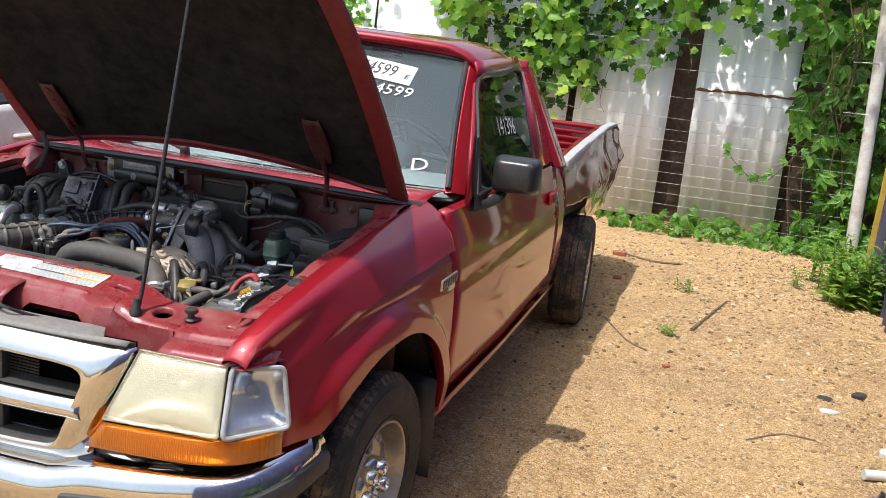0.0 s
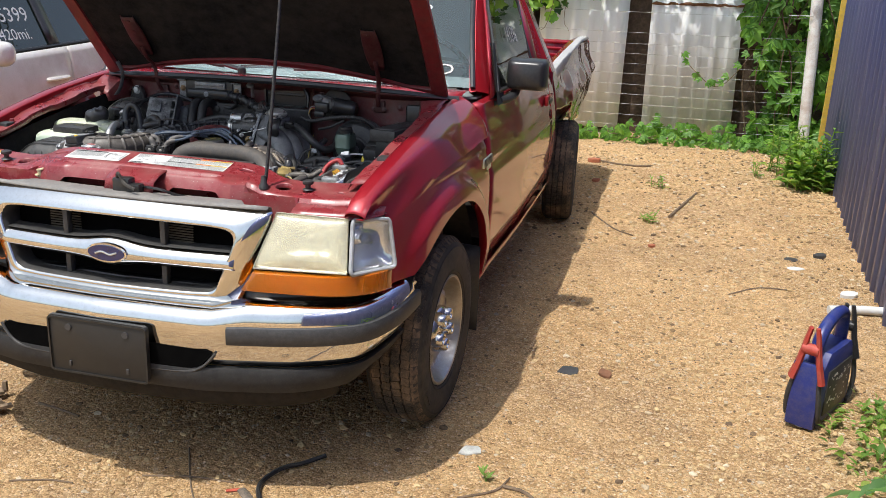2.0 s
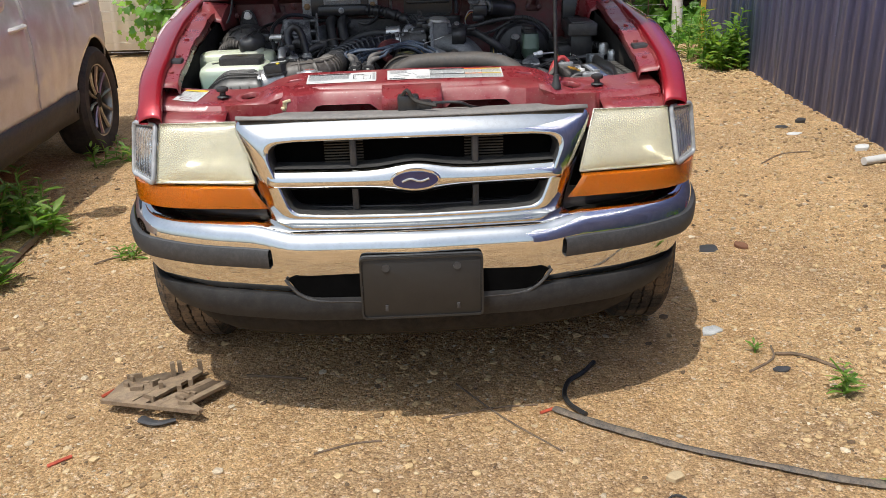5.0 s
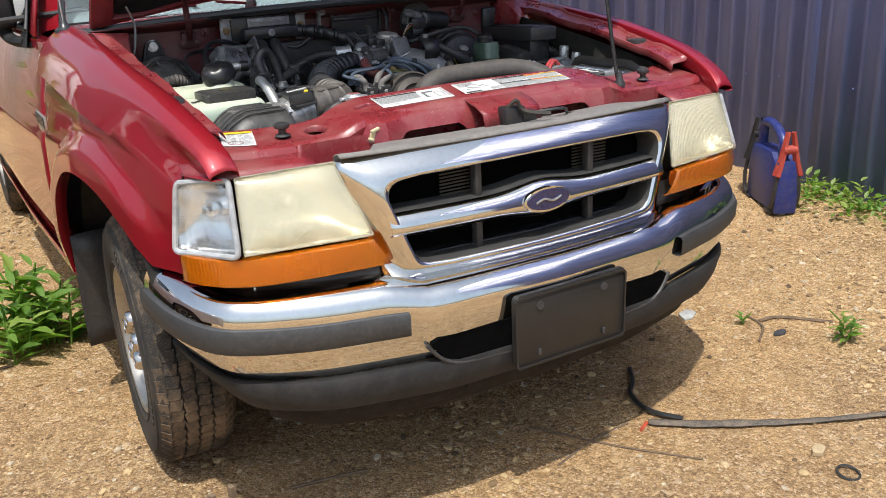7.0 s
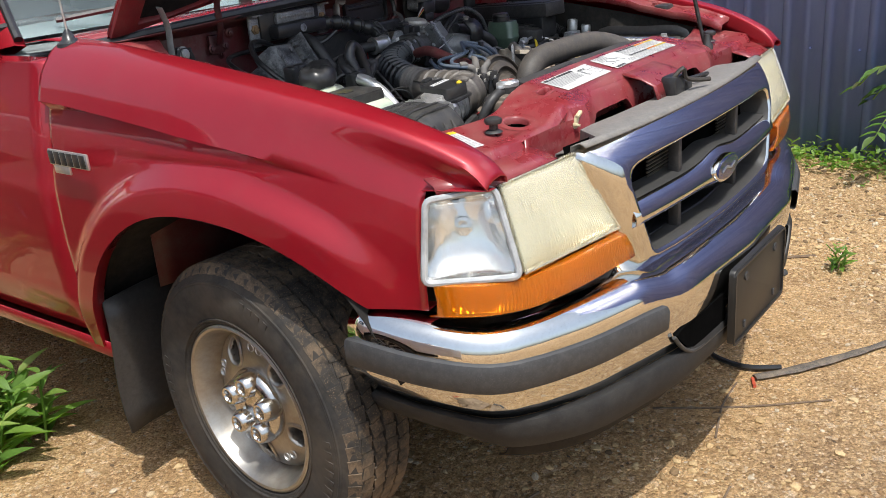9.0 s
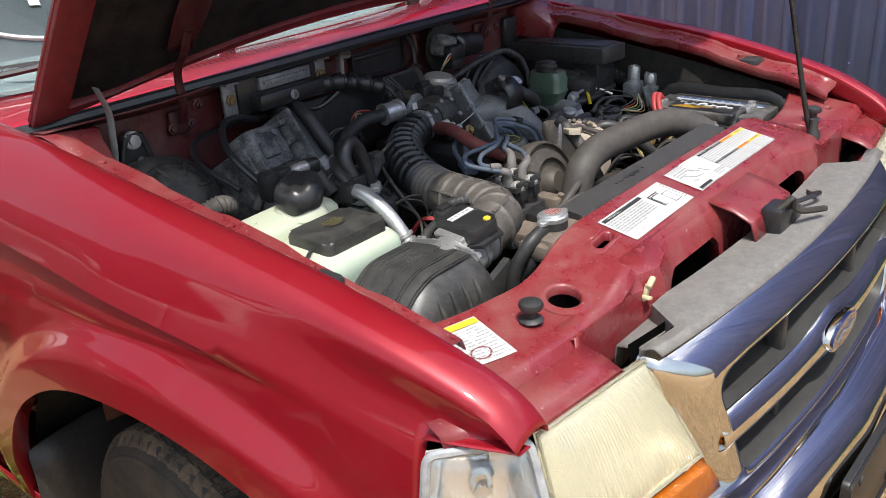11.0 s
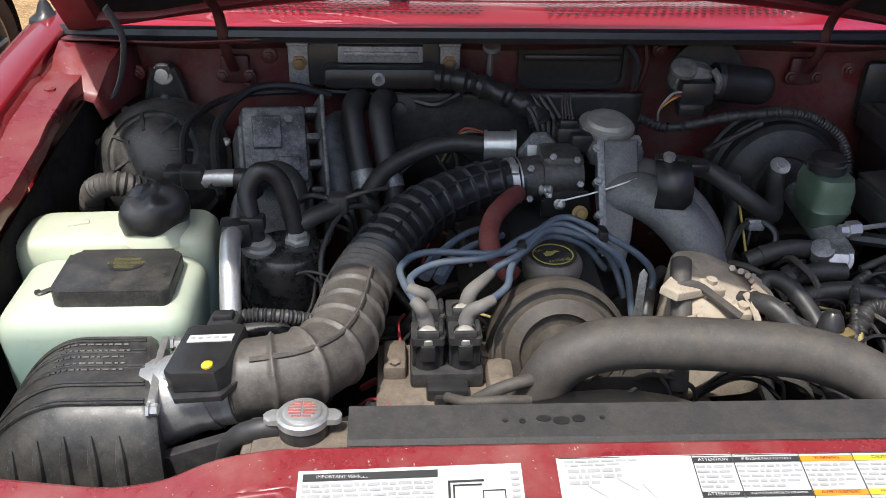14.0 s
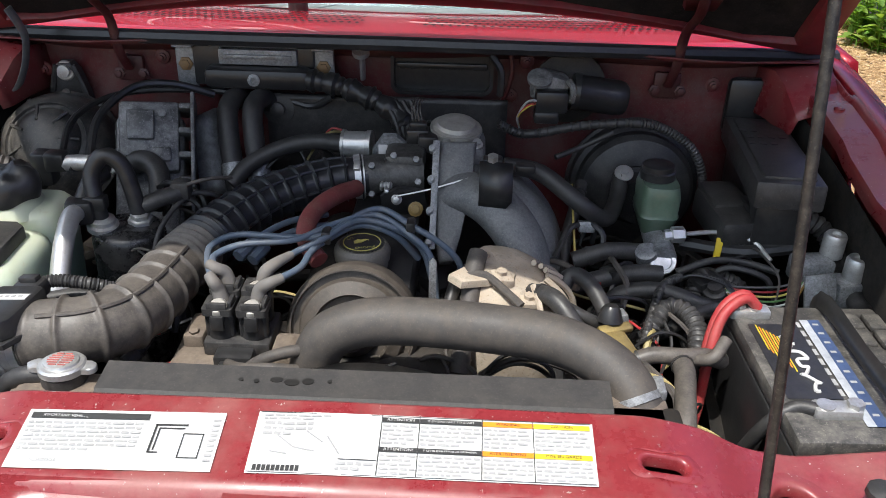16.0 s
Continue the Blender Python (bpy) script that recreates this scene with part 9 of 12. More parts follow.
# wiper motor
bm = bmesh.new()
lathe(bm, (0.285, 1.055, 1.025), (0, -1, 0), [(0.060, 0), (0.060, 0.006), (0.05, 0.01)], 28)
wm = part("wiper_motor", bm, M_GRIME, truck, "wiper motor on a round plate")
bm = bmesh.new()
lathe(bm, (0.286, 1.016, 1.030), (1, 0.02, -0.12), [(0.0, 0.0), (0.029, 0.0), (0.030, 0.010), (0.0285, 0.012), (0.0285, 0.072), (0.0265, 0.084), (0.021, 0.090), (0.0, 0.092)], 26)
part("motor_can", bm, M_BLACK, wm, "black cylindrical motor can")
bm = bmesh.new()
box(bm, (0.250, 1.018, 1.036), (0.058, 0.044, 0.050), 0.012, turned(0, 14, 0))
lathe(bm, (0.232, 1.000, 1.052), (0, -0.5, 0.9), [(0.020, 0), (0.020, 0.006), (0.014, 0.009), (0.0, 0.009)], 14)
tube(bm, [(0.278, 1.0, 1.052), (0.286, 0.99, 1.040), (0.284, 0.992, 1.020)], 0.006, 8, 3)
part("gear_case", bm, plain("mottled_cast_case", (0.22, 0.22, 0.215), 0.5, 0.3, 0.4, 60, (0.05, 0.045, 0.04), 0.7, 0.3, 45.0), wm, "mottled grey gear case")
bm = bmesh.new()
box(bm, (0.252, 0.990, 1.022), (0.052, 0.030, 0.036), 0.006)
box(bm, (0.245, 0.986, 0.998), (0.040, 0.030, 0.020), 0.005)
part("motor_plug", bm, M_BLACK, wm)
r = random.Random(8)
for c, mt in (((0.4, 0.05, 0.04), "red_wire"), ((0.35, 0.35, 0.35), "grey_wire"), ((0.55, 0.45, 0.08), "yellow_wire")):
    bm = bmesh.new()
    o = r.random() * 0.01
    tube(bm, [(0.235 + o, 0.985, 1.02), (0.215, 0.975, 1.015 + o), (0.20, 0.985, 0.995), (0.205, 1.0, 0.97)], 0.002, 5, 4)
    part("wire", bm, plain(mt, c, 0.5), wm)
# convoluted loom running over the booster
bm = bmesh.new()
tube(bm, [(0.170, 0.985, 0.982), (0.215, 0.970, 0.972), (0.303, 0.965, 0.991), (0.391, 0.962, 0.999), (0.440, 0.962, 0.986), (0.479, 0.960, 0.958), (0.501, 0.958, 0.912), (0.505, 0.955, 0.86)], lambda s: 0.0072 + 0.0009 * math.sin(s * 1100), 10, 26)
part("wiring_loom", bm, M_BLACK_DUSTY, truck, "dusty black convoluted wiring loom")
# fuse box
bm = bmesh.new()
box(bm, (0.579, 0.905, 0.920), (0.072, 0.275, 0.085), 0.008, turned(-3, 0, -6))
fuse = part("fuse_box", bm, M_BLACK, truck, "long black fuse box")
bm = bmesh.new()
box(bm, (0.579, 0.900, 0.970), (0.094, 0.312, 0.040), 0.005, turned(-3, 0, -6))
flid = part("fuse_lid", bm, M_BLACK_DUSTY, fuse, "dusty fuse box lid")
bm = bmesh.new()
box(bm, (0.579, 0.900, 0.991), (0.070, 0.280, 0.006), 0.002, turned(-3, 0, -6))
part("lid_step", bm, M_BLACK_DUSTY, flid)
for k in range(7):
    bm = bmesh.new()
    for q in range(2 + k % 3):
        box(bm, (0.552 + 0.016 * q + 0.004 * (k % 2), 0.800 + 0.027 * k, 0.9942), (0.010, 0.012, 0.0008), 0.0, turned(-3, 0, -6))
    part("moulded_mark", bm, M_BLACK, flid)
bm = bmesh.new()
box(bm, (0.594, 1.072, 0.995), (0.088, 0.018, 0.100), 0.012)
box(bm, (0.594, 1.060, 0.960), (0.080, 0.030, 0.020), 0.006)
part("fuse_bracket", bm, M_BLACK, fuse)
bm = bmesh.new()
box(bm, (0.512, 0.830, 0.905), (0.070, 0.115, 0.050), 0.010, turned(6, 0, 10))
box(bm, (0.505, 0.850, 0.932), (0.052, 0.070, 0.010), 0.004, turned(6, 0, 10))
box(bm, (0.535, 0.815, 0.930), (0.012, 0.050, 0.012), 0.003, turned(6, 0, 10))
part("relay_box", bm, M_BLACK_DUSTY, truck, "dusty black relay box")
bm = bmesh.new()
tube(bm, [(0.49, 0.80, 0.90), (0.55, 0.79, 0.905), (0.61, 0.80, 0.92), (0.645, 0.78, 0.90), (0.65, 0.70, 0.87), (0.645, 0.60, 0.86), (0.63, 0.53, 0.87)], lambda s: 0.014 + 0.002 * math.sin(s * 700), 10, 14)
part("wiring_loom", bm, M_BLACK_DUSTY, truck, "thick black convoluted loom")
bm = bmesh.new()
tube(bm, [(0.44, 0.80, 0.875), (0.52, 0.77, 0.88), (0.60, 0.77, 0.89)], 0.010, 8, 4)
part("wiring_loom", bm, M_BLACK, truck)
# hydraulic valve block
bm = bmesh.new()
box(bm, (0.598, 0.712, 0.888), (0.052, 0.036, 0.034), 0.004, turned(0, 0, 8))
box(bm, (0.640, 0.690, 0.862), (0.036, 0.040, 0.048), 0.004, turned(0, 0, 8))
slab(bm, [(-0.022, 0.030), (0.020, 0.034), (0.024, 0.0), (0.010, -0.020), (0.016, -0.052), (-0.006, -0.062), (-0.018, -0.030)], 0.004, (0.598, 0.668, 0.868), (1, 0.1, 0), (0, 0.3, 0.95), 0.001)
abs_ = part("valve_block", bm, M_ALU, truck, "grey metal hydraulic valve block")
for x, y, z in ((0.628, 0.728, 0.902), (0.650, 0.694, 0.884)):
    bm = bmesh.new()
    lathe(bm, (x, y, z), (0, -0.05, 1), [(0.0155, 0), (0.0155, 0.030), (0.013, 0.034), (0.006, 0.034), (0.005, 0.031), (0.0, 0.031)], 20)
    part("solenoid", bm, M_STEEL, abs_)
bm = bmesh.new()
tube(bm, [(0.648, 0.665, 0.848), (0.652, 0.640, 0.842), (0.640, 0.615, 0.846), (0.610, 0.605, 0.856), (0.570, 0.600, 0.862), (0.530, 0.600, 0.862)], lambda s: 0.0042 + 0.0006 * math.sin(s * 2200), 8, 20)
part("brake_pipe", bm, M_STEEL, abs_, "wound steel brake pipe")
for k, c in enumerate(((0.10, 0.10, 0.10), (0.30, 0.03, 0.03), (0.45, 0.38, 0.10), (0.10, 0.22, 0.08), (0.5, 0.5, 0.48), (0.30, 0.18, 0.05))):
    bm = bmesh.new()
    tube(bm, [(0.478, 0.690 - 0.004 * k, 0.868), (0.520, 0.682 - 0.007 * k, 0.872 - 0.003 * k), (0.560, 0.690 - 0.006 * k, 0.872 - 0.003 * k), (0.588, 0.705 - 0.003 * k, 0.880)], 0.0016, 6, 5)
    part("valve_wire", bm, plain("wire_skin", c, 0.45), abs_)
bm = bmesh.new()
lathe(bm, (0.470, 0.690, 0.850), (-0.25, -0.3, 1), [(0.017, 0), (0.017, 0.016), (0.014, 0.018), (0.011, 0.018), (0.010, 0.024), (0.0, 0.024)], 18)
part("round_plug", bm, M_BLACK_DUSTY, abs_)

# battery with cables
bm = bmesh.new()
box(bm, (0.552, 0.472, 0.778), (0.188, 0.262, 0.19), 0.006, turned(0, 0, 2))
bat = part("battery", bm, M_BLACK, truck, "black car battery with a worn pale label")
bm = bmesh.new()
box(bm, (0.552, 0.472, 0.883), (0.184, 0.258, 0.022), 0.004, turned(0, 0, 2))
M_GREY_LID = plain("grey_dusty_lid", (0.050, 0.048, 0.046), 0.45, 0, 0.2, 80, (0.24, 0.22, 0.19), 0.5)
blid = part("battery_lid", bm, M_GREY_LID, bat)
def bat_pt(u, v, z=0.9522):
    p = Matrix.Rotation(radians(2), 3, "Z") @ Vector((u, v, 0))
    return Vector((0.552 + p.x, 0.472 + p.y, z - 0.057))
def bat_patch(u0, u1, v0, v1, mat, name, up=0.0):
    bm = bmesh.new()
    bm.faces.new([bm.verts.new(bat_pt(a, b, 0.9522 + up)) for a, b in ((u0, v0), (u1, v0), (u1, v1), (u0, v1))])
    return part(name, bm, mat, blid)
bat_patch(-0.080, -0.020, -0.06, 0.085, M_BLACK, "label_field")
bat_patch(-0.014, -0.004, -0.105, 0.095, plain("pale_blue_label", (0.40, 0.42, 0.45), 0.5), "label_strip", 0.0005)
bat_patch(-0.004, 0.010, -0.105, 0.095, plain("dark_blue_label", (0.05, 0.08, 0.17), 0.5), "label_strip", 0.0006)
bm = bmesh.new()
tube(bm, [bat_pt(-0.042 + 0.0065 * math.sin(k * 1.3) + 0.003 * math.cos(k * 0.55), 0.072 + 0.004 * math.sin(k * 2.1) - 0.0050 * k, 0.9530) for k in range(25)], 0.0021, 6, 4, flat=1.0)
part("label_flourish", bm, M_WHITE, blid)
for k in range(7):
    bat_patch(-0.072 + 0.003 * k, -0.0705 + 0.003 * k, 0.030 - 0.007 * k, 0.082 - 0.004 * k, M_ORANGE if k % 2 else M_YELLOW, "label_mark", 0.0006)
for k in range(9):
    bat_patch(-0.021, -0.0165, 0.078 - 0.019 * k, 0.090 - 0.019 * k, M_INK_GREY, "label_mark", 0.0006)
for k in range(10):
    bat_patch(-0.001, 0.006, 0.083 - 0.019 * k, 0.087 - 0.019 * k, M_INK_GREY, "label_mark", 0.0008)
for u0, u1 in ((0.036, 0.058), (0.064, 0.086)):
    for k in range(6):
        bm = bmesh.new()
        c = bat_pt((u0 + u1) / 2, -0.092 + 0.036 * k)
        box(bm, c + Vector((0, 0, 0.003)), (u1 - u0, 0.033, 0.008), 0.003, turned(0, 0, 2))
        part("cell_cap", bm, M_GREY_LID, blid)
bm = bmesh.new()
tube(bm, [bat_pt(0.022, 0.135, 0.89), bat_pt(0.022, 0.125, 0.962), bat_pt(0.022, 0.0, 0.968), bat_pt(0.022, -0.125, 0.962), bat_pt(0.022, -0.135, 0.86)], 0.013, 6, 4, flat=0.3)
part("battery_strap", bm, M_BLACK, bat, "black hold-down strap")
for (u, v), col in (((-0.066, 0.108), "p"), ((-0.050, -0.082), "n")):
    bm = bmesh.new()
    c = bat_pt(u, v, 0.945)
    lathe(bm, c, (0, 0, 1), [(0.012, 0), (0.010, 0.018), (0.0, 0.018)], 12)
    box(bm, c + Vector((0.012 if col == "n" else -0.006, 0.0, 0.010)), (0.05, 0.022, 0.014), 0.004)
    lathe(bm, c + Vector((0.03 if col == "n" else -0.02, 0, 0.012)), (0, 0, 1), [(0.009, 0), (0.009, 0.010), (0, 0.011)], 6)
    part("terminal", bm, M_STEEL, bat, "grey lead battery clamp")
M_REDCABLE = plain("red_cable", (0.40, 0.030, 0.035), 0.5, 0, 0.1, 40, (0.3, 0.2, 0.15), 0.25)
for k in range(2):
    bm = bmesh.new()
    tube(bm, [bat_pt(-0.062, 0.106, 0.962), (0.468, 0.585 - 0.010 * k, 0.918), (0.440, 0.572 - 0.012 * k, 0.900), (0.424, 0.548 - 0.014 * k, 0.855), (0.420, 0.525, 0.80), (0.41, 0.51, 0.74)], 0.0066, 10, 5)
    part("red_battery_cable", bm, M_REDCABLE, bat, "red battery cable")
bm = bmesh.new()
tube(bm, [bat_pt(-0.055, -0.084, 0.955), (0.478, 0.395, 0.895), (0.452, 0.392, 0.875), (0.438, 0.41, 0.82), (0.43, 0.45, 0.74)], 0.008, 10, 5)
part("black_battery_cable", bm, M_RUBBER, bat, "dusty black battery cable")
bm = bmesh.new()
box(bm, (0.552, 0.472, 0.675), (0.22, 0.28, 0.02), 0.008)
part("battery_tray", bm, M_BLACK, truck)

# alternator and brackets, thermostat, odd hoses
bm = bmesh.new()
rows = []
for z, w, d, ox, oy in ((0.80, 0.14, 0.15, 0.0, 0.0), (0.850, 0.145, 0.15, 0.004, 0.0), (0.885, 0.130, 0.135, 0.0, 0.004), (0.905, 0.100, 0.110, -0.010, 0.012), (0.918, 0.066, 0.080, -0.022, 0.022), (0.924, 0.040, 0.050, -0.030, 0.030)):
    rows.append([(0.192 + ox + a, 0.622 + oy + b + 0.25 * a, z - 0.12 * a) for a, b in rounded(w, d, min(w, d) * 0.36, 5)])
v = sheet(bm, rows, closed=True)
bm.faces.new(v[-1])
alt = part("alternator", bm, M_TAN_ALU, truck, "pale tan dusty cast alternator housing", angle=50)
for k in range(7):
    a = radians(-70 + 22 * k)
    bm = bmesh.new()
    o = Vector((0.200, 0.618, 0.0))
    pts = [o + Vector((math.cos(a) * r_, math.sin(a) * r_ * 1.05 + 0.25 * math.cos(a) * r_, z_ - 0.12 * math.cos(a) * r_)) for r_, z_ in ((0.030, 0.917), (0.052, 0.903), (0.066, 0.884), (0.072, 0.855))]
    tube(bm, pts, 0.0042, 6, 3)
    part("cast_rib", bm, M_TAN_ALU, alt)
bm = bmesh.new()
slab(bm, [(-0.045, -0.012), (0.030, -0.020), (0.050, 0.0), (0.036, 0.016), (-0.020, 0.022), (-0.050, 0.010)], 0.010, (0.150, 0.600, 0.916), (0.8, 0.55, -0.15), (-0.55, 0.8, 0.05), 0.002)
part("mounting_plate", bm, M_TAN_ALU, alt)
for x, y, z, sx_, sy_ in ((0.170, 0.600, 0.915, 0.030, 0.026), (0.150, 0.640, 0.918, 0.026, 0.030), (0.205, 0.580, 0.893, 0.028, 0.022), (0.150, 0.560, 0.890, 0.040, 0.026)):
    bm = bmesh.new()
    box(bm, (x, y, z), (sx_, sy_, 0.022), 0.006, turned(12, 10, 20))
    lg = part("mounting_lug", bm, M_TAN_ALU, alt)
    bm = bmesh.new()
    lathe(bm, (x, y, z + 0.010), (0.1, -0.1, 1), [(0.007, 0), (0.007, 0.006), (0, 0.007)], 6)
    part("bolt", bm, M_TAN_ALU, lg)
bm = bmesh.new()
tube(bm, [(0.141, 0.628, 0.938), (0.136, 0.606, 0.925), (0.132, 0.575, 0.900), (0.126, 0.545, 0.868), (0.122, 0.520, 0.83)], 0.0125, 14, 4)
th = part("bypass_hose", bm, M_HOSE, truck, "dusty rubber bypass hose")
bm = bmesh.new()
tube(bm, [(0.128, 0.592, 0.925), (0.150, 0.590, 0.928), (0.175, 0.576, 0.915), (0.195, 0.558, 0.905)], 0.0055, 8, 4)
part("hose_clip", bm, M_HOSE, th)
bm = bmesh.new()
slab(bm, [(-0.005, 0), (0.005, 0), (0.0045, 0.10), (0.0, 0.106), (-0.0045, 0.10)], 0.003, (0.085, 0.590, 0.845), (1, 0, 0), (0, 0, 1), 0.001)
part("lift_eye", bm, M_ALU, truck)
bm = bmesh.new()
box(bm, (0.306, 0.525, 0.868), (0.048, 0.050, 0.030), 0.010, turned(14, 4, 25))
box(bm, (0.310, 0.548, 0.884), (0.046, 0.014, 0.008), 0.003, turned(14, 4, 25))
part("brass_sensor", bm, plain("yellowed_metal", (0.36, 0.27, 0.10), 0.5, 0.5, 0.2, 40, (0.2, 0.15, 0.1), 0.4), truck, "yellowed metal sensor")
bm = bmesh.new()
lathe(bm, (0.305, 0.560, 0.888), (0, 0.2, 1), [(0.016, 0), (0.012, 0.015), (0.008, 0.02)], 10)
part("sensor_plug", bm, M_BLACK, truck)
r = random.Random(31)
M_YEL_WIRE = plain("yellow_wire_skin", (0.38, 0.31, 0.13), 0.5)
lines = [
    (M_YEL_WIRE, 0.0019, [(0.265, 0.69, 0.85), (0.30, 0.67, 0.85), (0.35, 0.665, 0.845), (0.40, 0.64, 0.845)]),
    (M_BLACK, 0.013, [(0.24, 0.70, 0.83), (0.30, 0.71, 0.855), (0.36, 0.72, 0.865), (0.40, 0.72, 0.865)]),
    (M_BLACK_DUSTY, 0.012, [(0.21, 0.60, 0.90), (0.235, 0.57, 0.91), (0.26, 0.54, 0.89), (0.29, 0.50, 0.85), (0.31, 0.46, 0.80)]),
    (M_BLACK, 0.012, [(0.36, 0.62, 0.82), (0.42, 0.64, 0.845), (0.47, 0.66, 0.85), (0.52, 0.64, 0.84), (0.55, 0.60, 0.82)]),
    (M_BLACK, 0.010, [(0.30, 0.90, 0.92), (0.29, 0.86, 0.90), (0.27, 0.80, 0.84), (0.28, 0.74, 0.80)]),
    (M_BLACK, 0.016, [(-0.40, 0.86, 0.93), (-0.37, 0.86, 0.95), (-0.34, 0.84, 0.94), (-0.33, 0.80, 0.90)]),
    (M_BLACK, 0.008, [(-0.50, 0.80, 0.93), (-0.47, 0.79, 0.97), (-0.43, 0.77, 0.975)]),
    (M_BLACK, 0.009, [(-0.30, 0.52, 0.90), (-0.33, 0.535, 0.91), (-0.38, 0.53, 0.905), (-0.41, 0.52, 0.89)]),
    (M_HOSE, 0.012, [(-0.285, 0.545, 0.885), (-0.30, 0.53, 0.905), (-0.285, 0.515, 0.91), (-0.27, 0.525, 0.895)]),
    (M_RUBBER, 0.018, [(-0.345, 0.40, 0.84), (-0.33, 0.375, 0.875), (-0.305, 0.365, 0.90)]),
    (M_HOSE, 0.013, [(-0.10, 0.46, 0.84), (-0.07, 0.445, 0.865), (-0.035, 0.44, 0.86), (-0.02, 0.45, 0.83)]),
    (M_BLACK, 0.011, [(-0.13, 0.44, 0.83), (-0.10, 0.43, 0.85), (-0.06, 0.425, 0.85), (-0.04, 0.43, 0.83)]),
    (M_BLACK, 0.012, [(0.05, 0.44, 0.80), (0.15, 0.44, 0.83), (0.26, 0.45, 0.82)]),
]
lines += [
    (M_RUBBER, 0.0035, [(-0.285, 0.62, 0.86), (-0.29, 0.68, 0.92), (-0.265, 0.74, 0.95), (-0.235, 0.76, 0.945), (-0.225, 0.77, 0.93)]),
    (M_RUBBER, 0.010, [(-0.37, 0.58, 0.83), (-0.335, 0.56, 0.87), (-0.325, 0.52, 0.885), (-0.335, 0.49, 0.88)]),
    (M_HOSE, 0.011, [(-0.285, 0.50, 0.83), (-0.265, 0.545, 0.86), (-0.285, 0.575, 0.875), (-0.31, 0.575, 0.87)]),
    (M_HOSE, 0.007, [(-0.13, 0.458, 0.860), (-0.10, 0.450, 0.888), (-0.065, 0.455, 0.898), (-0.040, 0.470, 0.888), (-0.045, 0.480, 0.865)]),
    (M_HOSE, 0.0055, [(-0.145, 0.465, 0.870), (-0.125, 0.445, 0.880), (-0.09, 0.440, 0.885), (-0.06, 0.448, 0.878)]),
    (M_BLACK, 0.009, [(0.10, 0.60, 0.83), (0.108, 0.63, 0.87), (0.12, 0.665, 0.885), (0.145, 0.70, 0.88)]),
    (M_RUBBER, 0.011, [(0.245, 0.62, 0.86), (0.262, 0.655, 0.893), (0.285, 0.64, 0.895), (0.305, 0.605, 0.875), (0.315, 0.57, 0.85)]),
    (M_BLACK_DUSTY, 0.008, [(0.225, 0.60, 0.885), (0.245, 0.585, 0.893), (0.27, 0.575, 0.885), (0.30, 0.575, 0.87)]),
    (M_BLACK, 0.012, [(0.30, 0.66, 0.83), (0.34, 0.68, 0.855), (0.39, 0.675, 0.865), (0.44, 0.66, 0.855), (0.48, 0.67, 0.84)]),
    (M_BLACK, 0.013, [(0.28, 0.76, 0.86), (0.33, 0.765, 0.875), (0.38, 0.775, 0.87)]),
    (M_BLACK, 0.005, [(0.42, 0.72, 0.87), (0.47, 0.73, 0.885), (0.52, 0.735, 0.88), (0.56, 0.72, 0.875)]),
    (M_BLACK, 0.0045, [(0.26, 0.93, 0.95), (0.30, 0.95, 0.96), (0.35, 0.955, 0.985)]),
    (M_DUSTY_RUBBER, 0.0105, [(0.322, 0.508, 0.862), (0.350, 0.512, 0.872), (0.385, 0.512, 0.872), (0.415, 0.520, 0.868), (0.440, 0.530, 0.855)]),
    (M_DUSTY_RUBBER, 0.0125, [(0.383, 0.512, 0.868), (0.384, 0.485, 0.868), (0.378, 0.450, 0.864), (0.370, 0.400, 0.850), (0.366, 0.370, 0.80)]),
    (M_DUSTY_RUBBER, 0.0075, [(0.400, 0.512, 0.868), (0.418, 0.500, 0.880), (0.436, 0.520, 0.893)]),
]
for mt, rad_, ln in lines:
    mt = M_BLACK_DUSTY if mt is M_BLACK else mt
    bm = bmesh.new()
    tube(bm, ln, rad_, 14, 7)
    ho = part("hose" if rad_ > 0.006 else "wire", bm, mt, truck)
    if rad_ > 0.0095:
        q = curve_points(ln, 5)
        for a in (2,):
            bm = bmesh.new()
            tube(bm, [q[a], q[a + 1].lerp(q[a], 0.45)], rad_ + 0.0016, 10, 1)
            part("clamp", bm, M_BLACK_DUSTY, ho)
# ribbed dark hose arching down beside the red cable
bm = bmesh.new()
tube(bm, [(0.360, 0.595, 0.820), (0.372, 0.612, 0.850), (0.392, 0.628, 0.868), (0.412, 0.618, 0.868), (0.422, 0.590, 0.860), (0.416, 0.555, 0.845), (0.405, 0.53, 0.80)], lambda s: 0.0125 + 0.0012 * math.sin(s * 800), 12, 20)
part("ribbed_hose", bm, M_BLACK_DUSTY, truck, "dusty black ribbed hose")
bm = bmesh.new()
tube(bm, [(0.355, 0.58, 0.84), (0.372, 0.625, 0.862), (0.392, 0.675, 0.872), (0.420, 0.700, 0.874)], lambda s: 0.0062 + 0.0008 * math.sin(s * 1400), 10, 20)
part("wiring_loom", bm, M_BLACK_DUSTY, truck)
bm = bmesh.new()
tube(bm, [(0.440, 0.690, 0.840), (0.452, 0.715, 0.858), (0.470, 0.722, 0.862), (0.505, 0.715, 0.850), (0.520, 0.70, 0.82)], lambda s: 0.0145 + 0.001 * math.sin(s * 900), 12, 20)
part("ribbed_hose", bm, M_BLACK_DUSTY, truck, "dusty black ribbed hose")
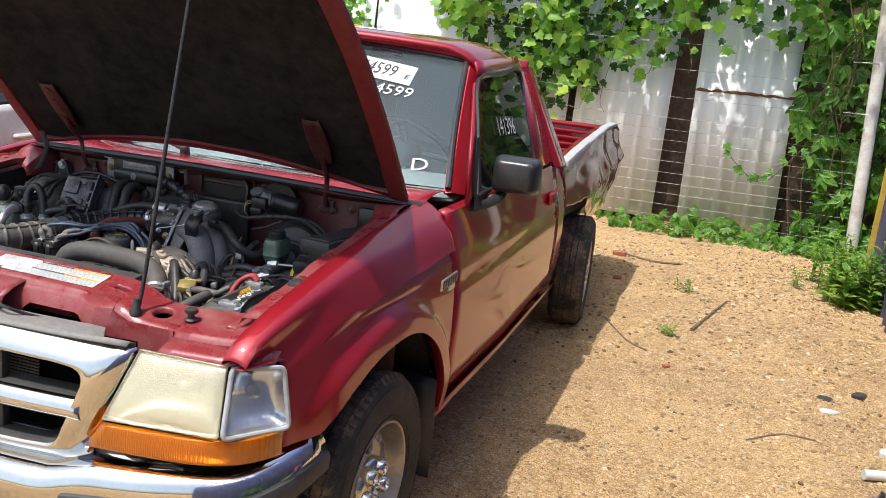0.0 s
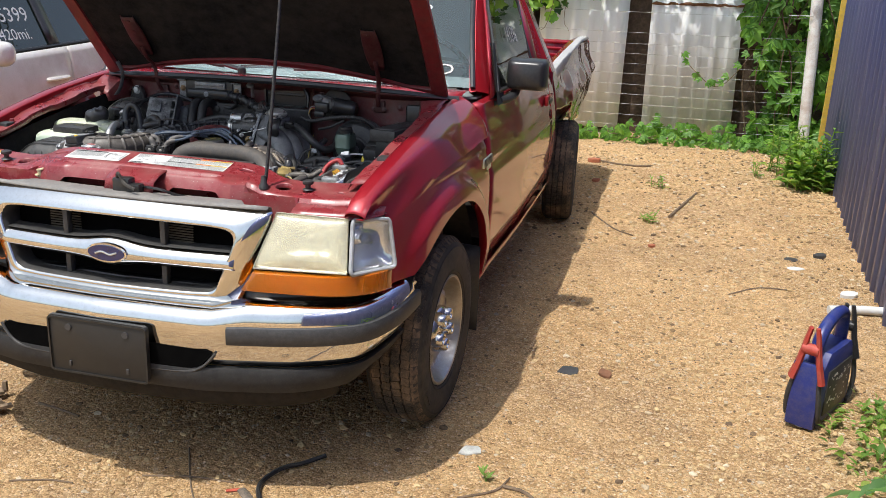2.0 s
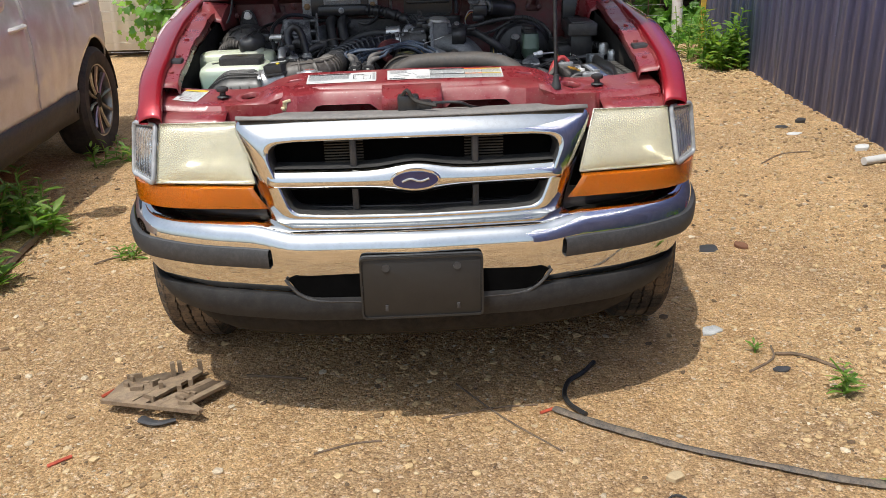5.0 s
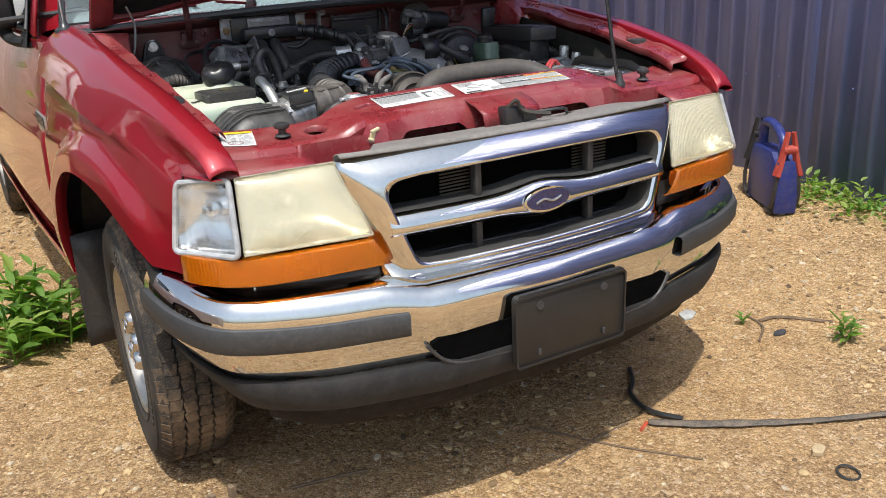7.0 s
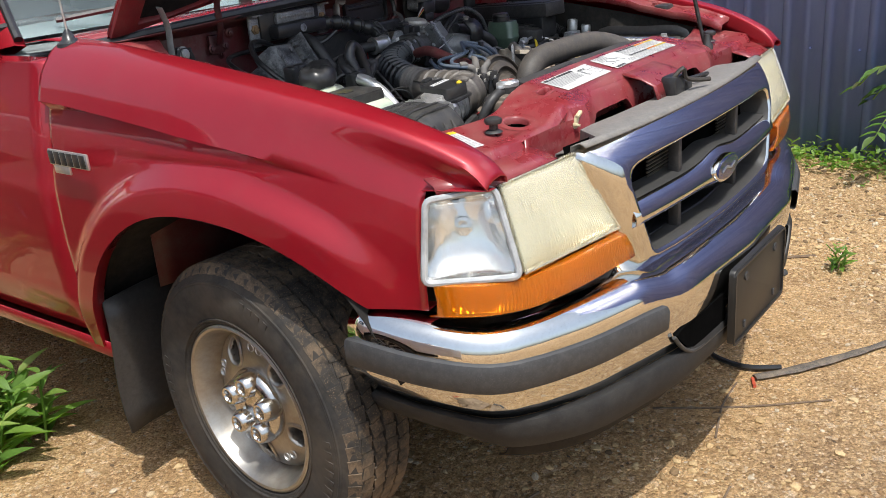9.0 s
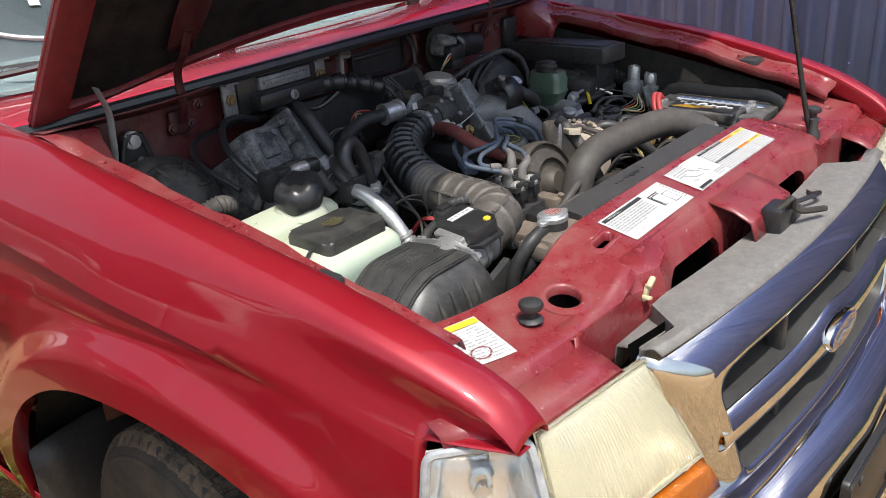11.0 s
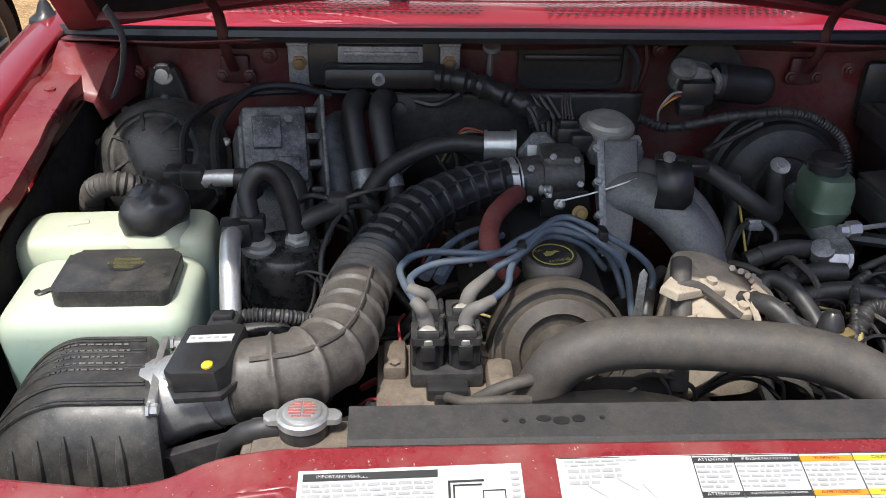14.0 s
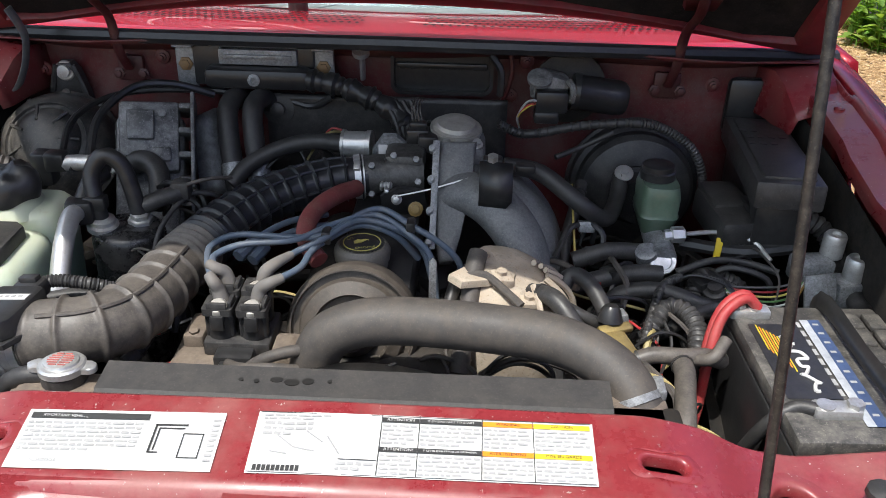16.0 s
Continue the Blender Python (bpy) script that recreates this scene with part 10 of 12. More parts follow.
# small dark clutter low down between the larger parts
for k in range(90):
    x, y = -0.60 + 1.2 * r.random(), 0.42 + 0.58 * r.random()
    z = 0.70 + 0.10 * r.random()
    if -0.66 < x < -0.40 and y < 0.76:
        continue
    bm = bmesh.new()
    if k % 3 == 0:
        box(bm, (x, y, z), (0.03 + 0.05 * r.random(), 0.03 + 0.04 * r.random(), 0.03 + 0.04 * r.random()), 0.006, turned(r.uniform(-20, 20), r.uniform(-20, 20), r.uniform(0, 90)))
        part("bracket", bm, (M_GRIME, M_GRIME_TAN, M_BLACK)[k % 9 // 3], truck)
    else:
        a = r.uniform(0, 6.28)
        d = Vector((math.cos(a), math.sin(a), r.uniform(-0.2, 0.2)))
        p = Vector((x, y, z))
        tube(bm, [p - d * 0.08, p + Vector((0, 0, 0.03)), p + d * 0.08 + Vector((0, 0, r.uniform(-0.04, 0.03)))], r.choice((0.004, 0.006, 0.009, 0.012)), 7, 4)
        part("hose", bm, (M_BLACK, M_GRIME, M_HOSE)[k % 9 // 3], truck)
# fine wiring, plugs and small fittings among the larger parts
M_W = [M_BLACK, M_RUBBER, M_HOSE, M_YEL_WIRE, M_REDCABLE, M_WIRE]
rw_ = random.Random(77)
spots = [(-0.27, 0.60, 0.88), (-0.30, 0.66, 0.90), (-0.29, 0.80, 0.93), (-0.18, 0.64, 0.86), (-0.12, 0.62, 0.87), (-0.22, 0.48, 0.84), (-0.24, 0.43, 0.85), (-0.19, 0.43, 0.85),
         (0.10, 0.53, 0.84), (0.21, 0.52, 0.85), (0.27, 0.60, 0.86), (0.33, 0.62, 0.86), (0.36, 0.60, 0.85), (0.40, 0.62, 0.85), (0.45, 0.70, 0.87), (0.52, 0.72, 0.88), (0.30, 0.80, 0.90),
         (0.34, 0.48, 0.86), (0.37, 0.42, 0.85), (0.45, 0.60, 0.85), (0.28, 0.70, 0.86), (0.33, 0.72, 0.87), (0.05, 0.95, 0.98), (-0.08, 0.98, 0.97), (-0.13, 0.80, 0.89), (-0.16, 0.95, 0.95)]
for x, y, z in spots:
    for n_ in range(3):
        a, L = rw_.uniform(0, 6.28), rw_.uniform(0.03, 0.07)
        d = Vector((math.cos(a), math.sin(a), 0)) * L
        p = Vector((x + rw_.uniform(-0.02, 0.02), y + rw_.uniform(-0.02, 0.02), z + rw_.uniform(-0.015, 0.01)))
        bm = bmesh.new()
        tube(bm, [p - d - Vector((0, 0, 0.03)), p - d * 0.5, p + Vector((0, 0, 0.008)), p + d * 0.6 + Vector((0.01, 0, -0.004)), p + d - Vector((0, 0, 0.035))], rw_.choice((0.0018, 0.0022, 0.003, 0.0045)), 6, 4)
        part("wire", bm, M_W[rw_.choice((0, 0, 0, 1, 1, 2, 2, 3, 4, 5))], truck)
    if rw_.random() < 0.7:
        bm = bmesh.new()
        c = Vector((x, y, z - 0.004))
        box(bm, c, (rw_.uniform(0.014, 0.028), rw_.uniform(0.014, 0.030), rw_.uniform(0.012, 0.018)), 0.002, turned(rw_.uniform(-15, 15), rw_.uniform(-15, 15), rw_.uniform(0, 90)))
        part("plug", bm, rw_.choice((M_BLACK, M_BLACK_DUSTY, M_ALU, M_GRIME_TAN)), truck)
# loose rubber corner seals at the ends of the cowl
for sx in (-1, 1):
    if sx < 0:
        bm = bmesh.new()
        tube(bm, [(sx * 0.614, 1.020, 1.135), (sx * 0.603, 1.024, 1.108), (sx * 0.598, 1.026, 1.085), (sx * 0.603, 1.022, 1.05), (sx * 0.612, 1.012, 1.02), (sx * 0.622, 1.004, 1.002)], 0.012, 10, 6, flat=0.22)
        part("corner_seal", bm, plain("faded_grey_strap", (0.20, 0.21, 0.195), 0.6, 0, 0.15, 90, (0.30, 0.28, 0.25), 0.3), truck, "curled grey rubber corner seal")
    # pressed red gusset between the rail and the cowl
    bm = bmesh.new()
    sheet(bm, [[(sx * 0.700, 0.972, 1.022), (sx * 0.672, 0.968, 1.022), (sx * 0.634, 0.962, 1.012), (sx * 0.626, 0.966, 0.985)],
               [(sx * 0.700, 0.985, 1.036), (sx * 0.670, 0.980, 1.033), (sx * 0.630, 0.975, 1.022), (sx * 0.618, 0.985, 0.985)],
               [(sx * 0.700, 1.020, 1.064), (sx * 0.670, 1.018, 1.062), (sx * 0.622, 1.020, 1.052), (sx * 0.606, 1.030, 0.99)],
               [(sx * 0.704, 1.060, 1.074), (sx * 0.670, 1.055, 1.072), (sx * 0.612, 1.045, 1.066), (sx * 0.596, 1.060, 0.99)],
               [(sx * 0.704, 1.110, 1.068), (sx * 0.670, 1.105, 1.066), (sx * 0.600, 1.090, 1.060), (sx * 0.590, 1.090, 0.99)]])
    part("cowl_gusset", bm, M_RED_DULL, truck, "dusty red pressed gusset beside the cowl", solid=0.002, angle=50)


# ---- plants ----
def leaf_material(name, cols, gloss=0.45):
    m, n, l, b = nodes_of(name)
    g = n.new("ShaderNodeNewGeometry")
    c = ramp(n, l, g.outputs["Random Per Island"], [(i / (len(cols) - 1), col) for i, col in enumerate(cols)])
    l.new(c, b.inputs["Base Color"])
    b.inputs["Roughness"].default_value = gloss
    tr = n.new("ShaderNodeBsdfTranslucent")
    br = n.new("ShaderNodeMix")
    br.data_type = "RGBA"
    br.blend_type = "MULTIPLY"
    br.inputs[0].default_value = 1.0
    l.new(c, br.inputs[6])
    br.inputs[7].default_value = (1.6, 1.9, 0.7, 1)
    l.new(br.outputs[2], tr.inputs["Color"])
    mx = n.new("ShaderNodeMixShader")
    mx.inputs[0].default_value = 0.42
    out = n["Material Output"]
    l.new(b.outputs[0], mx.inputs[1])
    l.new(tr.outputs[0], mx.inputs[2])
    l.new(mx.outputs[0], out.inputs["Surface"])
    return m


M_VINE = leaf_material("vine_leaf", [(0.08, 0.19, 0.025), (0.16, 0.33, 0.045), (0.25, 0.43, 0.06), (0.38, 0.52, 0.08)])
M_CREEPER = leaf_material("creeper_leaf", [(0.06, 0.15, 0.025), (0.13, 0.28, 0.045), (0.22, 0.40, 0.065)])
# the same vine leaf with shade put into its greens
M_PAINTED_SHADE_LEAF = leaf_material("vine_leaf_shade_painted", [(0.015, 0.05, 0.012), (0.04, 0.11, 0.022), (0.08, 0.19, 0.035)])
M_WEED = leaf_material("weed_leaf", [(0.09, 0.18, 0.035), (0.16, 0.28, 0.055), (0.27, 0.34, 0.085)])
M_SUMAC = leaf_material("pinnate_leaf", [(0.06, 0.14, 0.04), (0.12, 0.23, 0.06), (0.10, 0.09, 0.05)])
M_STEM = plain("woody_stem", (0.12, 0.08, 0.045), 0.8, 0, 0.3, 30)


def lobed_leaf():
    """A folded, lobed leaf, one unit long, its stalk at the origin."""
    ring = [(0.0, 0.0), (0.30, -0.05), (0.50, 0.20), (0.36, 0.34), (0.46, 0.62), (0.20, 0.66), (0.0, 1.0), (-0.20, 0.66), (-0.46, 0.62), (-0.36, 0.34), (-0.50, 0.20), (-0.30, -0.05)]
    v = [(x, y, 0.22 * abs(x) - 0.18 * y * y) for x, y in ring] + [(0.0, 0.36, -0.02)]
    k = len(ring)
    return np.array(v), [(i, (i + 1) % k, k) for i in range(k)]


def lance_leaf(w=0.16):
    ring = [(0, 0), (w * 0.8, 0.25), (w, 0.5), (w * 0.5, 0.8), (0, 1.0), (-w * 0.5, 0.8), (-w, 0.5), (-w * 0.8, 0.25)]
    v = [(x, y, 0.35 * abs(x) - 0.25 * y * y) for x, y in ring] + [(0, 0.5, -0.07)]
    k = len(ring)
    return np.array(v), [(i, (i + 1) % k, k) for i in range(k)]


def five_leaf():
    """Five pointed leaflets spread from one stalk."""
    v, f = lance_leaf(0.24)
    vs, fs = [], []
    for i, a in enumerate((-75, -38, 0, 38, 75)):
        s = (0.62, 0.85, 1.0, 0.85, 0.62)[i]
        ca, sa = math.cos(radians(a)), math.sin(radians(a))
        p = v * s
        q = np.stack([p[:, 0] * ca + p[:, 1] * sa, -p[:, 0] * sa + p[:, 1] * ca, p[:, 2]], 1)
        fs += [tuple(k + len(vs) * len(v) for k in t) for t in f]
        vs.append(q)
    return np.concatenate(vs), fs


def scatter(template, places, seed):
    """Joins copies of a leaf: places are (point, direction of the tip, upper side, size)."""
    v, f = template
    allv, allf = [], []
    for i, (p, tip, up, s) in enumerate(places):
        y = np.array(tip, float)
        y /= np.linalg.norm(y) + 1e-9
        x = np.cross(y, np.array(up, float))
        x /= np.linalg.norm(x) + 1e-9
        z = np.cross(x, y)
        allv.append(np.array(p) + s * (v[:, :1] * x + v[:, 1:2] * y + v[:, 2:] * z))
        o = i * len(v)
        allf += [tuple(k + o for k in t) for t in f]
    me = bpy.data.meshes.new("leaves")
    me.from_pydata(np.concatenate(allv).tolist(), [], allf)
    me.shade_smooth()
    return me


def leaves_part(name, template, places, mat, parent, seed=0, label=""):
    me = scatter(template, places, seed)
    me.materials.append(mat)
    ob = new(name, me)
    ob.parent = parent
    ob.matrix_parent_inverse = Matrix.Translation(-base_of(parent))
    tagged(ob, label, kind="stuff")
    return ob


def vine_places(n, seed, pick, size, spread=0.7):
    r = random.Random(seed)
    out = []
    while len(out) < n:
        p = pick(r)
        if p is None:
            continue
        up = Vector((r.uniform(-spread, spread), -1.0, r.uniform(0.1, 1.2)))
        tip = Vector((r.uniform(-0.9, 0.9), r.uniform(-0.4, 0.2), r.uniform(-1.2, 0.15)))
        out.append((p, tip, up, size * r.uniform(0.55, 1.25)))
    return out


def low_edge(x):
    base = lerp_table([(-1.7, 2.3), (-1.3, 1.75), (-0.6, 1.10), (-0.1, 1.00), (0.25, 1.15), (0.6, 1.28), (0.85, 1.52), (1.1, 1.46), (1.35, 1.68), (1.7, 1.88), (2.15, 1.85), (2.35, 1.45), (3.3, 1.4)], x)
    return base + 0.14 * noise.noise(Vector((x * 5.0, 0, 0))) + 0.06 * noise.noise(Vector((x * 17, 3, 0)))


def thick_at(x, z):
    """How closely the vine is leaved: thin trailing sprigs low down, dense above, with dark gaps."""
    k = lerp_table([(-1.7, 1.0), (-0.1, 0.9), (0.3, 0.42), (1.2, 0.40), (2.1, 0.45), (2.4, 0.9), (3.4, 1.0)], x)
    return min(1.0, 0.22 + (z - low_edge(x)) / 0.75) * k


def pick_top(r):
    x, z = r.uniform(-1.65, 3.35), r.uniform(0.95, 3.0)
    if z < low_edge(x) or r.random() > thick_at(x, z):
        return None
    if noise.noise(Vector((x * 2.6, z * 2.6, 9))) < -0.12 and r.random() < 0.88:
        return None
    return (x, r.uniform(7.22, 7.45), z)


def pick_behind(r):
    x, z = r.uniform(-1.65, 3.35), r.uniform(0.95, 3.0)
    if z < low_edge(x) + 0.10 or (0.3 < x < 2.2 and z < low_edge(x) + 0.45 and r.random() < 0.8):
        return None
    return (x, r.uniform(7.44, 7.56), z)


# unseen overhang, added so that its leaves throw dappled shade on the sheets
def pick_dapple(r):
    x, y = r.uniform(-1.4, 3.2), r.uniform(6.62, 7.40)
    if noise.noise(Vector((x * 2.8, y * 3.4, 21))) < -0.20 and r.random() < 0.9:
        return None
    return (x, y, 2.62 + 0.35 * (y - 6.6) + 0.14 * noise.noise(Vector((x * 3, y * 3, 1))))


vine = thing("wild_grape_vine", (0.8, 7.3, 0), "bright green wild grape vine hanging over the fence", "vine")
# front leaves take the sunlit greens, inner ones the greens painted darker for shade
leaves_part("leaves", lobed_leaf(), vine_places(1250, 3, pick_top, 0.125), M_VINE, vine, 0, "sunlit yellow-green lobed leaves")
leaves_part("leaves", lobed_leaf(), vine_places(1700, 31, pick_behind, 0.100), M_PAINTED_SHADE_LEAF, vine, 0, "inner vine leaves in greens darkened for shade")
leaves_part("leaves", lobed_leaf(), vine_places(760, 32, pick_dapple, 0.125), M_VINE, vine, 0, "overhanging leaves added out of view to dapple the sheets")
r = random.Random(12)
for k in range(7):
    bm = bmesh.new()
    x = -1.2 + 4.3 * r.random()
    z0 = low_edge(x)
    pts = [(x + r.uniform(-0.4, 0.4), 7.35, 2.9), (x + r.uniform(-0.2, 0.2), 7.25, 2.2), (x, 7.15, z0 + 0.05), (x + r.uniform(-0.15, 0.15), 7.12, z0 - 0.25 * r.random())]
    tube(bm, pts, 0.0028, 5, 5)
    part("stem", bm, M_STEM, vine)


def pick_right(r):
    x, z = r.uniform(2.15, 3.35), r.uniform(0.0, 2.2)
    edge = 2.28 + 0.20 * noise.noise(Vector((z * 3.0, 7, 0))) + 0.14 * math.sin(z * 3.1) - 0.10 * max(0, 0.5 - z)
    if x < edge or (noise.noise(Vector((x * 3, z * 3, 4))) < -0.22 and r.random() < 0.8):
        return None
    return (x, r.uniform(7.2, 7.45), z)


creeper = thing("creeper_vine", (2.7, 7.2, 0), "dark green five-leaved creeper climbing the fence corner", "vine")
leaves_part("leaves", five_leaf(), vine_places(430, 5, pick_right, 0.165), M_CREEPER, creeper)
for k in range(8):
    bm = bmesh.new()
    x = 2.35 + 0.12 * k
    tube(bm, [(x, 7.3, 0), (x + r.uniform(-0.2, 0.2), 7.25, 0.8), (x + r.uniform(-0.3, 0.2), 7.2, 1.7), (x + r.uniform(-0.2, 0.2), 7.2, 2.3)], 0.007, 5, 5)
    part("stem", bm, M_STEM, creeper)
bm = bmesh.new()
tube(bm, [(2.28, 7.15, 0.95), (2.0, 7.08, 0.62), (1.75, 7.05, 0.75), (1.6, 7.08, 0.92)], 0.004, 5, 5)
part("stem", bm, M_STEM, creeper)
leaves_part("leaves", five_leaf(), [((1.6 + 0.065 * i + 0.04 * r.random(), 7.05, 0.92 - 0.30 * math.sin(math.pi * min(1, i / 9)) + 0.06 * r.random()), (r.uniform(-1, 1), -0.2, r.uniform(-1, 0.3)), (r.uniform(-0.3, 0.3), -1, 0.5), 0.075) for i in range(11)], M_CREEPER, creeper)
ivy = thing("ground_ivy", (1.6, 7.15, 0), "low green ivy along the foot of the fence", "ivy")
leaves_part("leaves", five_leaf(), vine_places(430, 6, lambda r: (0.4 + 2.8 * r.random() ** 0.6, r.uniform(6.95, 7.45), abs(r.gauss(0, 0.08)) + 0.02), 0.085), M_CREEPER, ivy)
for k in range(14):
    bm = bmesh.new()
    x = 0.5 + 0.19 * k + 0.08 * r.random()
    y = 7.0 + 0.3 * r.random()
    tube(bm, [(x, y, 0.0), (x + 0.08, y - 0.05, 0.06), (x + 0.2, y - 0.02, 0.05), (x + 0.32, y - 0.08, 0.10)], 0.0035, 5, 4)
    part("stem", bm, M_STEM, ivy)
ivy2 = thing("ivy_clump", (-2.5, 7.3, 0), "green ivy clump hanging on white roofing sheets", "ivy")
leaves_part("leaves", lobed_leaf(), vine_places(700, 7, lambda r: (-2.52 + r.gauss(0, 0.19), r.uniform(7.25, 7.5), r.uniform(0.15, 2.6)), 0.085), M_CREEPER, ivy2)


def bush(name, base, n, spread, height, size, mat, seed, label, category="weeds", template=None, stems=9):
    """Upright weeds: thin stems with narrow leaves all the way up."""
    r = random.Random(seed)
    t = thing(name, base, label, category, "weeds in the yard")
    places = []
    bx, by, bz = base
    for k in range(stems):
        a, d = r.uniform(0, 6.28), spread * math.sqrt(r.random())
        x0, y0 = bx + d * math.cos(a), by + d * math.sin(a)
        h = height * r.uniform(0.45, 1.0)
        lean = Vector((r.uniform(-0.3, 0.3), r.uniform(-0.3, 0.3), 1)).normalized()
        foot = Vector((x0, y0, ground_height(x0, y0)))
        bm = bmesh.new()
        tube(bm, [foot, foot + lean * h * 0.5, foot + lean * h + Vector((r.uniform(-0.03, 0.03), r.uniform(-0.03, 0.03), 0))], 0.0025 if height < 0.3 else 0.004, 4, 3)
        part("stem", bm, M_WEED, t)
        m = max(3, n // stems)
        for i in range(m):
            f = (i + 0.6) / m
            p = foot + lean * h * f
            b = 2.4 * i + r.random()
            tip = Vector((math.cos(b), math.sin(b), r.uniform(0.1, 0.9)))
            places.append((p, tip, (r.uniform(-0.4, 0.4), r.uniform(-0.4, 0.4), 1), size * r.uniform(0.6, 1.2) * (1.1 - 0.4 * f)))
    leaves_part("leaves", template or lance_leaf(0.14), places, mat, t)
    return t


bush("tall_weeds", (2.64, 5.10, 0), 380, 0.17, 0.50, 0.11, M_WEED, 21, "tall bushy green weeds beside the blue shed", stems=22, template=lance_leaf(0.22))
bush("tall_weeds", (2.58, 5.6, 0), 260, 0.22, 0.46, 0.11, M_WEED, 22, "tall bushy green weeds beside the blue shed", stems=22)
bush("weed_sprig", (1.505, 4.95, 0), 26, 0.05, 0.12, 0.06, M_WEED, 23, "small green weed in the gravel", stems=4)
bush("weed_sprig", (1.476, 3.83, 0), 26, 0.05, 0.10, 0.055, M_WEED, 24, "small green weed in the gravel", stems=4)
bush("weed_sprig", (2.30, 5.40, 0), 30, 0.05, 0.18, 0.06, M_WEED, 25, "yellowish weed sprig in the gravel", stems=4)
bush("weed_sprig", (1.215, 0.055, 0), 34, 0.03, 0.15, 0.055, M_WEED, 26, "small upright green weed in the dirt", stems=3)
bush("weed_sprig", (1.07, 0.33, 0), 9, 0.015, 0.05, 0.04, M_WEED, 27, "tiny green seedling in the dirt", stems=2)
bush("weed_sprig", (1.16, -0.42, 0), 20, 0.03, 0.12, 0.06, M_WEED, 28, "small green weed in the dirt", stems=3)
bush("weed_clump", (-1.82, 1.78, 0), 150, 0.16, 0.30, 0.13, M_WEED, 29, "narrow-leaved green weed clump", stems=14)
bush("weed_clump", (-2.0, 2.05, 0), 120, 0.16, 0.28, 0.12, M_WEED, 30, "narrow-leaved green weed clump", stems=12)
bush("weed_clump", (-1.75, 1.15, 0), 70, 0.08, 0.22, 0.11, M_WEED, 34, "narrow-leaved green weed clump", stems=8)
bush("weed_clump", (-0.97, 1.62, 0), 170, 0.12, 0.30, 0.15, M_WEED, 31, "narrow-leaved green weeds by the truck's sill", stems=14)
bush("weed_sprig", (-1.22, 1.42, 0), 30, 0.05, 0.08, 0.06, M_WEED, 32, "small green weed in the dirt", stems=5)
bush("weed_clump", (-1.75, 3.0, 0), 60, 0.14, 0.16, 0.10, M_WEED, 33, "low green weeds under the white car", stems=8)
# low cover along the blue wall
cover = thing("ground_cover", (2.42, 0.2, 0), "low green ground cover along the blue wall", "ground cover")
r = random.Random(40)
pl = []
while len(pl) < 2200:
    y = r.uniform(-2.2, 1.15)
    x = 2.375 - abs(r.gauss(0, 0.14)) + 0.083 * y
    edge = 0.20 + 0.10 * noise.noise(Vector((y * 3, 1, 0)))
    if 2.375 + 0.083 * y - x > edge + 0.10:
        continue
    z = ground_height(x, y) + abs(r.gauss(0, 0.035)) * (1 + 0.5 * noise.noise(Vector((y * 4, 0, 2))))
    pl.append(((x, y, z), (r.uniform(-1, 1), r.uniform(-1, 1), r.uniform(0, 0.8)), (r.uniform(-0.5, 0.5), r.uniform(-0.5, 0.5), 1), r.uniform(0.02, 0.055)))
leaves_part("leaves", lance_leaf(0.22), pl, M_WEED, cover)


def compound(base, n_leaf, seed, height, label):
    """A young tree-of-heaven: arching leaves with paired leaflets."""
    r = random.Random(seed)
    t = thing("sumac_sapling", base, label, "sapling", "saplings by the blue wall")
    b = Vector(base)
    bm = bmesh.new()
    tube(bm, [b, b + Vector((0.02, 0.02, height * 0.5)), b + Vector((0.0, 0.03, height * 0.8))], 0.008, 6, 4)
    part("stem", bm, M_STEM, t)
    places = []
    for k in range(n_leaf):
        a = 2.4 * k + r.uniform(-0.3, 0.3)
        h = height * (0.30 + 0.5 * k / n_leaf)
        o = b + Vector((0, 0, h))
        out = Vector((math.cos(a), math.sin(a), 0))
        L = 0.25 * r.uniform(0.7, 1.1)
        pts = [o, o + out * L * 0.4 + Vector((0, 0, 0.12)), o + out * L * 0.8 + Vector((0, 0, 0.12)), o + out * L * 1.1 + Vector((0, 0, 0.04))]
        bm = bmesh.new()
        tube(bm, pts, 0.0028, 4, 5)
        part("leaf_stalk", bm, M_WEED, t)
        line = curve_points(pts, 6)
        side = out.cross(Vector((0, 0, 1)))
        for i in range(5, len(line), 2):
            for s in (-1, 1):
                places.append((line[i], side * s + out * 0.5 + Vector((0, 0, -0.15)), (0, 0, 1), 0.075 * r.uniform(0.75, 1.1)))
        places.append((line[-1], out + Vector((0, 0, -0.3)), (0, 0, 1), 0.09))
    leaves_part("foliage", lance_leaf(0.21), places, M_SUMAC, t)


compound((2.32, 0.02, 0.05), 8, 51, 0.48, "young sapling with paired pointed leaflets")
compound((2.30, -0.26, 0.05), 8, 52, 0.50, "young sapling with paired pointed leaflets")

# ---- white crossover parked beside the truck ----
M_PEARL = plain("dusty_pearl_white_paint", (0.72, 0.695, 0.66), 0.3, 0.0, 0.04, 8, (0.42, 0.34, 0.26), 0.4, 0.0, 2.6, coat=0.8)
M_CLAD = plain("dark_cladding", (0.05, 0.052, 0.055), 0.6, 0, 0.2, 30, (0.16, 0.14, 0.11), 0.5)
M_CARGLASS = plain("dark_car_glass", (0.012, 0.018, 0.016), 0.05, 0.0, 0.3, 3, coat=1.0)
suv = thing("crossover_car", (-2.8, 2.0, 0), "dented pearl white crossover car with chalk marks", "car")
SX, SHALF, SUV_AX, SUV_AZ = -2.80, 0.895, 3.42, 0.30


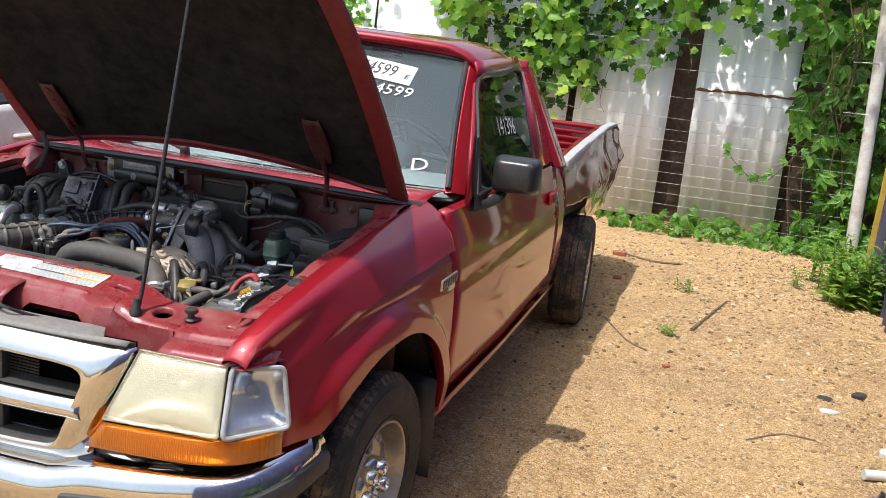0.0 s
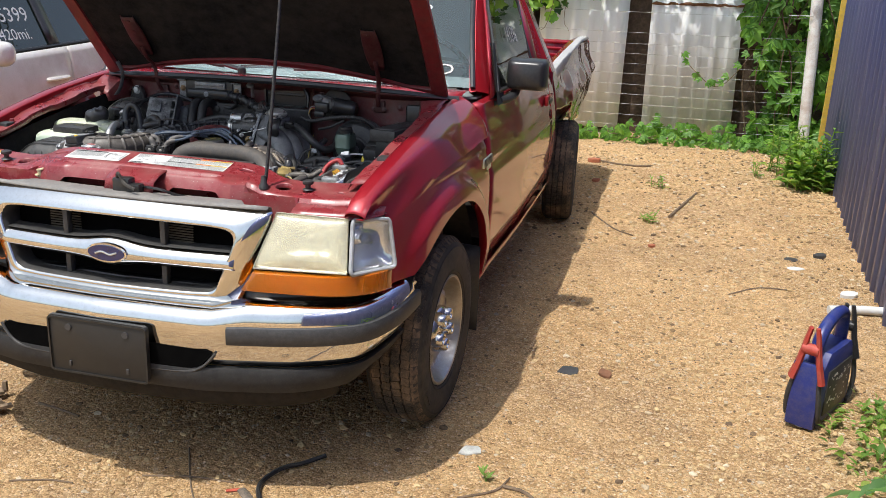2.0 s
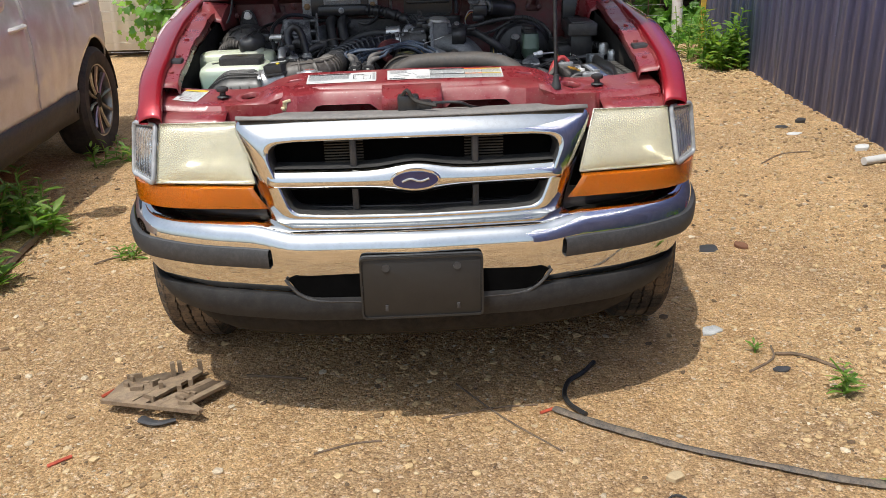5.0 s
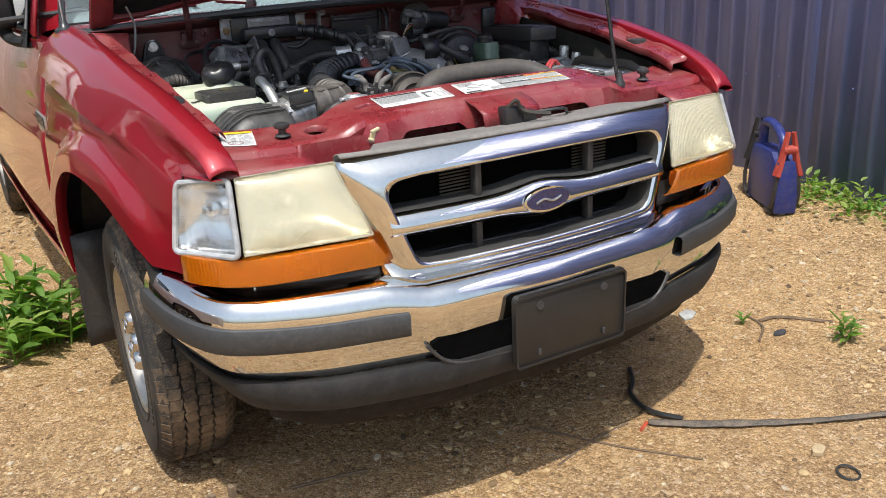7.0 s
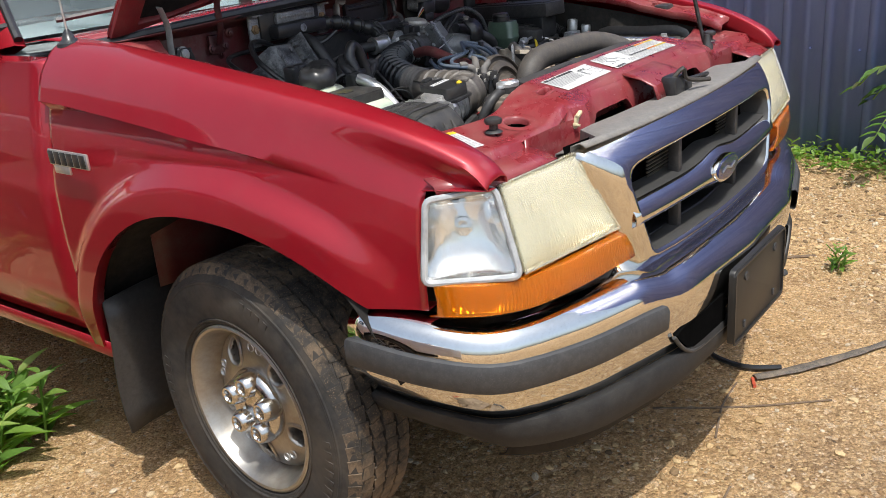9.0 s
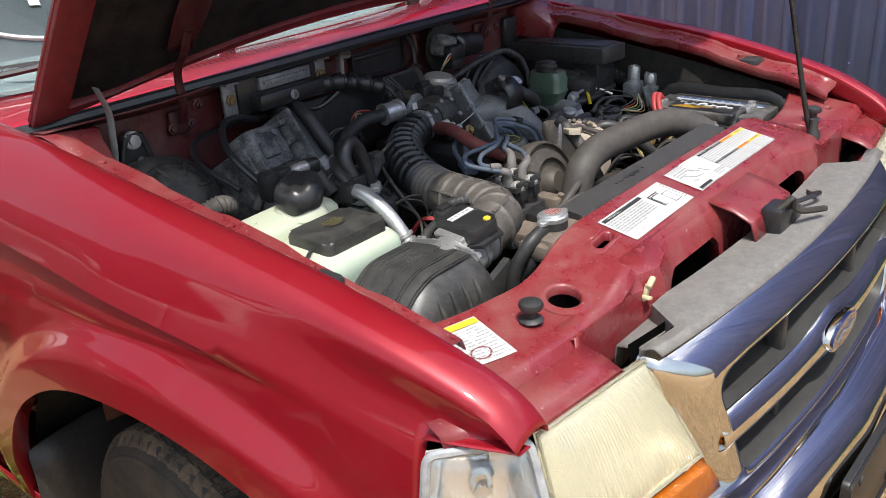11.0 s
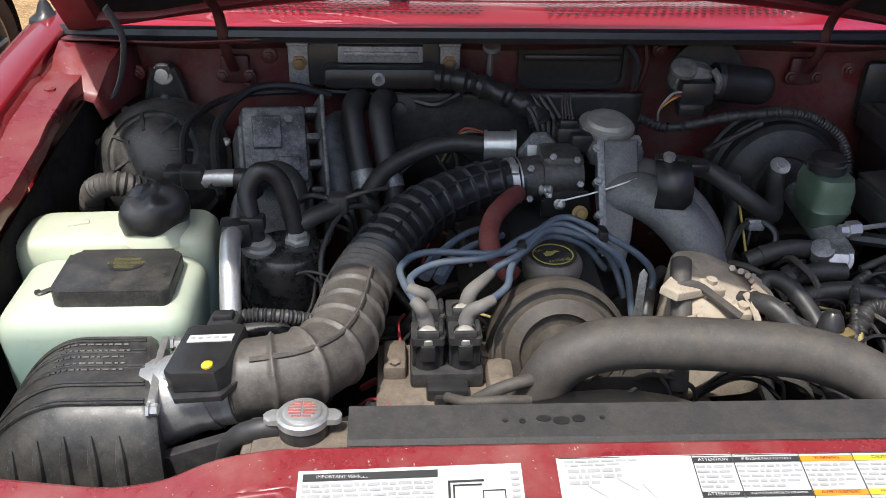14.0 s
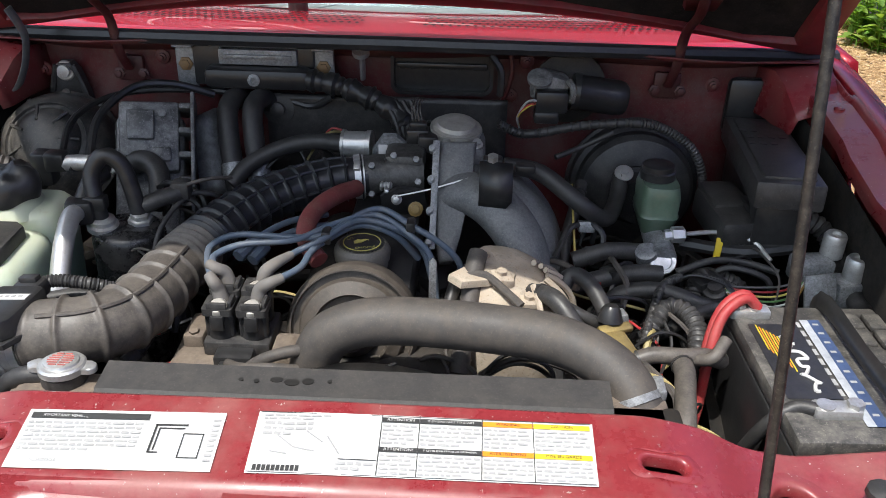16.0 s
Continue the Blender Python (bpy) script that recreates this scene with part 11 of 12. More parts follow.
def suv_side(y, z):
    w = lerp_table([(-0.35, 0.60), (-0.15, 0.78), (0.2, 0.86), (0.8, 0.885), (2.0, 0.895), (3.3, 0.895), (3.7, 0.87), (3.95, 0.78), (4.1, 0.60)], y)
    t = smooth_table([(0.30, -0.05), (0.40, -0.012), (0.48, -0.02), (0.62, 0.0), (0.80, 0.004), (0.92, -0.012), (1.10, -0.055)], z, 0.03)
    dent = 0.0
    if 2.3 < y < 3.6 and z < 0.95:
        dent = -0.022 * max(0, noise.noise(Vector((y * 2.3, z * 3.5, 2)))) - 0.010 * abs(noise.noise(Vector((y * 7, z * 6, 5))))
    dent += 0.008 * math.exp(-((z - 0.88) / 0.012) ** 2) * (1 if y > 1 else 0)
    return w + t + dent


def belt(y):
    return lerp_table([(-0.35, 0.72), (0.0, 0.86), (0.9, 0.98), (1.6, 1.0), (3.0, 1.055), (4.1, 1.10)], y)


def suv_panel(y0, y1, z0, name, sx=1, mat=None, label="", n=24):
    bm = bmesh.new()
    rows = []
    for k in range(n + 1):
        y = y0 + (y1 - y0) * k / n
        lo = z0
        for ax_ in (SUV_AX, 0.75):
            d = abs(y - ax_)
            if d < 0.385:
                lo = max(lo, SUV_AZ + math.sqrt(0.385 ** 2 - d * d))
        top = belt(y)
        lo = min(lo, top - 0.02)
        rows.append([Vector((SX + sx * suv_side(y, lo + (top - lo) * j / 16), y, lo + (top - lo) * j / 16)) for j in range(17)])
    sheet(bm, rows)
    return part(name, bm, mat or M_PEARL, suv, label, solid=0.01)


for sx in (1, -1):
    suv_panel(-0.35, 1.325, 0.42, "fender", sx, n=30)
    d1 = suv_panel(1.333, 2.482, 0.42, "front_door", sx, label="pearl white door with a scraped dent")
    d2 = suv_panel(2.490, 3.46, 0.42, "rear_door", sx, label="crumpled rear door with brown scuffs", n=40)
    suv_panel(3.468, 4.1, 0.42, "quarter_panel", sx, n=26)
    for d, y in ((d1, 2.34), (d2, 3.30)):
        bm = bmesh.new()
        x = SX + sx * (suv_side(y, 0.86) + 0.03)
        z = 0.862 if y < 3 else 0.895
        tube(bm, [(x - sx * 0.035, y - 0.10, z), (x, y - 0.075, z + 0.004), (x, y + 0.06, z + 0.006), (x - sx * 0.03, y + 0.09, z + 0.004)], 0.016, 8, 5, flat=0.8)
        part("handle", bm, M_PEARL, d, "white door handle")
    bm = bmesh.new()
    rows = []
    for k in range(31):
        y = 1.12 + (3.06 - 1.12) * k / 30
        rows.append([Vector((SX + sx * (suv_side(y, z) + 0.006), y, z)) for z in (0.43, 0.38, 0.32, 0.26)])
    sheet(bm, rows)
    part("sill_cladding", bm, M_CLAD, suv, "dark grey sill cladding", solid=0.01)
    # glasshouse
    def gl(y, t):
        z0, z1 = belt(y) + 0.012, lerp_table([(1.0, 1.02), (1.7, 1.46), (2.2, 1.56), (3.2, 1.55), (3.75, 1.46), (4.0, 1.2)], y)
        z = z0 + (z1 - z0) * t
        return Vector((SX + sx * (SHALF - 0.065 - 0.26 * max(0, z - 1.0) / 0.55), y, z))
    for y0, y1 in ((1.40, 2.40), (2.49, 3.28), (3.34, 3.72)):
        bm = bmesh.new()
        sheet(bm, [[gl(y0 + (y1 - y0) * k / 12, j / 6) for j in range(7)] for k in range(13)])
        part("window", bm, M_CARGLASS, suv, "dark tinted car window")
    for y0, y1 in ((2.40, 2.49), (3.28, 3.34)):
        bm = bmesh.new()
        sheet(bm, [[gl(y0, j / 6) + Vector((sx * 0.003, 0, 0)) for j in range(7)], [gl(y1, j / 6) + Vector((sx * 0.003, 0, 0)) for j in range(7)]])
        part("pillar", bm, M_BLACK, suv, solid=0.006)
    bm = bmesh.new()
    tube(bm, [gl(1.0 + 2.85 * k / 12, 1.0) for k in range(13)], 0.028, 8, 3)
    part("roof_rail", bm, M_PEARL, suv)
    bm = bmesh.new()
    tube(bm, [gl(1.25 + 2.5 * k / 12, 0.0) + Vector((sx * 0.006, 0, -0.006)) for k in range(13)], 0.010, 6, 2)
    part("belt_moulding", bm, M_BLACK, suv)
    bm = bmesh.new()
    rows = []
    for k in range(7):
        t = k / 6
        s = math.sin(math.pi * (0.18 + 0.64 * t)) ** 0.5
        rows.append([(SX + sx * (1.06 + 0.8 * a * s), 1.62 + 0.13 * t, 1.055 + 0.85 * b * s) for a, b in rounded(0.21, 0.145, 0.05, 4)])
    v = sheet(bm, rows, closed=True)
    bm.faces.new(v[0])
    bm.faces.new(v[-1])
    mir = part("door_mirror", bm, M_PEARL, suv, "white door mirror", angle=60)
    bm = bmesh.new()
    tube(bm, [(SX + sx * 0.84, 1.67, 1.0), (SX + sx * 1.0, 1.69, 1.02)], 0.03, 8, 1, flat=0.6)
    part("mirror_foot", bm, M_BLACK, mir)
bm = bmesh.new()
rows = []
for k in range(25):
    y = -0.35 + 4.45 * k / 24
    if y < 1.15:
        top = belt(y) + 0.03
    else:
        top = lerp_table([(1.15, 1.0), (1.75, 1.50), (2.2, 1.60), (3.2, 1.60), (3.8, 1.48), (4.05, 1.12)], y)
    wid = suv_side(y, belt(y)) if y < 1.1 else lerp_table([(1.1, 0.80), (1.8, 0.60), (3.6, 0.58), (4.1, 0.66)], y)
    rows.append([Vector((SX + wid * (i / 8 - 1), y, top - 0.05 * abs(i / 8 - 1) ** 2.5 - 0.02 * (k == 0))) for i in range(17)])
sheet(bm, rows)
part("roof", bm, M_PEARL, suv, solid=0.01)
bm = bmesh.new()
box(bm, (SX, 2.0, 0.62), (1.55, 3.8, 0.66), 0.05)
box(bm, (SX, 2.5, 1.15), (1.2, 2.0, 0.5), 0.1)
part("cabin_dark", bm, M_DARK, suv)
for end_name, c, size in (("front_panel", (SX, -0.30, 0.55), (1.3, 0.10, 0.5)), ("tailgate_panel", (SX, 4.02, 0.75), (1.35, 0.10, 0.6))):
    bm = bmesh.new()
    box(bm, c, size, 0.05)
    part(end_name, bm, M_PEARL, suv)
words("chalk_mark", "445399", 0.115, pose(SX + SHALF - 0.092, 2.08, 1.215, 90, 0, 90) @ pose(0, 0, 0, -24, 0, 0), M_WHITE, suv)
words("chalk_mark", "2420mi.", 0.090, pose(SX + SHALF - 0.056, 2.08, 1.115, 90, 0, 90) @ pose(0, 0, 0, -24, 0, 0), M_WHITE, suv)


def make_car_wheel():
    """A ten-spoke alloy wheel, face towards +x."""
    hub = new("wheel")
    bm = bmesh.new()
    lathe(bm, (0, 0, 0), (1, 0, 0), [(0.215, -0.09), (0.24, -0.10), (0.30, -0.10), (0.328, -0.075), (0.333, 0), (0.328, 0.075), (0.30, 0.10), (0.24, 0.10), (0.222, 0.088)], 48, close=False)
    part("tyre", bm, M_TYRE, hub, "black car tyre")
    bm = bmesh.new()
    lathe(bm, (0, 0, 0), (1, 0, 0), [(0.205, -0.08), (0.205, 0.05), (0.214, 0.085), (0.224, 0.088), (0.222, 0.078)], 48, close=False)
    rim = part("rim", bm, M_RIM, hub, "ten-spoke alloy rim")
    for k in range(10):
        a = 2 * math.pi * k / 10
        bm = bmesh.new()
        u = Vector((0, math.cos(a), math.sin(a)))
        tube(bm, [Vector((0.07, 0, 0)) + u * 0.03, Vector((0.065, 0, 0)) + u * 0.11, Vector((0.075, 0, 0)) + u * 0.207], lambda s: 0.010 + 0.05 * s, 6, 3, flat=0.7)
        part("spoke", bm, M_RIM, rim)
    bm = bmesh.new()
    lathe(bm, (0, 0, 0), (1, 0, 0), [(0.05, 0.05), (0.045, 0.078), (0.0, 0.082)], 20)
    lathe(bm, (0, 0, 0), (1, 0, 0), [(0.2, -0.03), (0.0, -0.03)], 20, close=False)
    part("hub_disc", bm, M_DARK, rim)
    return hub


cw = make_car_wheel()
spots = [pose(SX + 0.79, SUV_AX, SUV_AZ, 8, 0, 0), pose(SX + 0.79, 0.75, SUV_AZ, 30, 0, 0), pose(SX - 0.79, SUV_AX, SUV_AZ, 0, 0, 180), pose(SX - 0.79, 0.75, SUV_AZ, 0, 0, 180)]
for i, m in enumerate(spots):
    w = cw if i == 0 else copy_thing(cw, Matrix.Identity(4))
    w.parent = suv
    w.matrix_parent_inverse = Matrix.Translation(-base_of(suv))
    w.matrix_basis = m
    tagged(w, "car wheel with a ten-spoke alloy rim")
for yy in (SUV_AX, 0.75):
    bm = bmesh.new()
    sheet(bm, [[(SX + 0.87, yy - 0.39 * math.cos(a), SUV_AZ + 0.39 * math.sin(a)), (SX + 0.5, yy - 0.39 * math.cos(a), SUV_AZ + 0.39 * math.sin(a))] for a in (math.pi * (k / 16) for k in range(17))])
    part("wheel_well", bm, M_DARK, suv)

# ---- blue jump starter pack by the wall ----
M_BLUE = plain("blue_plastic", (0.014, 0.028, 0.17), 0.35, 0, 0.1, 30, (0.2, 0.16, 0.12), 0.2)
M_REDP = plain("red_plastic", (0.40, 0.045, 0.03), 0.55, 0, 0.1, 30, (0.35, 0.2, 0.15), 0.2)
js_base = Vector((2.13, 1.09, ground_height(2.13, 1.09)))
JA, JB = Vector((0.48, 0.877, 0)), Vector((0.877, -0.48, 0))
js = thing("jump_starter", js_base, "blue portable jump starter with red and black clamps", "jump starter")


def jp(a, b, z):
    return js_base + 0.92 * (JA * a + JB * b + Vector((0, 0, z)))


bm = bmesh.new()
prof = [(-0.165, 0.0), (0.150, 0.0), (0.165, 0.05), (0.160, 0.20), (0.120, 0.27), (-0.10, 0.275), (-0.155, 0.22), (-0.175, 0.10)]
rows = []
for b, s in ((-0.055, 0.90), (-0.048, 1.0), (0.048, 1.0), (0.055, 0.90)):
    rows.append([jp(a * s, b, 0.012 + z * (0.96 if s < 1 else 1)) for a, z in prof])
v = sheet(bm, rows, closed=True)
bm.faces.new(v[0])
bm.faces.new(v[-1])
part("case", bm, M_BLUE, js, "blue plastic case")
bm = bmesh.new()
tube(bm, [jp(-0.12, 0, 0.25), jp(-0.115, 0, 0.33), jp(-0.04, 0, 0.385), jp(0.06, 0, 0.40), jp(0.12, 0, 0.375), jp(0.13, 0, 0.26)], 0.022, 10, 5)
part("carry_handle", bm, M_BLUE, js)
bm = bmesh.new()
box(bm, jp(0.0, 0.054, 0.13), (0.012, 0.22, 0.17), 0.004, Euler((0, 0, math.atan2(JA.y, JA.x) - math.pi / 2)))
pan = part("control_panel", bm, M_BLACK_DUSTY, js, "speckled grey control panel")
bm = bmesh.new()
rr = random.Random(5)
for k in range(40):
    c = jp(-0.095 + 0.19 * rr.random(), 0.0605, 0.06 + 0.14 * rr.random())
    box(bm, c, (0.002, 0.004 + 0.012 * rr.random(), 0.003 + 0.006 * rr.random()), 0, Euler((0, 0, math.atan2(JA.y, JA.x) - math.pi / 2)))
part("panel_print", bm, M_WHITE, pan)
for a, mt, lb in ((-0.185, M_REDP, "red jump lead clamp"), (0.185, M_BLACK, "black jump lead clamp")):
    bm = bmesh.new()
    for s in (-1, 1):
        tube(bm, [jp(a, s * 0.012, 0.40), jp(a, s * 0.022, 0.35), jp(a, s * 0.035, 0.27), jp(a, s * 0.055, 0.19)], lambda t: 0.013 + 0.05 * t, 6, 4, flat=0.6)
    tube(bm, [jp(a, -0.03, 0.315), jp(a, 0.03, 0.315)], 0.02, 10, 1)
    part("clamp", bm, mt, js, lb)
    bm = bmesh.new()
    sg = -1 if a < 0 else 1
    for s in (-1, 1):
        tube(bm, [jp(a, s * 0.045, 0.20), jp(a + sg * 0.004, s * 0.058, 0.12), jp(a * 0.93, s * 0.06, 0.04), jp(a * 0.75, s * 0.058, 0.025)], 0.009, 8, 5)
    part("lead", bm, M_RUBBER, js)
bm = bmesh.new()
box(bm, jp(-0.181, 0, 0.13), (0.10, 0.022, 0.24), 0.008, Euler((0, 0, math.atan2(JA.y, JA.x) - math.pi / 2)))
part("end_cap", bm, M_BLUE, js)
bm = bmesh.new()
for a in (-0.13, 0.13):
    box(bm, jp(a, 0, 0.006), (0.12, 0.05, 0.016), 0.004, Euler((0, 0, math.atan2(JA.y, JA.x) - math.pi / 2)))
part("foot", bm, M_BLACK, js)

# ---- litter on the ground ----
def ground_line(pts, lift):
    return [(x, y, ground_height(x, y) + lift) for x, y in pts]


bm = bmesh.new()
M_TRAY = plain("sun_browned_plastic", (0.20, 0.14, 0.09), 0.7, 0, 0.25, 25, (0.38, 0.28, 0.17), 0.5)
tray = thing("broken_plastic_grille", (-0.78, 0.22, 0), "broken sun-browned plastic grille piece lying in the dirt", "plastic piece")


def tp(a, b, z):
    x, y = -0.935 + 0.30 * a + 0.02 * b, 0.150 - 0.085 * a + 0.26 * b
    return Vector((x, y, ground_height(x, y) + 0.034 - 0.014 * b + z))


def tray_strip(p, q, w, h):
    bm = bmesh.new()
    a, b = tp(*p, 0), tp(*q, 0)
    d = (b - a).normalized()
    s = d.cross(Vector((0, 0, 1))) * w
    up = Vector((0, 0, h))
    sheet(bm, [[a - s, a + s, a + s + up, a - s + up], [b - s, b + s, b + s + up, b - s + up]], closed=True)
    bm.faces.new([v for v in bm.verts][0:4])
    bm.faces.new([v for v in bm.verts][4:8])
    part("slat", bm, M_TRAY, tray)


def tray_plate(corners):
    bm = bmesh.new()
    bm.faces.new([bm.verts.new(tp(p, q, 0.004)) for p, q in corners])
    part("web", bm, M_TRAY, tray, solid=0.005)


tray_strip((-0.01, 0.0), (1.0, 0.0), 0.006, 0.012)
for p, q, w in (((0.25, 0.02), (0.61, 0.86), 0.010), ((0.36, 0.02), (0.72, 0.98), 0.016), ((0.41, 0.02), (0.77, 0.92), 0.006), ((0.53, 0.03), (0.92, 0.74), 0.011), ((0.82, 0.16), (1.10, 0.74), 0.011), ((0.82, 0.16), (1.0, 0.0), 0.010)):
    tray_strip(p, q, w, 0.010)
tray_plate(((0.0, 0.01), (0.24, 0.02), (0.60, 0.84), (0.40, 0.80), (0.22, 0.62), (0.05, 0.52)))
tray_plate(((0.53, 0.02), (0.95, 0.02), (0.82, 0.18), (1.05, 0.70), (0.90, 0.72)))
rt = random.Random(12)
for k in range(16):
    u, v = rt.uniform(0.06, 0.42), rt.uniform(0.12, 0.70)
    if k > 9:
        u, v = rt.uniform(0.62, 0.90), rt.uniform(0.08, 0.50)
    tray_strip((u, v), (u + rt.uniform(0.04, 0.14), v + rt.uniform(-0.06, 0.10)), 0.0035, rt.uniform(0.010, 0.030))
for u, v, h in ((0.50, 0.72, 0.055), (0.55, 0.80, 0.050), (0.72, 0.96, 0.040), (0.46, 0.40, 0.030), (0.66, 0.38, 0.030), (0.74, 0.52, 0.034)):
    tray_strip((u, v), (u + 0.04, v + 0.03), 0.008, h)
bm = bmesh.new()
tube(bm, ground_line([(-0.81, 0.085), (-0.76, 0.06), (-0.71, 0.075)], 0.012), lambda s: 0.016 - 0.08 * s, 7, 3, flat=0.6)
solo("grey_rag", bm, M_GREY_TRIM, "crumpled grey scrap half buried in the dirt", "scrap")
# flat strip and wire
bm = bmesh.new()
tube(bm, ground_line([(0.372, 0.045), (0.46, -0.03), (0.58, -0.115), (0.72, -0.20), (0.90, -0.295), (1.05, -0.365), (1.25, -0.41), (1.5, -0.43), (1.8, -0.40)], 0.009), lambda s: 0.013 + 0.003 * math.sin(s * 9) + 0.0015 * math.sin(s * 61), 8, 9, flat=0.40)
solo("rubber_strip", bm, plain("weathered_strip", (0.085, 0.072, 0.060), 0.75, 0, 0.5, 140, (0.26, 0.20, 0.14), 0.6, 0.4, 30.0), "long weathered grey rubber strip lying on the dirt", "rubber strip")
bm = bmesh.new()
tube(bm, ground_line([(0.54, 0.30), (0.49, 0.235), (0.44, 0.19), (0.415, 0.12), (0.42, 0.06), (0.455, 0.0)], 0.012), 0.0075, 7, 5)
solo("black_cable", bm, M_BLACK, "short bent black cable on the dirt", "cable")
bm = bmesh.new()
cx, cy = 0.60, -0.40
tube(bm, [(cx + 0.026 * math.cos(a), cy + 0.026 * math.sin(a), ground_height(cx, cy) + 0.006 + 0.004 * math.sin(a)) for a in (2 * math.pi * k / 16 for k in range(17))], 0.0032, 6, 2)
solo("rubber_ring", bm, M_RUBBER, "small black rubber ring on the dirt", "ring")


def flat_bit(name, x, y, w, h, mat, label, category, seed, rz=0.0, t=0.006):
    r = random.Random(seed)
    out = [(w / 2 * math.cos(a) * r.uniform(0.7, 1.1), h / 2 * math.sin(a) * r.uniform(0.7, 1.1)) for a in (2 * math.pi * k / 9 for k in range(9))]
    bm = bmesh.new()
    z = ground_height(x, y)
    slab(bm, out, t, (x, y, z + 0.002), (math.cos(rz), math.sin(rz), 0.06), (-math.sin(rz), math.cos(rz), 0.1), 0.0015)
    solo(name, bm, mat, label, category)


M_BRICK = plain("brick_red", (0.36, 0.12, 0.06), 0.85, 0, 0.2, 40)
flat_bit("plastic_shard", 1.219, 1.235, 0.10, 0.075, M_GREY_TRIM, "dark grey plastic shard on the dirt", "shard", 1, 0.2)
flat_bit("dry_leaf", 1.36, 1.25, 0.05, 0.07, plain("dead_leaf", (0.18, 0.08, 0.04), 0.8), "curled brown dead leaf", "leaf", 2, 0.5, 0.012)
flat_bit("lens_fragment", 0.978, 0.486, 0.085, 0.06, plain("pale_plastic", (0.45, 0.45, 0.42), 0.2, coat=0.6), "pale translucent lens fragment on the dirt", "fragment", 3, 0.4)
flat_bit("dark_puck", 2.274, 3.04, 0.085, 0.06, M_BLACK_DUSTY, "dark flat scrap on the gravel", "scrap", 4)
flat_bit("dark_puck", 2.444, 3.16, 0.075, 0.06, M_BLACK_DUSTY, "dark flat scrap on the gravel", "scrap", 5, 0.3, 0.02)
flat_bit("white_scrap", 2.27, 2.86, 0.10, 0.05, M_WHITE, "white paper scrap on the gravel", "scrap", 6)
flat_bit("brick_piece", 0.93, 5.80, 0.15, 0.08, M_BRICK, "broken red brick piece", "brick", 7, 0, 0.03)
flat_bit("brick_piece", 1.02, 5.0, 0.08, 0.05, M_BRICK, "broken red brick piece", "brick", 8, 0.6, 0.02)
flat_bit("brick_piece", 1.50, 3.2, 0.05, 0.035, M_BRICK, "broken red brick piece", "brick", 9, 0.2, 0.015)
flat_bit("brick_piece", 1.92, -0.10, 0.09, 0.05, M_BRICK, "broken red brick piece", "brick", 10, 0.2, 0.02)
flat_bit("pale_stone", 0.62, -0.30, 0.05, 0.035, plain("pale_stone_skin", (0.45, 0.34, 0.20), 0.8), "pale flat stone on the dirt", "stone", 11, 0.3, 0.012)
flat_bit("white_scrap", 2.47, 2.45, 0.12, 0.06, M_WHITE, "white paper scrap on the gravel", "scrap", 16, 0.4, 0.02)
flat_bit("grey_flake", 1.10, 0.20, 0.06, 0.03, M_GREY_TRIM, "grey flake on the dirt", "flake", 12)
bm = bmesh.new()
tube(bm, ground_line([(2.33, 2.15), (2.50, 2.20), (2.66, 2.22)], 0.025), 0.021, 10, 4)
solo("white_pipe_piece", bm, M_WHITE, "short piece of white plastic pipe", "pipe")
M_TWIG = plain("grey_twig", (0.16, 0.11, 0.07), 0.85, 0, 0.3, 40)
M_RED_SCRAP = plain("red_scrap", (0.45, 0.08, 0.04), 0.6)
twigs = [([(1.60, 4.0), (1.70, 4.42), (1.80, 4.83)], 0.012), ([(0.10, 0.22), (0.22, 0.02), (0.36, -0.16)], 0.003), ([(0.05, 0.03), (0.20, 0.07), (0.33, 0.08)], 0.003), ([(-0.55, 0.33), (-0.44, 0.31), (-0.36, 0.29)], 0.004),
         ([(1.08, 3.9), (1.25, 3.55), (1.38, 3.42)], 0.005), ([(1.0, 0.20), (1.10, 0.27), (1.13, 0.36)], 0.004), ([(1.30, 0.15), (1.20, 0.28), (1.12, 0.30)], 0.006), ([(0.9, 5.9), (1.2, 5.75), (1.45, 5.8)], 0.010),
         ([(-1.70, 1.18), (-1.72, 1.45), (-1.73, 1.72)], 0.018), ([(-1.35, 1.35), (-1.2, 1.5), (-1.05, 1.52)], 0.005), ([(-0.30, -0.12), (-0.20, -0.08), (-0.12, -0.07)], 0.003), ([(1.9, 2.4), (2.05, 2.5), (2.2, 2.45)], 0.004)]
for pts, rad_ in twigs:
    bm = bmesh.new()
    tube(bm, ground_line(pts, rad_ * 0.9), lambda s, q=rad_: q * (1 - 0.3 * s), 6, 3)
    solo("twig", bm, M_TWIG, "dry grey twig lying on the dirt", "twig", "twigs on the ground")
for pts in ([(0.33, 0.03), (0.37, 0.05)], [(-1.0, -0.12), (-0.95, -0.08)], [(-0.97, 0.24), (-0.93, 0.29), (-0.90, 0.27)]):
    bm = bmesh.new()
    tube(bm, ground_line(pts, 0.005), 0.005, 5, 2)
    solo("red_scrap", bm, M_RED_SCRAP, "thin red plastic scrap on the dirt", "scrap", "red scraps")


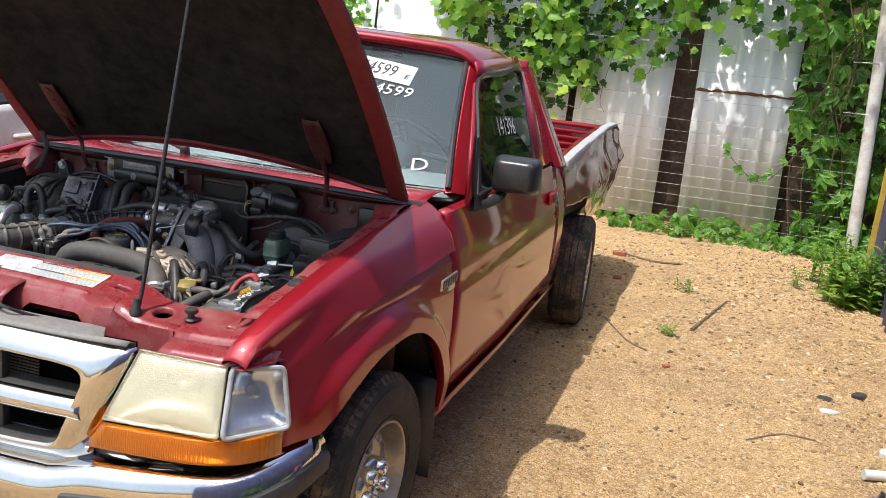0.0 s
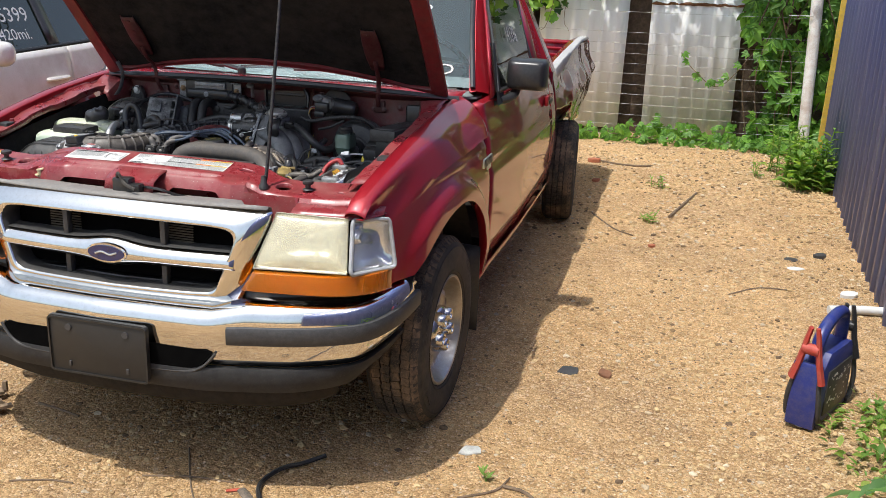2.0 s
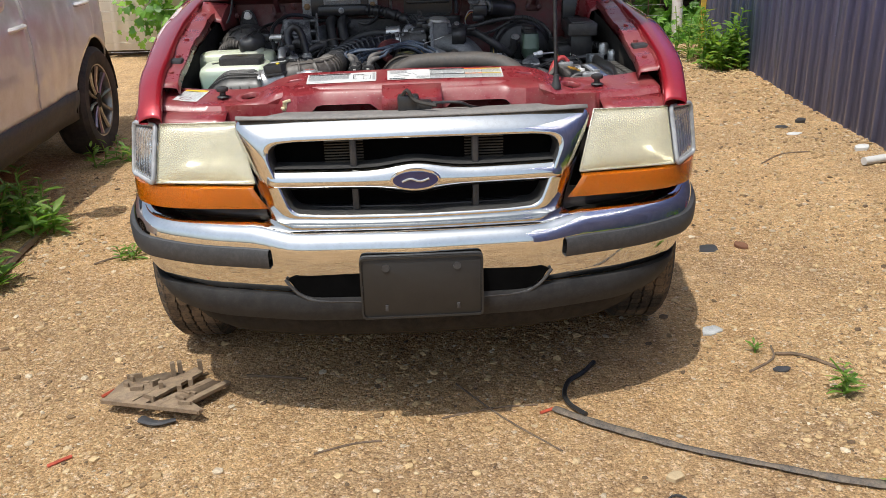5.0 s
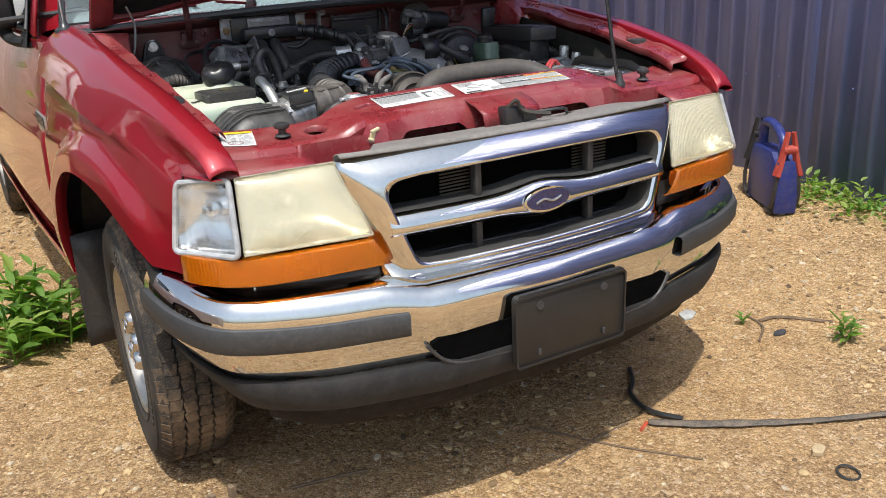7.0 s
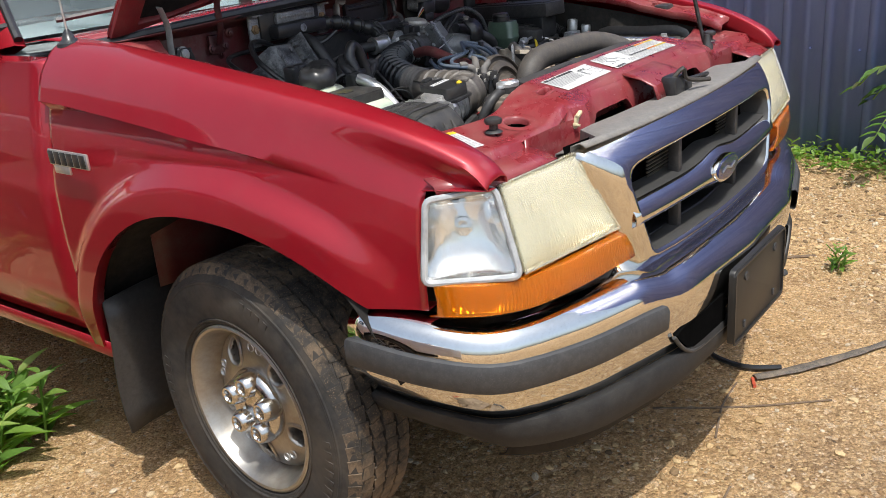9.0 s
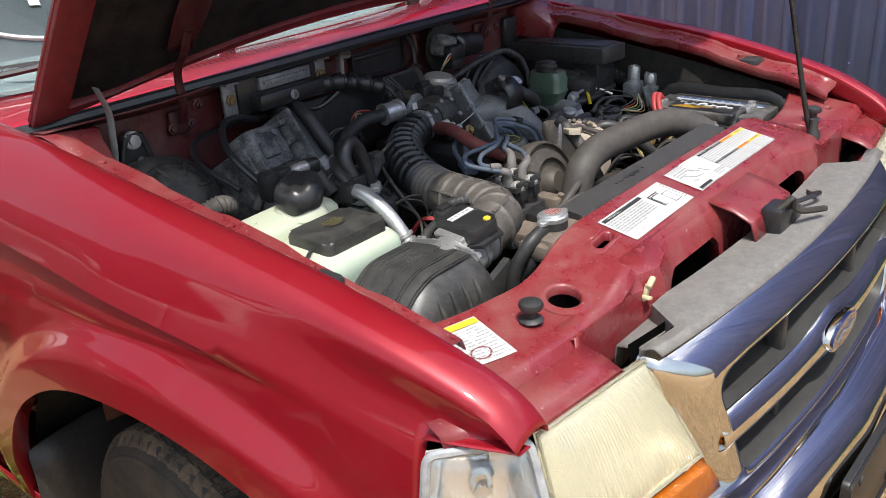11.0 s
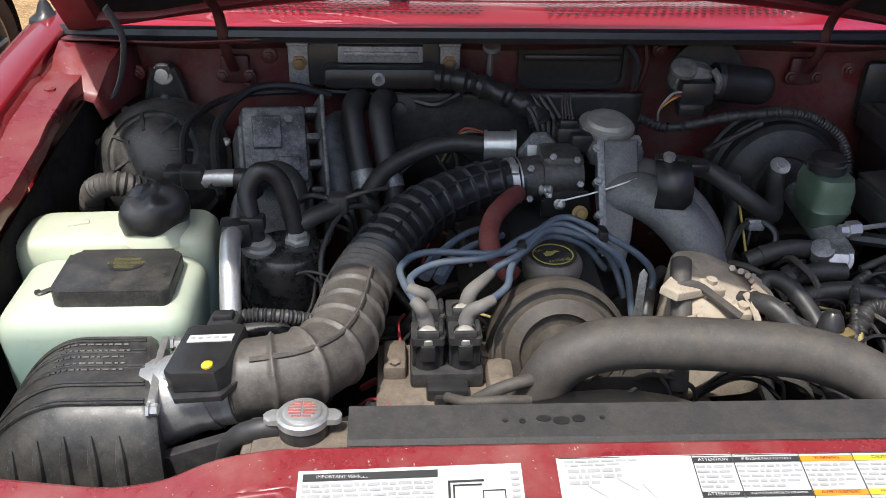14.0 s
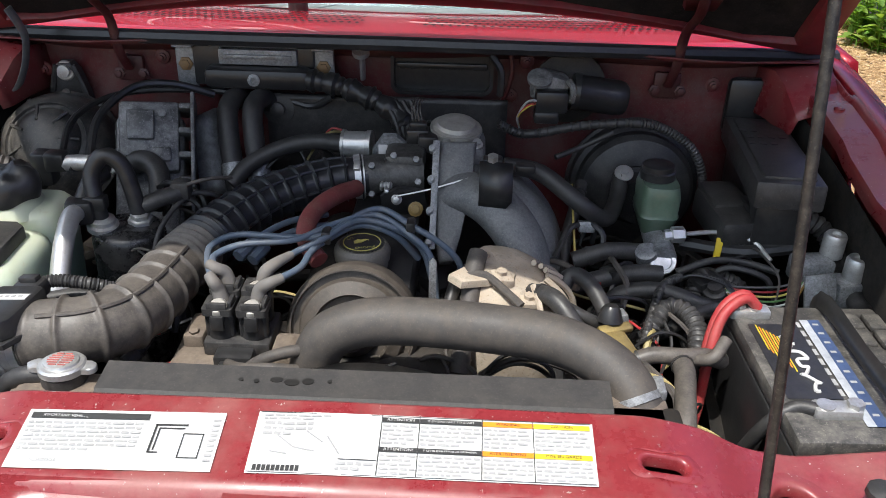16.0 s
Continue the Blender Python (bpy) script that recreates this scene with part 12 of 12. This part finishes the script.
# ---- gravel: thousands of loose stones in one mesh ----
def stones(name, n, seed, x0, x1, y0, y1, smin, smax, mat, label, keep, coarse=False):
    r = np.random.RandomState(seed)
    ico = bmesh.new()
    bmesh.ops.create_icosphere(ico, subdivisions=1, radius=1.0)
    tv = np.array([v.co[:] for v in ico.verts])
    tf = np.array([[v.index for v in f.verts] for f in ico.faces])
    ico.free()
    if coarse:
        tv = np.array([(1, 0, 0), (0, 1, 0), (-1, 0, 0), (0, -1, 0), (0, 0, 1.0)])
        tf = np.array([(0, 1, 4), (1, 2, 4), (2, 3, 4), (3, 0, 4)])
    vs, fs, count = [], [], 0
    while count < n:
        x, y = r.uniform(x0, x1), r.uniform(y0, y1)
        if not keep(x, y, r):
            continue
        s = smin + (smax - smin) * r.rand() ** 3.6
        q = tv * (1 + 0.55 * (r.rand(len(tv), 1) - 0.5)) * np.array([1.0, r.uniform(0.55, 1.0), r.uniform(0.28, 0.6)]) * s
        a = r.uniform(0, 6.28)
        ca, sa = math.cos(a), math.sin(a)
        q = np.stack([q[:, 0] * ca - q[:, 1] * sa, q[:, 0] * sa + q[:, 1] * ca, q[:, 2]], 1)
        q += np.array([x, y, ground_height(x, y) + 0.15 * s])
        vs.append(q)
        fs.append(tf + count * len(tv))
        count += 1
    me = bpy.data.meshes.new(name)
    me.from_pydata(np.concatenate(vs).tolist(), [], np.concatenate(fs).tolist())
    me.materials.append(mat)
    tagged(new(name, me), label, "gravel", kind="stuff")


def stone_material():
    m, n, l, b = nodes_of("mixed_gravel")
    g = n.new("ShaderNodeNewGeometry")
    c = ramp(n, l, g.outputs["Random Per Island"], [(0.0, (0.11, 0.07, 0.04)), (0.16, (0.30, 0.19, 0.09)), (0.5, (0.50, 0.34, 0.165)), (0.82, (0.59, 0.425, 0.225)), (0.92, (0.45, 0.36, 0.25)), (1.0, (0.70, 0.58, 0.41))])
    f = noise_tex(n, l, 220.0, 3.0)
    l.new(mix_col(n, l, 1.0, c, ramp(n, l, f, [(0.3, (0.75, 0.75, 0.75)), (0.7, (1.1, 1.1, 1.1))]), "MULTIPLY"), b.inputs["Base Color"])
    b.inputs["Roughness"].default_value = 0.85
    return m


M_STONE = stone_material()


def patchy(x, y, r):
    d = 0.32 + 0.9 * noise.noise(Vector((x * 1.1, y * 1.1, 4))) + 0.5 * noise.noise(Vector((x * 4.1, y * 4.1, 9))) + 0.3 * (x > 1.5) + 0.2 * (y > 3)
    if 0.2 < x < 1.1 and -0.6 < y < 0.3:
        d -= 0.25
    return r.rand() < max(0.07, d)


stones("gravel", 110000, 1, -2.2, 2.7, -1.2, 3.2, 0.0016, 0.0075, M_STONE, "fine mixed tan and grey gravel", patchy, True)
stones("pebbles", 15000, 3, -2.2, 2.7, -1.2, 3.2, 0.005, 0.0165, M_STONE, "loose tan and grey pebbles", patchy)
stones("far_gravel", 24000, 2, -0.9, 3.0, 3.2, 7.4, 0.003, 0.020, M_STONE, "mixed tan and grey gravel stones", patchy)
